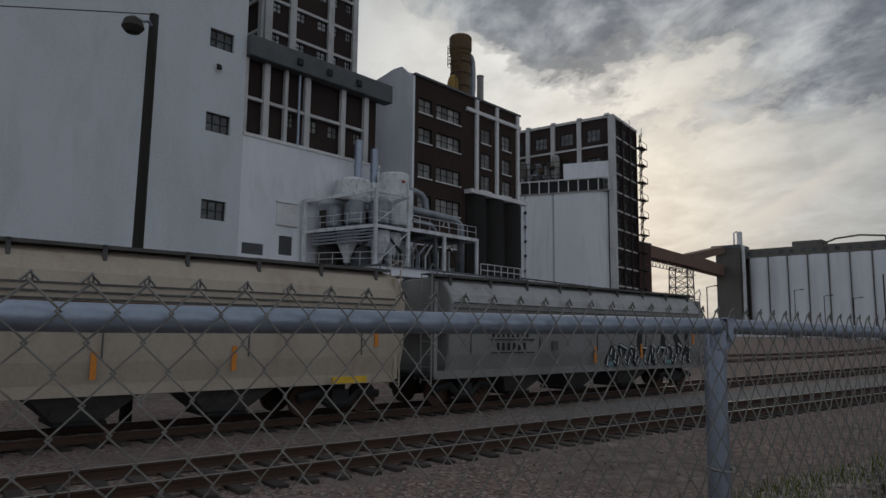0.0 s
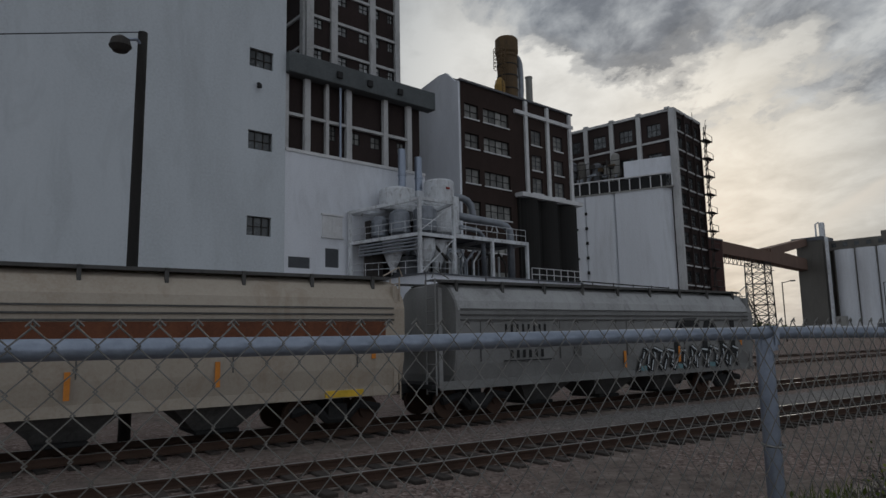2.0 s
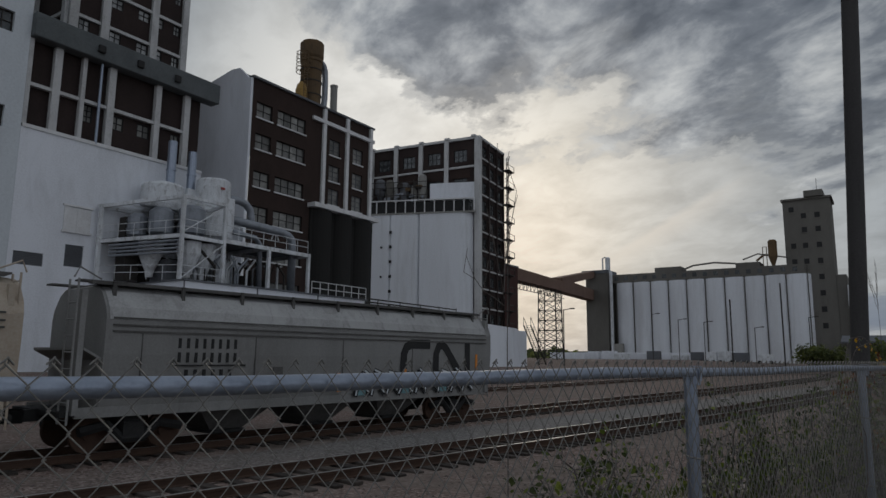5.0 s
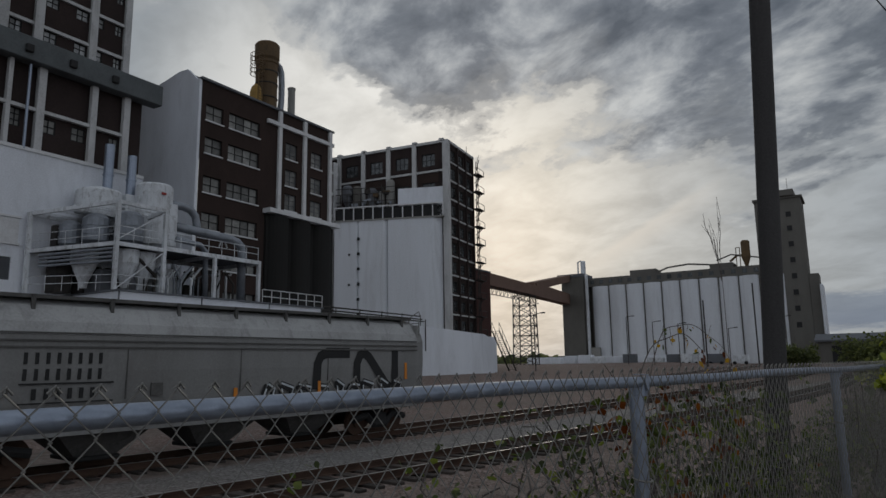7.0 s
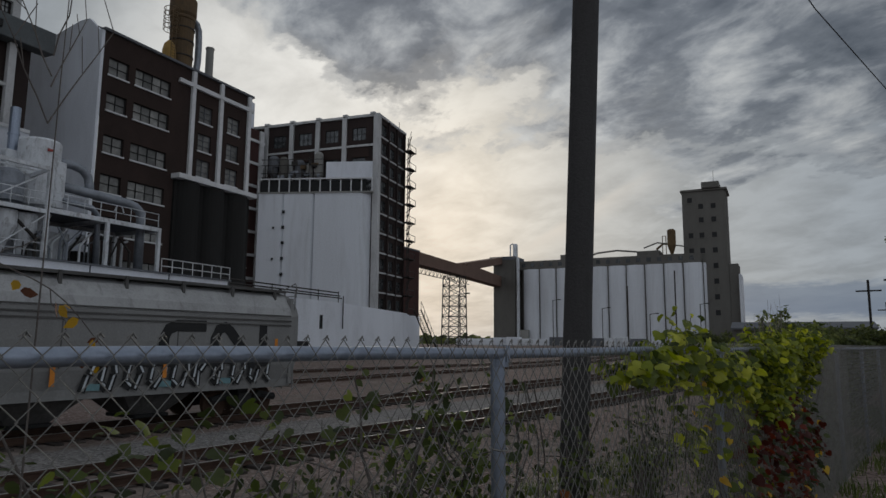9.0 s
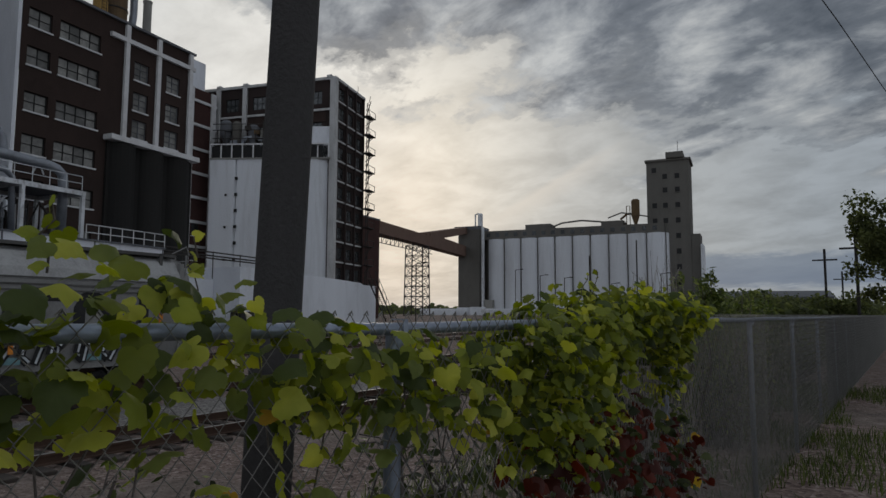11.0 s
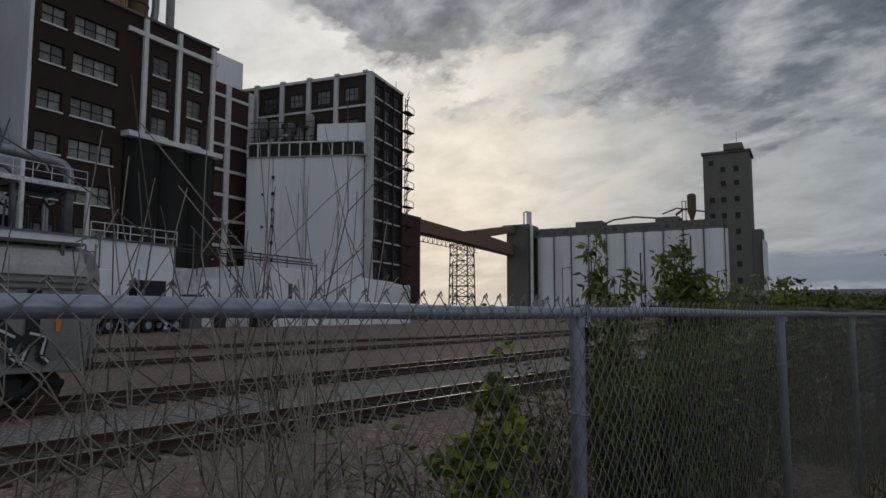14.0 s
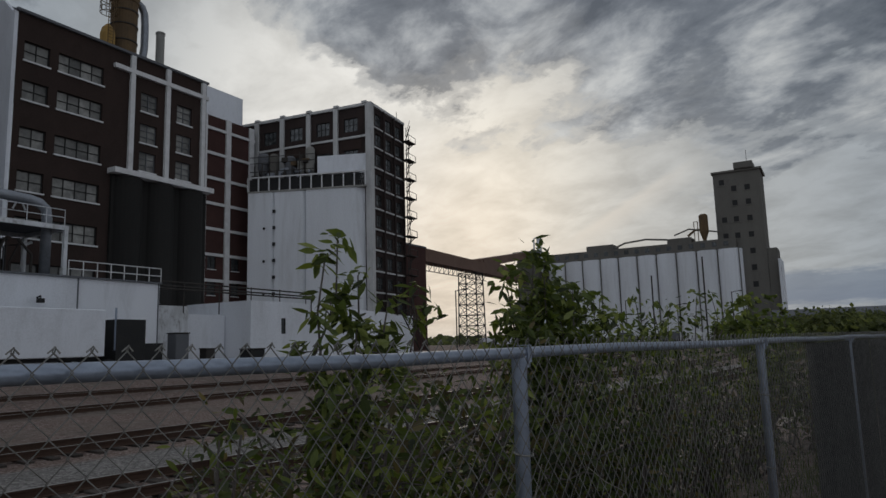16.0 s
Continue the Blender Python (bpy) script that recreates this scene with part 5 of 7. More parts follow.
def build_silos():
    b = thing("grain_elevator", (218, 43, 1.5), "row of tall white concrete silos with a dark headhouse", "grain elevator")
    n, r = 10, 3.5
    for i in range(n):
        v = 18.3 + i * 5.42
        bm = B()
        lathe(bm, 217.8, v, [(r, 0.5), (r, 25.1), (r - 0.1, 25.15)], 28)
        part("silo", bm, "silo_white", b, "white silo tube")
    for i in range(n + 1):
        v = 15.59 + i * 5.42
        part("silo_seam", bbox((215.2, v - 0.11, 0.5), (215.7, v + 0.11, 25.1)), "concrete_dark", b, "dark joint between silo tubes")
    part("silo_back", bbox((217.5, 15.6, 0.5), (226, 69.8, 25.1)), "concrete_dark", b)
    part("gallery", bbox((215.2, 16, 25.15), (223, 72, 27.9), 0.05), "concrete_dark", b, "dark gallery along the silo tops")
    for i in range(18):
        part("gallery_window", bbox((215.1, 18 + 3 * i, 26.0), (215.25, 19.2 + 3 * i, 27.2)), "glass_dark", b)
    part("roof_house", bbox((215.5, 27.5, 27.9), (222, 34, 29.3), 0.05), "concrete_dark", b)
    part("roof_house", bbox((215.5, 49.5, 27.9), (222, 57.5, 29.4), 0.05), "concrete_dark", b)
    part("end_house", bbox((213.2, 71.9, 0.5), (224, 79.2, 28.4), 0.05), "concrete_dark", b, "brown concrete end house")
    part("end_roof", bbox((213.0, 71.8, 28.4), (222, 80.5, 29.5), 0.05), "roof_grey", b)
    t = B()
    lathe(t, 215, 72.3, [(0.8, 29.4), (0.8, 33.4), (0.5, 33.7)], 12)
    tube(t, [(215, 74.0, 29.4), (215, 74.0, 33.4), (215, 73.0, 33.8)], 0.25, 6)
    tube(t, [(213.0, 70.7, 3), (213.0, 70.7, 29)], 0.5, 8)
    part("dust_pipe", t, "white_steel", b, "pale dust pipe")
    lp = B()
    box(lp, (212.4, 67.4, 0.6), (214, 70, 6))
    part("service_shed", lp, "concrete", b)
    # headhouse
    F = left(217.2)
    holes = [(a, a + 1.3, z, z + 1.5) for z in (10, 14.5, 19, 23.5, 28, 32.5, 37, 41) for a in (11.6, 15.0)]
    holes += [(18.0, 19.3, z, z + 1.5) for z in (28, 32.5, 43)]
    bm = B()
    facade(bm, F, 8.9, 20.8, 0.5, 46.3, [], 0.3)
    part("headhouse_body", bbox((217.21, 8.9, 0.5), (228, 20.8, 46.3)), "concrete_dark", b, "dark olive concrete headhouse")
    for h in holes:
        g = B()
        slab(g, F, *h, -0.02, 0.06)
        part("headhouse_window", g, "black", b, "dark empty window")
        g = B()
        slab(g, F, h[0] - 0.1, h[1] + 0.1, h[2] - 0.25, h[2], -0.15, 0.05)
        part("sill", g, "concrete_dark", b)
    bm.free()
    part("headhouse_roof", bbox((216.7, 8.4, 46.3), (228.5, 21.2, 46.9), 0.05), "concrete_dark", b)
    part("headhouse_cap", bbox((216, 10.4, 46.9), (226, 15.2, 48.7), 0.1), "concrete_dark", b)
    part("headhouse_wing", bbox((217.4, 6.4, 0.5), (227, 8.89, 24.6), 0.05), "concrete_dark", b)
    part("white_end", bbox((216, 5.7, 0.5), (227, 6.39, 21.5), 0.05), "silo_white", b)
    d = B()
    lathe(d, 216.2, 24.0, [(0.4, 27.9), (1.2, 30.5), (1.2, 35.0), (0.8, 35.4)], 14)
    tube(d, [(216.2, 24.0, 31), (216.2, 26.4, 31.2), (216.2, 28.4, 29.6)], 0.35, 6)
    for v in (25.6, 26.6):
        tube(d, [(216.2, v, 28), (216.2, v, 33.5)], 0.12, 4)
    tube(d, [(216.2, 25.6, 33.5), (216.2, 26.6, 33.5)], 0.1, 4)
    part("cyclone", d, "rust_ochre", b, "rusty cyclone on the gallery")
    d = B()
    tube(d, [(216, 34, 29.2), (216, 40, 29.9), (216, 46, 29.4), (216, 49, 28.3)], 0.28, 6)
    tube(d, [(216, 20, 30), (216, 28, 31.6), (216, 32, 30.2)], 0.22, 6)
    part("roof_duct", d, "concrete_dark", b)
    an = B()
    tube(an, [(219, 12, 48.7), (219, 12, 52.5)], 0.06, 4)
    part("mast", an, "steel_dark", b)


build_silos()


# ---- train ----
TRAIN_TURN = Matrix.Translation((25.0, 15.5 + 0.08 * 25.0, RAIL_Z)) @ Matrix.Rotation(math.atan(0.08), 4, "Z")


def hopper_car(name, x1, length, mats, label, logo):
    """A covered hopper; its right end at x1 on the train's own axis."""
    T = TRAIN_TURN
    body, roofm = mats
    c = thing(name, (x1 - length / 2, 0, 0), label, "hopper car", "train of hopper cars", turn=T)
    x0 = x1 - length
    H, SILL, W = 3.80, 0.95, 1.5
    # curved side section, outwards to the eave
    prof = [(1.32, SILL), (1.45, 1.5), (W, 2.2), (W, 2.98), (1.42, 3.25), (1.15, 3.62), (0.85, 3.78)]
    bm = B()
    rings = []
    for x, k in ((x0 + 0.75, 0.0), (x0 + 0.8, 1.0), (x1 - 0.3, 1.0), (x1 - 0.02, 0.0)):
        ring = []
        for y, z in [(-y, z) for y, z in prof] + [(y, z) for y, z in prof[::-1]]:
            if k == 0.0:
                z = SILL + 0.25 + (z - SILL) * 0.9
            ring.append(bm.verts.new((x, y, z)))
        rings.append(ring)
    for a, b2 in zip(rings, rings[1:]):
        for k in range(len(a)):
            bm.faces.new((a[k], b2[k], b2[(k + 1) % len(a)], a[(k + 1) % len(a)]))
    bm.faces.new(rings[0])
    bm.faces.new(rings[-1][::-1])
    part("body", bm, body, c, "", smooth=False)
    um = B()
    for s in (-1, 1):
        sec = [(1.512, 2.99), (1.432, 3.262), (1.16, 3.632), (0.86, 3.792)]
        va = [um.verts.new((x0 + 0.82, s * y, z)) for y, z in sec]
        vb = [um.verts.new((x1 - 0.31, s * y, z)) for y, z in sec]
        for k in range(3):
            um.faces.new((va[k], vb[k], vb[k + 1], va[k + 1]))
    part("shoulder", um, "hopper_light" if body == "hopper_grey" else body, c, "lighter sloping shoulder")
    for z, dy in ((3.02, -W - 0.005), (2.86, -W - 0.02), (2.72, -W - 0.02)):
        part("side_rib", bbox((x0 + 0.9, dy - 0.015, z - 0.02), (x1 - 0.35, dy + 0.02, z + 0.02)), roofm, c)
    for i in range(5):
        x = x0 + 1.6 + (length - 3) * i / 4
        part("side_seam", bbox((x - 0.012, -W - 0.012, 1.55), (x + 0.012, -W + 0.02, 2.68)), roofm, c)
    # running boards, brackets and hatch trough on the roof
    part("roof_walk", bbox((x0 + 0.35, -1.0, 3.84), (x1 - 0.15, -0.62, 3.88)), "hopper_roof", c, "dark grating roof walk")
    part("roof_walk", bbox((x0 + 0.35, 0.62, 3.84), (x1 - 0.15, 1.0, 3.88)), "hopper_roof", c, "dark grating roof walk")
    part("roof_cap", bbox((x0 + 0.8, -0.86, 3.76), (x1 - 0.35, 0.86, 3.81)), "hopper_roof", c)
    part("hatch_trough", bbox((x0 + 1.4, -0.35, 3.81), (x1 - 1.2, 0.35, 3.95), 0.03), "hopper_roof", c, "dark hatch trough cover")
    for i in range(9):
        x = x0 + 1.0 + (length - 1.8) * i / 8
        bk = B()
        box(bk, (x - 0.04, -1.24, 3.5), (x + 0.04, -1.16, 3.86))
        box(bk, (x - 0.04, -1.24, 3.8), (x + 0.04, -0.6, 3.85))
        part("walk_bracket", bk, "hopper_roof", c)
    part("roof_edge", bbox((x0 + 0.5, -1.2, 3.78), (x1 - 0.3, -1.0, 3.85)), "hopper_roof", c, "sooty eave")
    # side sill, hopper bays
    for y in (-1.36, 1.28):
        part("side_sill", bbox((x0 + 0.3, y, 0.82), (x1 - 0.2, y + 0.08, 1.05)), body, c)
    bays = 3
    for i in range(bays):
        a = x0 + 3.0 + (length - 6.0) * i / bays
        d = a + (length - 6.0) / bays
        hb = B()
        m = (a + d) / 2
        lo = [hb.verts.new(p) for p in ((m - 0.45, -0.5, 0.22), (m + 0.45, -0.5, 0.22), (m + 0.45, 0.5, 0.22), (m - 0.45, 0.5, 0.22))]
        hi = [hb.verts.new(p) for p in ((a + 0.1, -1.3, 1.2), (d - 0.1, -1.3, 1.2), (d - 0.1, 1.3, 1.2), (a + 0.1, 1.3, 1.2))]
        for k in range(4):
            hb.faces.new((lo[k], lo[(k + 1) % 4], hi[(k + 1) % 4], hi[k]))
        hb.faces.new(lo[::-1])
        hb.faces.new(hi)
        # dark roof grey instead of body colour: underside shade put into the colour
        part("discharge_bay", hb, "hopper_roof", c, "grimy sloping discharge bay, coloured darker for shade under the car")
        part("gate", bbox((m - 0.5, -0.7, 0.16), (m + 0.5, 0.7, 0.26), 0.02), "black", c)
    # slope sheets and ends
    for s, xe in ((1, x1), (-1, x0)):
        es = B()
        xa, xb = xe - s * 0.35, xe - s * 2.9
        v = [es.verts.new(p) for p in ((xa, -1.4, 2.35), (xa, 1.4, 2.35), (xb, 1.3, 0.95), (xb, -1.3, 0.95))]
        w = [es.verts.new((p.co.x, p.co.y, p.co.z - 0.06)) for p in v]
        es.faces.new(v)
        es.faces.new(w[::-1])
        for k in range(4):
            es.faces.new((v[k], w[k], w[(k + 1) % 4], v[(k + 1) % 4]))
        part("slope_sheet", es, body, c)
        ld = B()
        for y in (-1.42, -0.95):
            tube(ld, [(xe - s * 0.12, y, 0.7), (xe - s * 0.12, y, 3.85)], 0.025, 5)
        for k in range(9):
            tube(ld, [(xe - s * 0.12, -1.42, 0.8 + 0.36 * k), (xe - s * 0.12, -0.95, 0.8 + 0.36 * k)], 0.016, 4)
        tube(ld, [(xe - s * 0.6, -1.42, 3.86), (xe - s * 0.12, -1.42, 4.1), (xe - s * 0.02, -1.42, 3.86)], 0.02, 5)
        part("end_ladder", ld, body, c)
        part("end_post", bbox((min(xe - s * 0.2, xe - s * 0.32), -1.45, 0.9), (max(xe - s * 0.2, xe - s * 0.32), -1.3, 3.6)), body, c)
        part("end_platform", bbox((min(xe, xe - s * 2.6), -1.35, 0.86), (max(xe, xe - s * 2.6), 1.35, 0.98)), "black", c)
        cp = B()
        box(cp, (min(xe - s * 0.4, xe + s * 0.55), -0.12, 0.72), (max(xe - s * 0.4, xe + s * 0.55), 0.12, 0.98))
        box(cp, (min(xe + s * 0.3, xe + s * 0.6), -0.22, 0.7), (max(xe + s * 0.3, xe + s * 0.6), 0.16, 1.0))
        part("coupler", cp, "black", c)
        # bogie
        bx = xe - s * 1.75
        bg = B()
        for y in (-1.02, 1.02):
            pts = [(bx - 1.2, y, 0.5), (bx - 0.6, y, 0.62), (bx - 0.25, y, 0.3), (bx + 0.25, y, 0.3), (bx + 0.6, y, 0.62), (bx + 1.2, y, 0.5)]
            tube(bg, pts, 0.12, 6)
            box(bg, (bx - 0.25, y - 0.1, 0.28), (bx + 0.25, y + 0.1, 0.66))
        box(bg, (bx - 0.2, -1.0, 0.4), (bx + 0.2, 1.0, 0.84))
        bogie = part("bogie", bg, "black", c, "black cast bogie frame")
        for dx in (-0.88, 0.88):
            for y in (-0.75, 0.75):
                wb = B()
                tube(wb, [(bx + dx, y - 0.07, 0.42), (bx + dx, y + 0.07, 0.42)], 0.42, 24)
                tube(wb, [(bx + dx, y - 0.12 * (1 if y < 0 else -1) - 0.02, 0.42), (bx + dx, y - 0.12 * (1 if y < 0 else -1) + 0.02, 0.42)], 0.16, 12)
                part("wheel", wb, "rail_side", bogie)
    # marks
    Y = -W - 0.012
    for x, z in ((x1 - 1.0, 1.75), (x1 - 4.9, 1.25), (x1 - 7.8, 1.15)):
        part("reflector", bbox((x, Y - 0.004, z), (x + 0.11, Y + 0.02, z + 0.55)), "orange", c, "orange reflector strip")
    return c, x0


def text_mesh(name, words, size, at, parent, mat, squash=1.0, turn=None):
    cu = bpy.data.curves.new(name, "FONT")
    cu.body, cu.size, cu.extrude = words, size, 0.004
    tmp = bpy.data.objects.new(name, cu)
    scene.collection.objects.link(tmp)
    me = bpy.data.meshes.new_from_object(tmp.evaluated_get(bpy.context.evaluated_depsgraph_get()))
    bpy.data.objects.remove(tmp)
    bpy.data.curves.remove(cu)
    me.transform(Matrix.Translation(at) @ Matrix.Rotation(radians(90), 4, "X") @ Matrix.Diagonal((squash, 1, 1, 1)))
    bm = B()
    bm.from_mesh(me)
    bpy.data.meshes.remove(me)
    return part(name, bm, mat, parent)


def stroke(bm, pts, w, y):
    """A flat painted band along points (x, z), standing 8 mm proud of a side at y."""
    P = [Vector((x, 0, z)) for x, z in pts]
    L, R = [], []
    for i, p in enumerate(P):
        d = (P[min(i + 1, len(P) - 1)] - P[max(i - 1, 0)]).normalized()
        n = Vector((-d.z, 0, d.x)) * w / 2
        L.append(bm.verts.new((p.x + n.x, y, p.z + n.z)))
        R.append(bm.verts.new((p.x - n.x, y, p.z - n.z)))
    for i in range(len(P) - 1):
        bm.faces.new((R[i], R[i + 1], L[i + 1], L[i]))


def build_train():
    W = 1.5
    car, x0 = hopper_car("hopper_car", 0.0, 15.4, ("hopper_grey", "hopper_roof"), "grey covered hopper car with black lettering and graffiti", True)
    Y = -W - 0.014
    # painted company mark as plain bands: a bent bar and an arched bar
    lg = B()
    stroke(lg, [(-3.6, 2.62), (-4.55, 2.62), (-4.8, 2.52), (-4.92, 2.3), (-4.95, 1.55)], 0.31, Y)
    stroke(lg, [(-3.3, 1.5), (-3.28, 2.3), (-3.15, 2.55), (-2.95, 2.62), (-2.75, 2.5), (-1.95, 1.62), (-1.75, 1.5)], 0.31, Y)
    stroke(lg, [(-1.5, 1.45), (-1.5, 2.7)], 0.31, Y)
    part("painted_mark", lg, "black", car, "black painted mark on the side")
    for z, wd in ((2.36, 0.95), (2.02, 0.9)):
        for i in range(8):
            part("letter_bar", bbox((-12.9 + i * 0.22, Y - 0.006, z), (-12.83 + i * 0.22, Y + 0.02, z + 0.24)), "black", car)
    part("rule", bbox((-12.95, Y - 0.006, 1.93), (-11.0, Y + 0.02, 1.965)), "black", car)
    for i in range(6):
        part("number_bar", bbox((-12.7 + i * 0.24, Y - 0.006, 1.62), (-12.62 + i * 0.24, Y + 0.02, 1.85)), "black", car)
    part("rule", bbox((-12.95, Y - 0.006, 1.53), (-11.0, Y + 0.02, 1.56)), "black", car)
    # graffiti: outlined blocks over the lower side
    rng = random.Random(11)

    def side_y(z):
        return -1.45 - 0.05 * (z - 1.5) / 0.7 - 0.035 if z > 1.5 else -1.32 - 0.13 * (z - 0.95) / 0.55 - 0.035

    for i in range(9):
        x = -7.0 + i * 0.66
        dk, wh = B(), B()
        pts = [(x + rng.uniform(-.1, .1), 0.98), (x + rng.uniform(-.05, .25), 1.38), (x + rng.uniform(0, .3), 1.72 + rng.uniform(-.1, .15)), (x + 0.5, 1.6), (x + 0.42, 1.2), (x + 0.62, 1.02)]
        for a, c in zip(pts, pts[1:]):
            stroke(dk, [a, c], 0.2, side_y((a[1] + c[1]) / 2) - 0.02)
            stroke(wh, [(a[0] + 0.03, a[1] + 0.03), (c[0] + 0.03, c[1] + 0.03)], 0.055, side_y((a[1] + c[1]) / 2) - 0.026)
        sign = part("graffiti_shape", dk, "black", car, "black graffiti shape")
        part("graffiti_outline", wh, "paint_white", sign, "white graffiti outline")
        if i % 3 == 0:
            te = B()
            stroke(te, [(x, 1.1), (x + 0.45, 1.08)], 0.16, side_y(1.1) - 0.03)
            part("graffiti_accent", te, "paint_teal", sign, "teal graffiti accent")
    part("data_plate", bbox((-10.1, Y - 0.006, 1.6), (-9.8, Y + 0.02, 1.9)), "hopper_roof", car)
    car2, _ = hopper_car("hopper_car", -16.3, 15.4, ("hopper_beige", "hopper_roof"), "beige covered hopper car with rust-stained side", False)
    part("rust_band", bbox((-31.0, Y - 0.004, 2.28), (-16.9, Y + 0.02, 2.68)), "rust", car2, "band of brown rust")
    part("yellow_plate", bbox((-18.6, Y - 0.1, 0.86), (-17.6, Y - 0.02, 1.02)), "yellow", car2)


build_train()


# ---- poles, truck and yard things ----
def build_pole(name, at, h, r0, r1, mat, label, lean=(0, 0)):
    p = thing(name, (*at, ground_z(*at)), label, "pole", turn=Matrix())
    z = ground_z(*at)
    bm = B()
    n = 8
    tube(bm, [(at[0] + lean[0] * i / n, at[1] + lean[1] * i / n, z + h * i / n) for i in range(n + 1)], r0, 16, radii=[r0 + (r1 - r0) * i / n for i in range(n + 1)])
    part("shaft", bm, mat, p, smooth=True)
    return p


lamp = build_pole("street_lamp", (2.55, 17.6), 10.7, 0.15, 0.12, "pole_wood", "dark wooden lamp pole with a cobra-head lamp", (0.06, 0))
bm = B()
tube(bm, [(2.62, 17.55, 9.40), (2.46, 17.5, 9.56), (2.2, 17.4, 9.46)], 0.045, 6)
part("arm", bm, "galv", lamp)
bm = B()
lathe(bm, 2.06, 17.35, [(0.07, 9.52), (0.22, 9.42), (0.28, 9.22), (0.18, 9.09)], 14)
part("lamp_head", bm, "steel_dark", lamp, "dark lamp head")
bm = B()
tube(bm, [(2.62, 17.5, 9.8), (1.3, 17.4, 9.45), (-1.4, 17.4, 8.8), (-8, 17.2, 8.0), (-26.5, 16.2, 9.6)], 0.015, 5)
part("cable", bm, "black", lamp)

big = build_pole("utility_pole", (15.37, 1.38), 11.5, 0.115, 0.105, "pole_grey", "weathered dark wooden utility pole", (0, -0.58))
bm = B()
tube(bm, [(15.42, 1.1, 8.35), (20, 1.0, 8.1), (24.5, 0.6, 8.0), (30, -0.1, 8.0), (37, -0.9, 8.0), (45, -1.8, 8.2), (62, -3.8, 9.0)], 0.012, 5)
part("cable", bm, "black", big)


def build_truck():
    t = thing("semi_truck", (40, 34.6, 0.45), "black road tractor with a long white box trailer", "truck")
    z = 0.25
    part("trailer_box", bbox((34.4, 33.3, z + 1.15), (45.2, 35.8, z + 3.95), 0.04), "white_wall", t, "white box trailer")
    part("trailer_frame", bbox((34.6, 33.7, z + 0.9), (45.0, 35.4, z + 1.13)), "black", t)
    cab = B()
    prism(cab, [(46.0, 33.4), (48.0, 33.4), (48.2, 33.6), (48.2, 35.5), (48.0, 35.7), (46.0, 35.7)], z + 0.8, z + 3.4)
    box(cab, (48.2, 33.7, z + 0.7), (49.6, 35.4, z + 1.9))
    part("cab", cab, "black", t, "black tractor cab")
    part("windscreen", bbox((48.19, 33.7, z + 2.2), (48.24, 35.4, z + 3.1)), "glass_dark", t)
    for u in (35.6, 36.8, 38.0, 44.0, 45.6, 46.8, 49.0):
        for v in (33.55, 35.3):
            w = B()
            tube(w, [(u, v - 0.14, z + 0.5), (u, v + 0.14, z + 0.5)], 0.5, 18)
            wheel = part("wheel", w, "tyre", t)
            r = B()
            tube(r, [(u, v - 0.16, z + 0.5), (u, v - 0.12, z + 0.5)], 0.24, 10)
            part("rim", r, "galv", wheel)
    st = B()
    tube(st, [(46.0, 33.5, z + 1.5), (46.0, 33.5, z + 4.1)], 0.07, 6)
    part("exhaust", st, "galv", t)


build_truck()
for (u, v, w, d, h, mat, lab) in ((60.3, 36.6, 1.6, 1.3, 1.3, "black", "small dark dumpster beside the shed"), (56.6, 37.6, 0.9, 0.8, 1.4, "steel_dark", "dark transformer box beside the shed"), (53.6, 37.4, 1.2, 1.0, 2.6, "roof_grey", "grey equipment cabinet beside the shed")):
    q = thing("dumpster" if mat == "black" else "cabinet", (u, v, 0.3), lab, "dumpster" if mat == "black" else "cabinet")
    part("body", bbox((u, v, 0.2), (u + w, v + d, 0.3 + h), 0.05), mat, q)
    part("lid", bbox((u - 0.05, v - 0.05, 0.3 + h), (u + w + 0.05, v + d + 0.05, 0.38 + h), 0.02), "steel_dark", q)


# ---- fence ----
FX0, FX1, POST, TOP = -7.32, 58.56, 2.44, 1.5


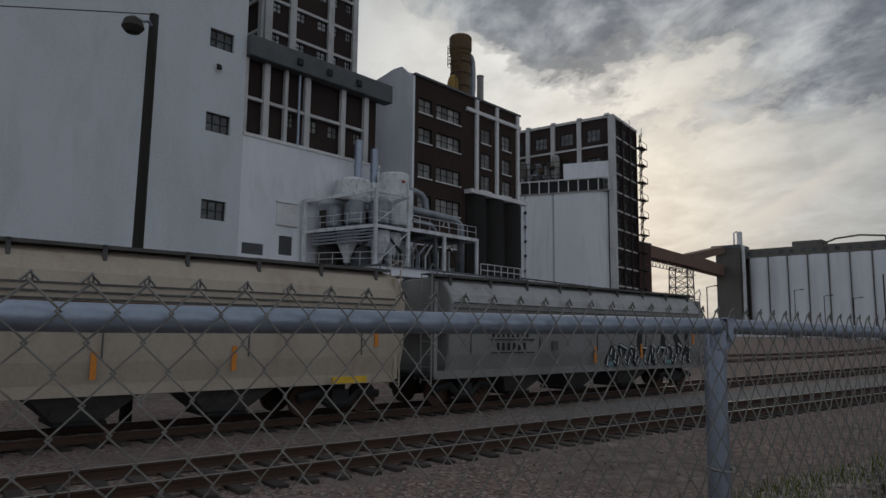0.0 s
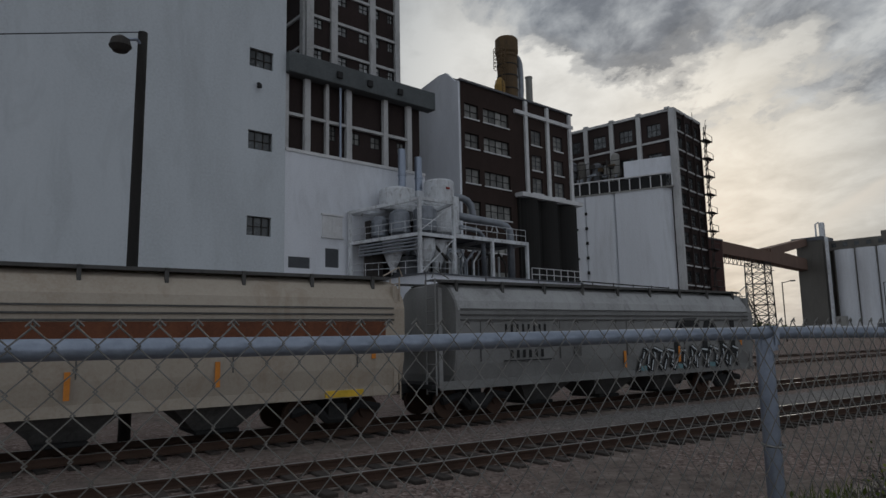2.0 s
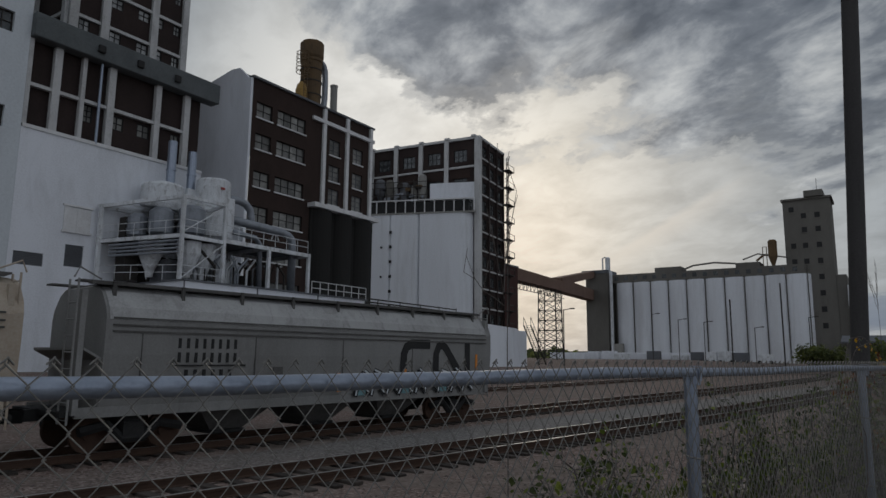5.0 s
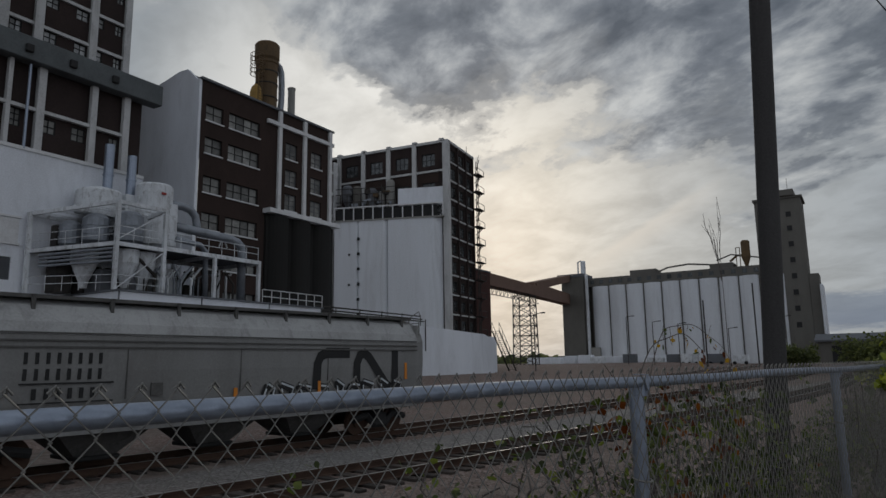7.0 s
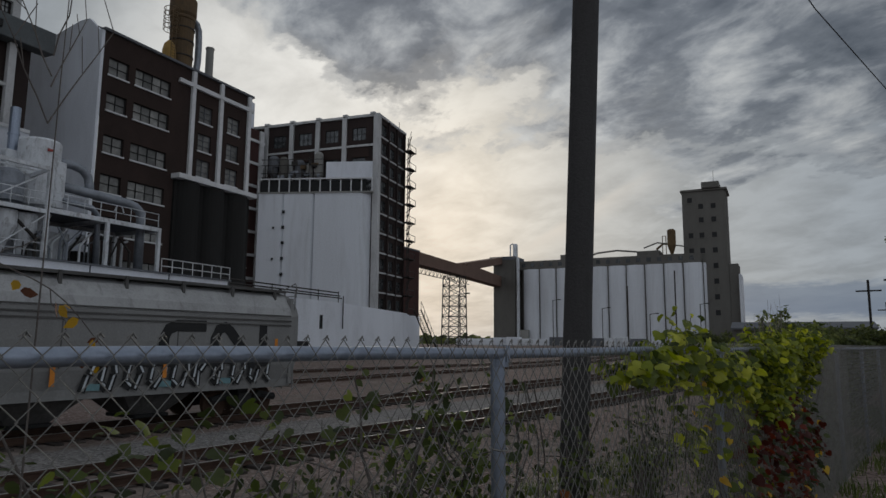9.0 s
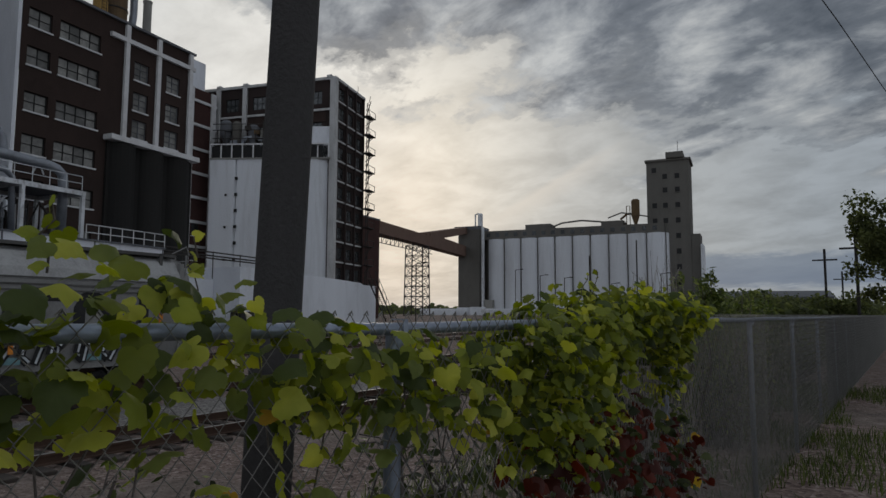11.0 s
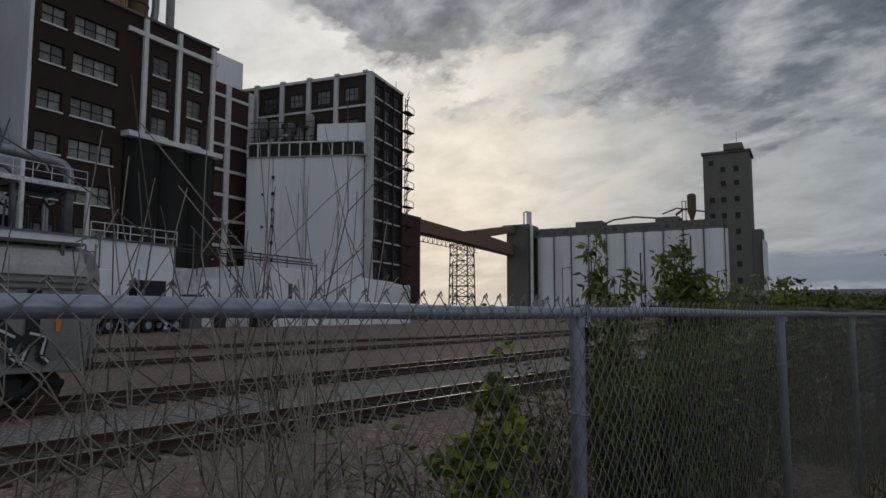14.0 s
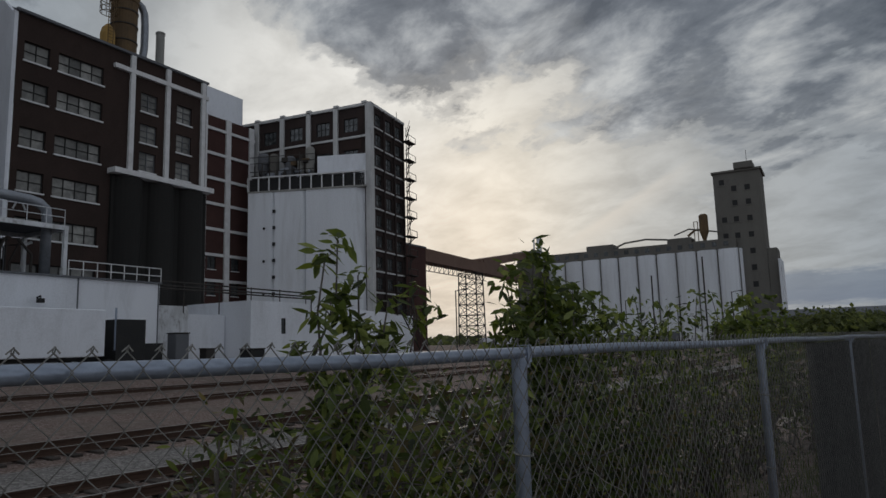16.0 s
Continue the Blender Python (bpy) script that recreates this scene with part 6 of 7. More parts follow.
def build_fence():
    f = thing("chain_link_fence", (0, 0, 0), "galvanised chain-link fence with a blue-grey top rail", "fence", turn=Matrix())
    bm = B()
    tube(bm, [(FX0 + 0.61 * i, 0, TOP + 0.004 * math.sin(i * 1.7)) for i in range(int((FX1 - FX0) / 0.61) + 1)], 0.017, 14)
    part("top_rail", bm, "galv", f, "round galvanised top rail", smooth=True)
    n = int(round((FX1 - FX0) / POST))
    pm = B()
    lathe(pm, 0, 0, [(0.0235, -0.1), (0.0235, TOP - 0.02), (0.023, TOP - 0.01)], 16)
    post = solid("post", pm, "galv", True)
    cm = B()
    lathe(cm, 0, 0, [(0.0252, TOP - 0.045), (0.0252, TOP - 0.004), (0.022, TOP + 0.008), (0.012, TOP + 0.013)], 16)
    box(cm, (-0.010, -0.029, TOP - 0.03), (0.010, -0.026, TOP + 0.02))
    box(cm, (-0.010, -0.029, TOP + 0.02), (0.010, 0.012, TOP + 0.023))
    capm = solid("post_cap", cm, "galv")
    tm = B()
    tie = [(0.029 * math.cos(a), 0.029 * math.sin(a) - 0.004, 0.004 * math.sin(a)) for a in (2 * math.pi * k / 10 for k in range(11))]
    tube(tm, tie, 0.0035, 4)
    tiem = solid("tie_wire", tm, "wire")
    for i in range(n + 1):
        x = FX0 + i * POST
        o = new("post", post)
        o.parent = f
        o.location = (x, 0.02, 0)
        o.rotation_euler = (0, radians(0.5 * math.sin(i * 2.3)), 0)
        c = new("cap", capm)
        c.parent = o
        c.location = (0, -0.012, 0)
        for z in (0.35, 0.8, 1.2):
            w = new("tie_wire", tiem)
            w.parent = o
            w.location = (0, 0, z)
    # woven wires, alternately facing
    p, rows = 0.0285, 45
    step = 0.033

    def strand(bm, x, flip, seg, thick):
        pts = []
        for k in range(rows + 1):
            s = (k + flip) % 2
            pts.append((x + (p + 0.003 if s else -0.003), -0.025 + (0.003 if s else -0.003), 0.05 + k * step))
        k = rows
        s = (k + flip) % 2
        dx = 0.010 if s else -0.010
        pts.append((pts[-1][0] - dx * 0.2, -0.03, pts[-1][2] + 0.008))
        pts.append((pts[-1][0] - dx, -0.026, pts[-1][2] - 0.010))
        tube(bm, pts, thick, seg, cap=False)

    kinds = []
    for flip in (0, 1):
        bm = B()
        strand(bm, 0, flip, 4, 0.0017)
        kinds.append(solid("wire", bm, "wire", True))
    rest = B()
    i = 0
    x = FX0
    singles = 0
    while x < FX1:
        if 4.0 < x < 15.5 and singles < 300:
            o = new("wire", kinds[i % 2])
            o.parent = f
            o.location = (x, 0, 0)
            singles += 1
        else:
            strand(rest, x, i % 2, 4 if x < 20 else 3, 0.0017)
        x += p
        i += 1
    tagged(part("woven_wire", rest, "wire", f, "diamond wire mesh", smooth=True), kind="stuff")


build_fence()


# ---- plants ----
def leaf_shape(kind):
    """Outline of a leaf in its own plane: x across, y along, tip at (0, 1)."""
    if kind == "vine":
        half = [(0.09, -0.03), (0.24, -0.09), (0.38, -0.05), (0.48, 0.06), (0.50, 0.19), (0.54, 0.30), (0.45, 0.40), (0.44, 0.52), (0.33, 0.60), (0.30, 0.70), (0.19, 0.76), (0.11, 0.88)]
        o = [(0, 0.10)] + half + [(0, 1.0)] + [(-x, y) for x, y in half[::-1]]
        c = (0, 0.34)
    elif kind == "long":
        o = [(0, 0), (0.16, 0.25), (0.17, 0.55), (0, 1.0), (-0.17, 0.55), (-0.16, 0.25)]
        c = None
    else:
        o = [(0, 0), (0.30, 0.22), (0.34, 0.55), (0, 1.0), (-0.34, 0.55), (-0.30, 0.22)]
        c = None
    return o, c


def add_leaf(bm, m, kind, curl=0.2):
    o, c = leaf_shape(kind)
    vs = [bm.verts.new(m @ Vector((x, y, -curl * (x * x * 1.6 + (y - 0.4) ** 2) + 0.05 * math.sin(9 * x + 5 * y + curl * 20) * min(abs(x) * 3, 1)))) for x, y in o]
    if c:
        mid = bm.verts.new(m @ Vector((c[0], c[1], 0.03)))
        for i in range(len(vs)):
            bm.faces.new((mid, vs[i], vs[(i + 1) % len(vs)]))
    else:
        bm.faces.new(vs[:4])
        bm.faces.new((vs[0], vs[3], vs[4], vs[5]))


def leaf_pose(rng, p, size, out, hang=0.6, spread=0.7):
    """A leaf at p whose face looks roughly along out and whose tip hangs."""
    n = (Vector(out) + Vector((rng.gauss(0, spread), rng.gauss(0, spread), rng.gauss(0.2, spread)))).normalized()
    tip = Vector((rng.gauss(0, 0.6), rng.gauss(0, 0.3), -hang + rng.gauss(0, 0.4)))
    tip = (tip - n * tip.dot(n)).normalized()
    side = tip.cross(n).normalized()
    s = size * rng.uniform(0.5, 1.3)
    return Matrix(((side.x * s, tip.x * s, n.x * s, p[0]), (side.y * s, tip.y * s, n.y * s, p[1]), (side.z * s, tip.z * s, n.z * s, p[2]), (0, 0, 0, 1)))


LEAF_MESH = {}


def leaf_mesh(kind, mat):
    if (kind, mat) not in LEAF_MESH:
        bm = B()
        add_leaf(bm, Matrix(), kind, 0.55)
        LEAF_MESH[kind, mat] = solid("leaf", bm, mat, True)
    return LEAF_MESH[kind, mat]


def wander(rng, a, b, n, loose):
    a, b = Vector(a), Vector(b)
    return [a.lerp(b, i / n) + (Vector((rng.gauss(0, loose), rng.gauss(0, loose), rng.gauss(0, loose))) if 0 < i < n else Vector()) for i in range(n + 1)]


def vine(name, label, x0, x1, top, bottom, count, size, mats, seed, singles=0, y=-0.02, thick=0.16, gap=None, shoots=()):
    """A climber over the fence. top(x), bottom(x): heights between which its leaves hang."""
    rng = random.Random(seed)
    v = thing(name, ((x0 + x1) / 2, 0, 0), label, "climbing plant", turn=Matrix())
    for k in range(int((x1 - x0) * 3) + 2):
        xa = rng.uniform(x0, x1)
        xb = xa + rng.uniform(-0.7, 0.7)
        st = B()
        tube(st, wander(rng, (xa, rng.uniform(-0.03, 0.08), 0.0), (min(max(xb, x0), x1), rng.uniform(-0.06, 0.06), top(min(max(xb, x0), x1)) - 0.05), 6, 0.04), 0.006, 5, radii=[0.0045 - 0.0004 * i for i in range(7)])
        part("stem", st, "bark", v)
    joined = {m: B() for m in mats}
    made = 0
    for k in range(count):
        x = rng.uniform(x0, x1)
        t, b = top(x), bottom(x)
        if t <= b:
            continue
        q = rng.random() ** 0.75
        z = b + (t - b) * q
        if gap and gap(x, z):
            continue
        bulge = thick * (0.5 + 0.6 * q) * rng.uniform(-0.75, 1.0)
        p = (x, y - bulge, z + rng.gauss(0, 0.02))
        m = leaf_pose(rng, p, size, (rng.uniform(-0.9, 0.6), -0.8 if bulge > -0.03 else 0.7, 0.35 + 0.6 * q), spread=0.7)
        mat = rng.choices(list(mats), weights=list(mats.values()))[0]
        if made < singles:
            o = new("leaf", leaf_mesh("vine", mat))
            o.parent = v
            o.matrix_world = m
            made += 1
        else:
            add_leaf(joined[mat], m, "vine", rng.uniform(0.2, 0.8))
    for sx, za, zb in shoots:
        st = B()
        pts = wander(rng, (sx, y, za), (sx + rng.gauss(0, 0.04), y - 0.03, zb), 4, 0.01)
        tube(st, pts, 0.002, 4)
        part("shoot", st, "bark", v)
        for p in pts[1:]:
            add_leaf(joined[list(mats)[0]], leaf_pose(rng, p, size * 0.55, (-0.5, -0.8, 0.2), hang=-0.3), "vine", 0.4)
    for mat, bm in joined.items():
        if len(bm.verts):
            tagged(part("foliage", bm, mat, v, smooth=True), kind="stuff")
        else:
            bm.free()


def bump_line(points):
    """Heights along x, linear between points."""
    return lambda x: float(np.interp(x, [p[0] for p in points], [p[1] for p in points]))


vine("grape_vine", "bright green grape vine draped over the fence rail", 15.2, 17.1,
     bump_line([(15.2, 1.50), (15.6, 1.60), (15.9, 1.65), (16.3, 1.60), (16.6, 1.62), (16.85, 1.60), (17.0, 1.55), (17.25, 1.5)]),
     bump_line([(15.2, 1.1), (15.5, 0.95), (15.85, 0.92), (15.98, 1.12), (16.1, 1.36), (16.3, 1.43), (16.55, 1.42), (16.66, 1.26), (16.76, 1.02), (16.86, 1.12), (16.96, 1.40), (17.05, 1.46), (17.25, 1.49)]),
     3500, 0.046, {"vine_leaf": 0.8, "shrub_leaf": 0.35}, 21, singles=300, thick=0.25, shoots=((15.80, 1.58, 1.70), (15.92, 1.60, 1.72), (16.9, 1.6, 1.68), (16.45, 1.6, 1.68), (16.78, 1.15, 0.85), (16.84, 1.2, 0.95)))
vine("grape_vine", "thin end of the grape vine lying along the rail", 16.95, 17.8,
     bump_line([(16.95, 1.58), (17.2, 1.62), (17.45, 1.58), (17.62, 1.60), (17.8, 1.53)]),
     bump_line([(16.95, 1.40), (17.2, 1.30), (17.35, 1.42), (17.5, 1.47), (17.8, 1.5)]),
     210, 0.055, {"vine_leaf": 0.9, "shrub_leaf": 0.25}, 27, y=0.02, thick=0.07, shoots=((17.25, 1.35, 1.2), (17.42, 1.38, 1.28)))
vine("grape_vine", "green grape vine with a few yellow leaves trailing along the rail", 13.0, 15.4,
     bump_line([(13.0, 1.44), (13.3, 1.47), (13.5, 1.55), (13.75, 1.65), (13.95, 1.63), (14.2, 1.56), (14.4, 1.50), (14.8, 1.46), (15.4, 1.48)]),
     bump_line([(13.0, 1.40), (13.5, 1.36), (13.9, 1.28), (14.3, 1.28), (14.8, 1.18), (15.4, 1.05)]),
     640, 0.056, {"vine_leaf": 0.75, "shrub_leaf": 0.4}, 22, thick=0.15, shoots=((13.72, 1.6, 1.72), (14.0, 1.58, 1.68)))
vine("grape_vine", "thin trailing vine with yellow-green leaves low on the fence", 13.6, 15.6,
     lambda x: 1.35, lambda x: 0.45, 260, 0.055, {"vine_leaf": 0.8, "shrub_leaf": 0.6, "yellow_leaf": 0.12}, 23, thick=0.06,
     gap=lambda x, z: noise.noise((x * 2.6, z * 2.0, 8)) < 0.0)
vine("red_creeper", "dark red autumn creeper low on the fence", 14.9, 17.3,
     bump_line([(14.9, 0.9), (15.4, 1.15), (16.1, 1.2), (16.8, 1.1), (17.3, 0.8)]), lambda x: 0.05,
     900, 0.06, {"red_leaf": 0.9, "dark_leaf": 0.6, "yellow_leaf": 0.05}, 24, y=-0.03, thick=0.14)
vine("dying_vine", "orange and green dying vine caught in the fence", 9.5, 10.9,
     bump_line([(9.5, 1.38), (10.0, 1.5), (10.4, 1.53), (10.9, 1.35)]), lambda x: 0.95,
     900, 0.034, {"autumn_leaf": 0.7, "shrub_leaf": 0.5, "vine_leaf": 0.06}, 25, y=0.08, thick=-0.15,
     gap=lambda x, z: noise.noise((x * 4.5, z * 4.0, 6)) < 0.16)
vine("creeper", "small dark creeper on the fence near the pole", 10.9, 13.4,
     bump_line([(10.9, 1.35), (11.8, 1.4), (12.4, 1.46), (13.4, 1.4)]), lambda x: 0.15,
     520, 0.042, {"dark_leaf": 0.8, "shrub_leaf": 0.5, "autumn_leaf": 0.05}, 26, y=0.3, thick=-0.3,
     gap=lambda x, z: noise.noise((x * 2.2, z * 2.2, 3)) < 0.02)


def shrub(name, label, at, width, deep, height, leaves, size, mats, seed, kind="oval", stems=9, category="shrub", tips=(), loose=0.5, matstem="bark", twig=0.2):
    """A bush of many stems; leaves sit in clumps along the upper stems, so that gaps stay."""
    rng = random.Random(seed)
    x, y = at
    z0 = ground_z(x, y)
    s = thing(name, (x, y, z0), label, category, turn=Matrix())
    sites = []
    ends = list(tips) or [(x + rng.uniform(-1, 1) * width / 2, y + rng.uniform(-1, 1) * deep / 2, z0 + height * rng.uniform(0.55, 1.0)) for _ in range(stems)]
    for e in ends:
        a = (x + (e[0] - x) * 0.25 + rng.gauss(0, 0.05), y + rng.gauss(0, 0.1), z0 - 0.03)
        pts = wander(rng, a, e, 7, 0.05)
        st = B()
        tube(st, pts, 0.01, 5, radii=[0.016 - 0.0017 * i for i in range(8)])
        for k in range(2, 8):
            sites.append((pts[k], twig * (0.9 - 0.06 * k)))
            if k < 7:
                b = pts[k] + Vector((rng.uniform(-1.5, 1.5) * twig, rng.uniform(-1, 1) * twig, rng.uniform(0.02, 0.6 * twig)))
                tube(st, wander(rng, pts[k], b, 3, 0.02), 0.004, 4)
                sites.append((b, 0.75 * twig))
                sites.append(((b + pts[k]) / 2, 0.75 * twig))
        part("stem", st, matstem, s)
    bms = {m: B() for m in mats}
    for k in range(leaves):
        c, r = rng.choice(sites)
        p = (c.x + rng.uniform(-1, 1) * r * loose * 1.3, c.y + rng.uniform(-1, 1) * r * loose * 1.3, max(c.z + rng.uniform(-1, 1) * r * loose * 1.2, z0 + 0.03))
        m = leaf_pose(rng, p, size, (0, -0.4, 0.8), hang=0.35, spread=0.8)
        add_leaf(bms[rng.choices(list(mats), weights=list(mats.values()))[0]], m, kind)
    for mat, bm in bms.items():
        if len(bm.verts):
            tagged(part("foliage", bm, mat, s), kind="stuff")
        else:
            bm.free()
    return s


S = {"sapling_leaf": 1.0, "shrub_leaf": 0.5, "dark_leaf": 0.2}
shrub("leafy_sapling", "slender leafy green sapling rising above the fence", (22.6, 1.4), 0.7, 0.5, 2.0, 1700, 0.095, S, 31, "long", category="sapling",
      tips=[(22.42, 1.4, 2.06), (22.36, 1.42, 1.98), (22.6, 1.45, 1.90), (22.72, 1.35, 1.76), (22.95, 1.4, 1.84), (22.5, 1.35, 1.62), (22.25, 1.25, 1.58)], loose=0.7, twig=0.11)
shrub("leafy_sapling", "full leafy green sapling rising above the fence", (24.5, 1.48), 1.4, 0.8, 2.3, 5200, 0.105, S, 32, "long", category="sapling",
      tips=[(24.35, 1.5, 2.2), (24.2, 1.6, 2.04), (24.6, 1.6, 2.06), (24.0, 1.5, 1.92), (24.9, 1.6, 1.96), (24.2, 1.4, 1.6), (25.2, 1.5, 1.86), (24.7, 1.4, 1.9), (24.4, 1.45, 2.1), (24.85, 1.5, 1.75), (23.9, 1.45, 1.72), (25.4, 1.5, 1.7), (24.5, 1.4, 1.7)], loose=0.8, twig=0.16)
shrub("leafy_sapling", "low spreading green sapling behind the fence", (27.0, 1.7), 1.6, 0.8, 1.9, 1900, 0.10, S, 33, "long", category="sapling",
      tips=[(25.9, 1.7, 1.78), (26.4, 1.7, 1.9), (27.0, 1.8, 1.88), (26.9, 1.6, 1.65), (27.5, 1.8, 1.9), (26.4, 1.6, 1.55), (28.0, 1.7, 2.0), (28.5, 1.7, 1.98), (28.9, 1.7, 1.86)], loose=0.8, twig=0.17)
shrub("leafy_sapling", "low spreading green sapling behind the fence", (31.0, 1.9), 3.4, 0.9, 2.1, 2200, 0.11, S, 34, "oval", category="sapling",
      tips=[(29.8, 1.9, 1.95), (30.4, 1.9, 2.05), (31.0, 2.0, 2.0), (31.6, 1.9, 2.1), (32.2, 1.9, 2.0), (32.7, 2.0, 1.85), (30.7, 1.8, 1.7), (31.9, 1.8, 1.7)], loose=0.7, twig=0.2)
G = {"shrub_leaf": 1.0, "dark_leaf": 0.5, "brown_leaf": 0.45, "sapling_leaf": 0.15}
D = {"dark_leaf": 1.0, "shrub_leaf": 0.45, "brown_leaf": 0.35}
for i, (x, y, w, h, n, mm) in enumerate(((21.75, 0.8, 0.9, 1.35, 3000, G), (22.3, 0.9, 1.4, 1.5, 5200, G), (23.5, 0.8, 1.6, 1.55, 5000, D), (24.5, 0.9, 1.3, 1.5, 1900, D), (26.6, 1.2, 1.6, 1.2, 1100, D),
                                        (28.4, 1.3, 2.4, 1.55, 1500, D), (31, 1.2, 2.8, 1.5, 1300, D), (34.5, 1.3, 3.2, 1.5, 1200, D), (38.5, 1.5, 3.6, 1.55, 1200, D), (43, 2.0, 4.0, 1.6, 1200, D), (23.0, 2.2, 2.0, 1.3, 900, G), (25.5, 2.4, 2.2, 1.3, 700, D),
                                        (20.2, 1.5, 1.3, 1.0, 300, S), (20.9, 1.3, 1.2, 0.9, 480, G))):
    shrub("shrub", "dense dark green shrub growing behind the fence" if x > 21 else "thin weedy shrub among dry stalks behind the fence", (x, y), w, 0.9, h, n, 0.066 if x < 30 else 0.12, mm, 40 + i, "long", stems=20, loose=0.8)
shrub("weed", "yellow-green young vine shoot behind the fence", (20.30, 0.91), 0.3, 0.2, 1.4, 1100, 0.055, {"vine_leaf": 0.5, "shrub_leaf": 0.8}, 60, "vine", category="weed",
      tips=[(20.38, 0.91, 1.33), (20.45, 0.96, 1.13), (20.24, 0.91, 1.09), (20.48, 0.86, 0.97), (20.32, 0.86, 1.21), (20.16, 0.96, 0.91), (20.08, 0.94, 0.78)], loose=0.7, twig=0.09)
for i, (x, y, w, h, n) in enumerate(((8.2, 1.3, 0.9, 0.8, 260), (9.3, 1.6, 1.2, 1.1, 420), (7.3, 2.0, 1.0, 0.6, 200), (10.4, 1.2, 1.0, 1.2, 360), (11.6, 1.1, 1.4, 1.35, 620), (12.7, 1.0, 1.4, 1.45, 700), (13.8, 0.9, 1.4, 1.3, 700), (15.8, 1.0, 1.6, 1.2, 650), (17.4, 0.9, 1.2, 1.0, 380), (6.2, 1.9, 0.8, 0.5, 130), (11.0, 2.6, 1.5, 0.9, 420), (14.6, 2.4, 1.8, 1.0, 520))):
    shrub("weed", "green weeds growing at the foot of the fence", (x, y), w, 0.7, h, n, 0.06, {"dark_leaf": 0.8, "shrub_leaf": 0.8}, 70 + i, category="weed", stems=10, loose=0.6)


def dry_stalks(at, n, h, seed, spread=0.5):
    rng = random.Random(seed)
    x, y = at
    z0 = ground_z(x, y)
    s = thing("dry_stalks", (x, y, z0), "bare pale dry weed stalks behind the fence", "dry weed", turn=Matrix())
    for k in range(n):
        bm = B()
        a = (x + rng.gauss(0, 0.12), y + rng.gauss(0, 0.15), z0 - 0.02)
        hh = h * rng.uniform(0.55, 1.0)
        b = (x + rng.gauss(0, spread), y + rng.gauss(0, spread * 0.6), z0 + hh)
        pts = wander(rng, a, b, 6, 0.03)
        tube(bm, pts, 0.006, 5, radii=[0.0045 - 0.00055 * i for i in range(7)])
        for j in range(2, 6):
            c = pts[j] + Vector((rng.gauss(0, 0.16), rng.gauss(0, 0.1), rng.uniform(0.1, 0.35)))
            tube(bm, wander(rng, pts[j], c, 2, 0.015), 0.0017, 4)
        part("stalk", bm, "dry_stem" if rng.random() < 0.6 else "bark", s)


for i, (x, y, n, h) in enumerate(((16.6, 0.5, 10, 1.4), (18.1, 0.45, 16, 1.92), (18.3, 0.6, 14, 2.0), (18.75, 0.5, 20, 2.08), (18.95, 0.7, 16, 2.15), (19.2, 0.9, 8, 1.8), (10.6, 0.5, 9, 1.5), (-0.9, 0.35, 9, 1.15), (12.0, 0.6, 10, 1.5), (22.9, 0.6, 10, 1.4))):
    dry_stalks((x, y), n, h, 90 + i, 0.17 if 18 < x < 19.5 else 0.3)


def bare_sapling(at, h, seed, arms):
    rng = random.Random(seed)
    x, y = at
    z0 = ground_z(x, y)
    s = thing("bare_sapling", (x, y, z0), "leafless young sapling standing at the fence", "sapling", turn=Matrix())
    bm = B()
    tube(bm, wander(rng, (x, y, z0 - 0.03), (x + 0.02, y, z0 + h), 8, 0.0015), 0.005, 6, radii=[0.0036 - 0.00035 * i for i in range(9)])
    part("trunk", bm, "bark", s)
    for za, dx, dz in arms:
        bm = B()
        a = Vector((x, y, z0 + za))
        e = a + Vector((dx, rng.gauss(0, 0.05), dz))
        pts = wander(rng, a, e, 4, 0.002)
        tube(bm, pts, 0.003, 5, radii=[0.0015, 0.0014, 0.0013, 0.0011, 0.0008])
        for p in pts[2:]:
            tube(bm, [p, p + Vector((rng.gauss(0, 0.03), 0.01, rng.uniform(0.04, 0.1)))], 0.0009, 4)
        part("branch", bm, "bark", s)


bare_sapling((10.84, 0.12), 2.29, 5, ((1.92, -0.10, 0.17), (1.92, 0.14, 0.25), (1.99, 0.09, 0.19), (2.01, -0.06, 0.16), (2.05, 0.03, 0.17)))
bare_sapling((6.45, 0.18), 2.1, 6, ((1.72, -0.14, 0.18), (1.74, 0.13, 0.2), (1.8, 0.06, 0.26), (1.7, -0.2, 0.08)))


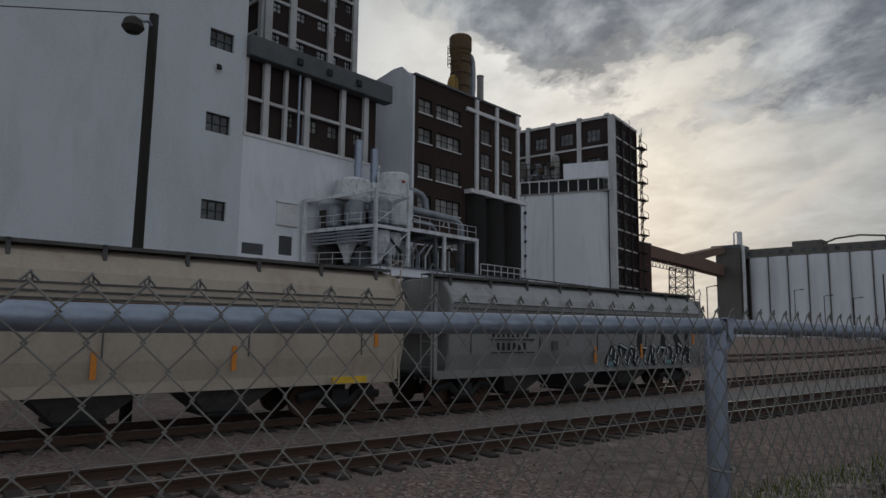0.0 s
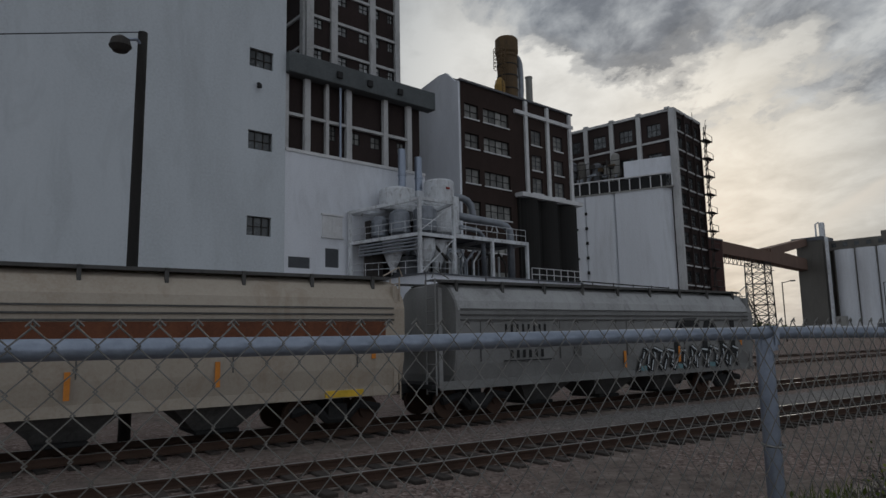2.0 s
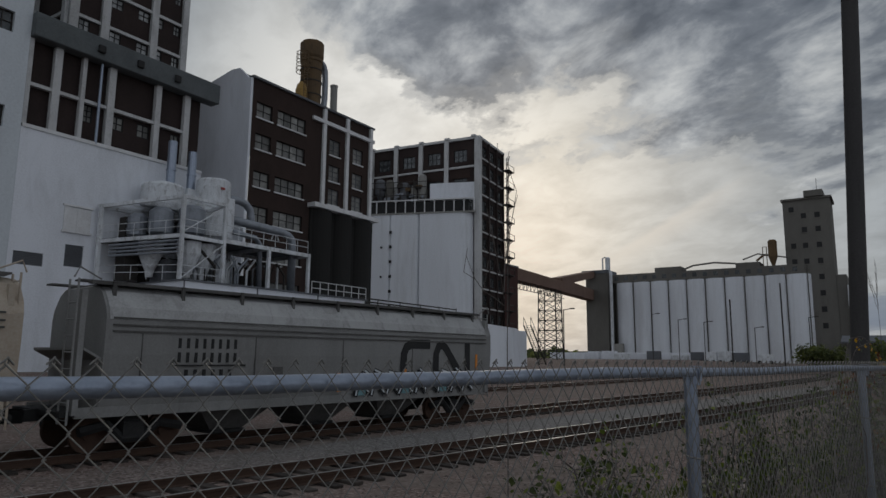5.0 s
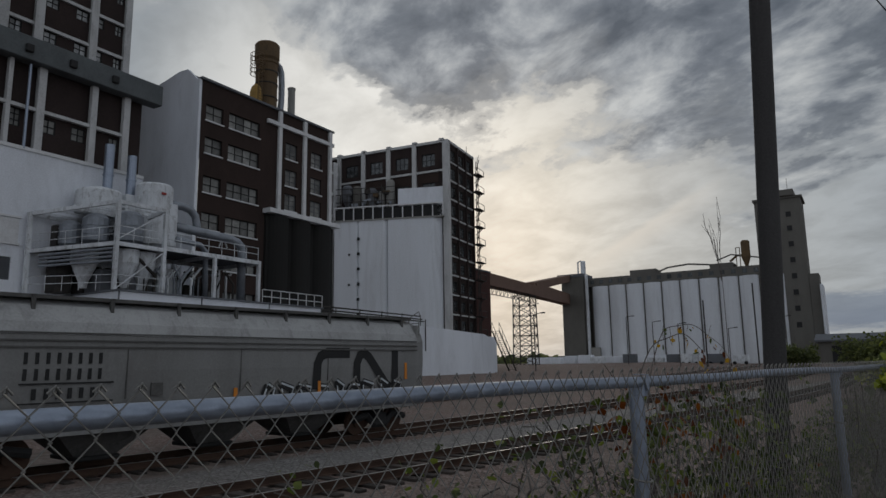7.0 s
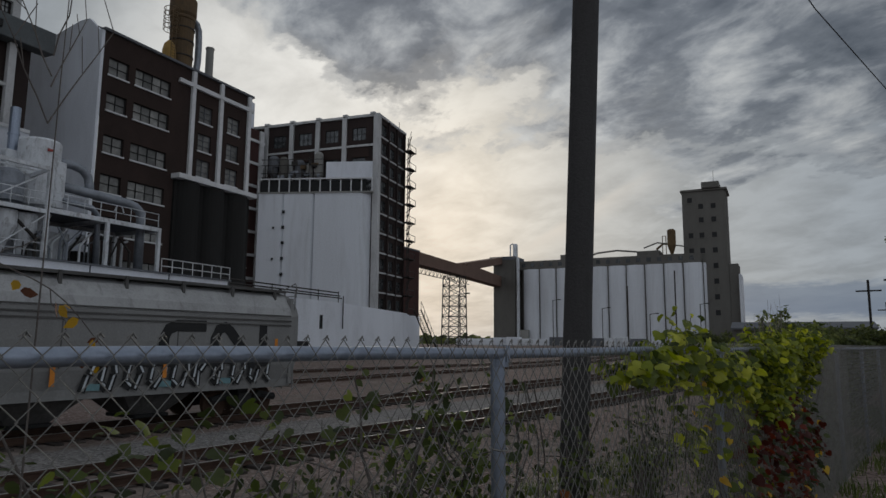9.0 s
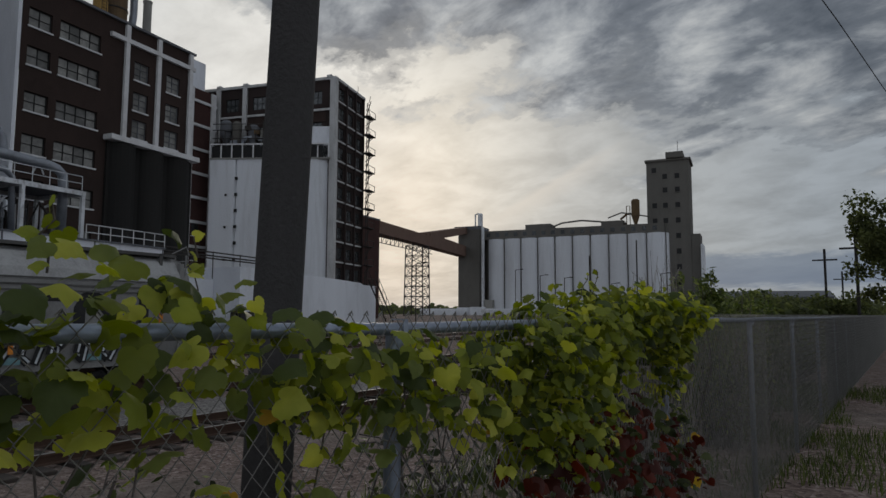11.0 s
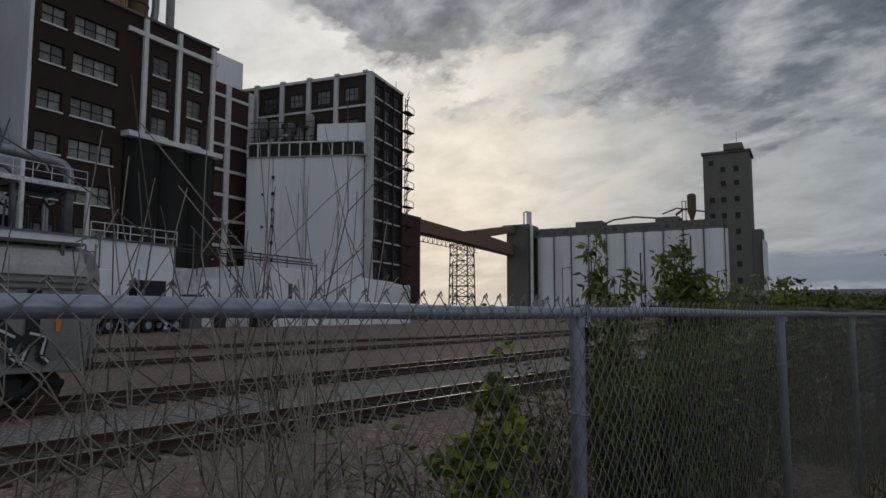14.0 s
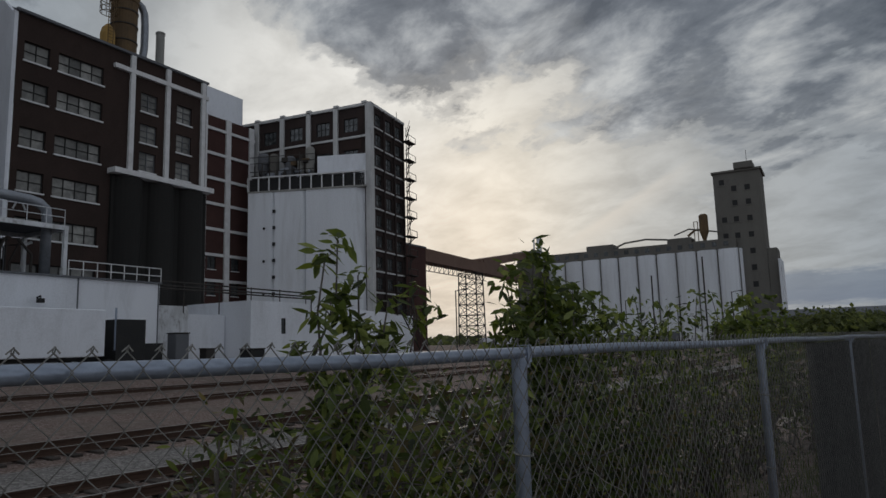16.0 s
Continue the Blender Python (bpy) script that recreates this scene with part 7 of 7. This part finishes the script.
def arch_stem(x0, x1, y, top, seed):
    rng = random.Random(seed)
    s = thing("arching_cane", (x0, y, 0), "arching bramble cane with a few orange leaves", "bramble", turn=Matrix())
    pts = []
    for i in range(25):
        k = i / 24
        pts.append((x0 + (x1 - x0) * k + 0.012 * math.sin(9 * k + seed), y + 0.05 * math.sin(4 * k + seed), 1.05 + (top - 1.05) * math.sin(math.pi * (0.16 + 0.60 * k ** 0.8)) + 0.006 * math.sin(23 * k + seed)))
    bm = B()
    tube(bm, pts, 0.002, 5, radii=[0.0026 - 0.00007 * i for i in range(25)])
    for i in (9, 13, 17, 20):
        tube(bm, wander(rng, pts[i], Vector(pts[i]) + Vector((rng.uniform(0.03, 0.12), 0.02, rng.uniform(-0.1, 0.06))), 3, 0.006), 0.001, 4)
    part("cane", bm, "bark", s)
    for i in (8, 11, 14, 17, 19, 21, 23, 24):
        for k in range(rng.randint(2, 5)):
            p = pts[i]
            o = new("leaf", leaf_mesh("oval", rng.choice(("autumn_leaf", "yellow_leaf", "autumn_leaf", "yellow_leaf", "shrub_leaf"))))
            o.parent = s
            o.matrix_world = leaf_pose(rng, (p[0] + rng.gauss(0, 0.012), p[1] + rng.gauss(0, 0.01), p[2] - 0.01 + rng.gauss(0, 0.012)), 0.026, (0, -1, 0.3))


arch_stem(10.25, 11.0, 0.2, 1.72, 7)
arch_stem(9.95, 10.5, 0.1, 1.66, 8)


# grass along the fence
def grass_patch(name, label, x0, x1, y0, y1, n, h, seed):
    rng = random.Random(seed)
    bm = B()
    for k in range(n):
        x, y = rng.uniform(x0, x1), rng.uniform(y0, y1)
        if noise.noise((x * 0.9, y * 0.9, 5)) < -0.12:
            continue
        z = ground_z(x, y)
        a = rng.uniform(0, 6.28)
        hh = h * rng.uniform(0.4, 1.2)
        w = 0.006
        dx, dy = math.cos(a) * w, math.sin(a) * w
        lx, ly = rng.gauss(0, hh * 0.4), rng.gauss(0, hh * 0.4)
        v = [bm.verts.new(p) for p in ((x - dx, y - dy, z - 0.01), (x + dx, y + dy, z - 0.01), (x + lx * 0.4 + dx * 0.7, y + ly * 0.4 + dy * 0.7, z + hh * 0.6), (x + lx * 0.4 - dx * 0.7, y + ly * 0.4 - dy * 0.7, z + hh * 0.6), (x + lx, y + ly, z + hh))]
        bm.faces.new(v[:4])
        bm.faces.new((v[3], v[2], v[4]))
    whole(name, bm, "grass", label, "grass", kind="stuff")


grass_patch("grass", "rough green grass at the foot of the fence", -2, 30, -0.85, 0.9, 16000, 0.16, 3)
grass_patch("grass", "sparse weeds and grass between fence and track", 2.2, 30, 0.8, 4.5, 9000, 0.22, 4)


# dark screen on the far part of the fence
def build_screen():
    scr = thing("fence_screen", (40, 0.015, 0), "dark grey privacy screen laced to the fence", "screen", turn=Matrix())
    for i in range(14):
        bm = B()
        x = 25.4 + i * 2.44
        n = 10
        cols = [[bm.verts.new((x + 2.40 * k / n, 0.014 + 0.012 * math.sin(k * 2.1 + i), z)) for k in range(n + 1)] for z in (0.03, 0.75, 1.47)]
        for a, b in zip(cols, cols[1:]):
            for k in range(n):
                bm.faces.new((a[k], a[k + 1], b[k + 1], b[k]))
        bmesh.ops.solidify(bm, geom=list(bm.faces), thickness=0.003)
        part("screen_panel", bm, "screen", scr)


M["screen"] = material("screen", (0.020, 0.022, 0.026), 0.9, scale=1.2, fine=60, grime=0.3)
build_screen()


# ---- far things ----
def tree(name, label, at, h, crown, leaves, size, seed, mat="tree_leaf"):
    rng = random.Random(seed)
    x, y = at
    z0 = ground_z(x, y)
    t = thing(name, (x, y, z0), label, "tree", turn=Matrix())
    bm = B()
    tube(bm, wander(rng, (x, y, z0 - 0.1), (x + 0.2, y, z0 + h * 0.75), 6, 0.1), 0.2, 8, radii=[0.03 * h * (1 - 0.13 * i) for i in range(7)])
    part("trunk", bm, "bark", t)
    sites = []
    lm = B()
    for k in range(40):
        zz = z0 + h * rng.uniform(0.3, 0.75)
        a = rng.uniform(0, 6.28)
        r = crown * rng.uniform(0.35, 1.0)
        e = Vector((x + r * math.cos(a), y + r * math.sin(a), min(zz + h * rng.uniform(0.0, 0.3), z0 + h)))
        tube(lm, wander(rng, (x, y, zz), e, 4, 0.12), 0.04, 5, radii=[0.012 * h * 0.6, 0.04, 0.03, 0.02, 0.01])
        sites.append((e, crown * rng.uniform(0.13, 0.24)))
    part("limb", lm, "bark", t)
    fm = B()
    for k in range(leaves):
        c, r = rng.choice(sites)
        p = c + Vector((rng.uniform(-1, 1), rng.uniform(-1, 1), rng.uniform(-1, 1) * 0.7)).normalized() * (r * 2.0 * rng.random() ** 0.5)
        if p.z < z0 + 0.3:
            continue
        add_leaf(fm, leaf_pose(rng, p, size, (0, -0.3, 0.8), spread=0.9), "oval")
    tagged(part("crown", fm, mat, t), kind="stuff")
    return t


tree("tree", "broad dark tree beyond the end of the fence", (70, -0.4), 10.2, 2.7, 9000, 0.30, 1)
tree("tree", "broad dark tree beyond the end of the fence", (76, -2.6), 9.0, 3.2, 5000, 0.34, 2)
for i, (x, y, h, c) in enumerate(((60, 5.0, 2.7, 1.8), (78, 9, 3.6, 2.6), (90, 12, 4, 3.4), (110, 14, 4.2, 4.0), (66, 7.5, 2.4, 2.0), (130, 22, 4.5, 4.5), (100, 6, 4.6, 3.4), (150, 20, 5, 5.5), (118, 30, 4, 3))):
    tree("tree", "low dark green tree in the distance", (x, y), h, c, 2600, 0.3 + x * 0.0015, 10 + i)


def far_woods():
    """The wooded skyline all round the view."""
    rng = random.Random(77)
    bm = B()
    for k in range(5200):
        a = radians(rng.uniform(-12, 75))
        d = rng.uniform(430, 620)
        x, y = d * math.cos(a), d * math.sin(a)
        top = 9 + 7 * noise.noise((a * 9, 1.3, 0)) + 5 * noise.noise((a * 31, 4, 0))
        z = rng.uniform(0.5, max(top, 3))
        add_leaf(bm, leaf_pose(rng, (x, y, z), 5.2, (-0.6, -0.5, 0.6), spread=0.6), "oval")
    whole("far_woods", bm, "tree_leaf", "dark wooded skyline far beyond the yard", "woods", kind="stuff")
    hb = B()
    prof = []
    for i in range(60):
        a = radians(-20 + 105 * i / 59)
        prof.append((1500 * math.cos(a), 1500 * math.sin(a), 14 + 16 * abs(noise.noise((a * 3.0, 9, 0))) + 4 * noise.noise((a * 11, 2, 0))))
    for p, q in zip(prof, prof[1:]):
        hb.faces.new([hb.verts.new(c) for c in ((p[0], p[1], -4), (q[0], q[1], -4), q, p)])
    bmesh.ops.remove_doubles(hb, verts=list(hb.verts), dist=0.01)
    whole("backdrop", hb, "hill", "blue-green hills on the skyline", "backdrop", kind="structure")


M["hill"] = material("hill", (0.06, 0.075, 0.07), 1.0, scale=0.01, fine=0.1)
far_woods()


def far_sheds():
    s = thing("far_shed", (194, -3, 0.8), "long low brown shed beyond the elevator", "shed")
    part("wall", bbox((190, -22, 0.4), (205, 7, 5.4)), "concrete_dark", s)
    rb = B()
    pts = [(189, 5.4), (189, 5.8), (197, 7.4), (206, 5.8), (206, 5.4)]
    a = [rb.verts.new((u, -23, z)) for u, z in pts]
    c = [rb.verts.new((u, 7.6, z)) for u, z in pts]
    rb.faces.new(a)
    rb.faces.new(c[::-1])
    for i in range(5):
        rb.faces.new((a[i], c[i], c[(i + 1) % 5], a[(i + 1) % 5]))
    part("roof", rb, "roof_grey", s)
    for i in range(5):
        part("door", bbox((189.9, -20 + i * 5.2, 0.5), (189.99, -16.6 + i * 5.2, 4.4)), "black", s)
    w = thing("yard_wall", (195, 58, 0.8), "long low white barrier before the silos", "wall")
    part("wall", bbox((195, 36, 0.4), (195.6, 84, 3.1), 0.05), "white_wall", w)
    rng = random.Random(12)
    for i in range(13):
        v = 22 + i * 4.3 + rng.uniform(-1, 1)
        u = 185 + rng.uniform(-3, 5)
        ln = rng.uniform(2.2, 4.6)
        mat = rng.choice(("white_wall", "white_steel", "white_wall", "roof_grey", "white_steel"))
        b = thing("container", (u, v, 1.0), {"white_wall": "white site container", "white_steel": "scuffed white trailer body", "roof_grey": "grey skip", "black": "dark machine housing", "rust": "rusty steel bin"}[mat] + " parked before the silos", "container", "yard containers")
        part("body", bbox((u, v, 0.9), (u + 2.4, v + ln, 0.9 + rng.uniform(1.3, 2.6)), 0.08), mat, b)
        for dv in (0.5, ln - 0.7):
            wb = B()
            tube(wb, [(u - 0.05, v + dv, 0.85), (u + 0.3, v + dv, 0.85)], 0.42, 12)
            part("wheel", wb, "tyre", b)
    for i, (u, v, z) in enumerate(((150, 15, 16.2), (150, 24.3, 13.4), (150, 20.0, 7.7), (150, 40, 10.9), (150, 34.6, 9.6), (150, 29.5, 9.0), (150, 10.5, 9.5), (97, 37.5, 8.5))):
        p = thing("yard_lamp_post", (u, v, 0.6), "slim dark lamp post in the far yard", "lamp post", "lamp posts in the yard")
        bm = B()
        tube(bm, [(u, v, 0.3), (u, v, z)], 0.14 if z > 12 else 0.08, 8)
        part("shaft", bm, "steel_dark", p)
        if z < 12:
            bm = B()
            tube(bm, [(u, v, z - 0.1), (u, v - 1.2, z + 0.1)], 0.06, 5)
            box(bm, (u - 0.1, v - 1.7, z), (u + 0.15, v - 1.1, z + 0.18))
            part("lamp_arm", bm, "steel_dark", p)
    for i, (x, y, h) in enumerate(((118, 8.5, 10.5), (95, 3.5, 10), (165, 10, 10))):
        p = thing("power_pole", (x, y, ground_z(x, y)), "dark wooden power pole with a cross arm", "power pole", turn=Matrix())
        bm = B()
        tube(bm, [(x, y, 0), (x, y, h)], 0.16, 8)
        part("shaft", bm, "pole_wood", p)
        part("cross_arm", bbox((x - 0.08, y - 1.5, h - 1.6), (x + 0.08, y + 1.5, h - 1.4)), "pole_wood", p)


far_sheds()
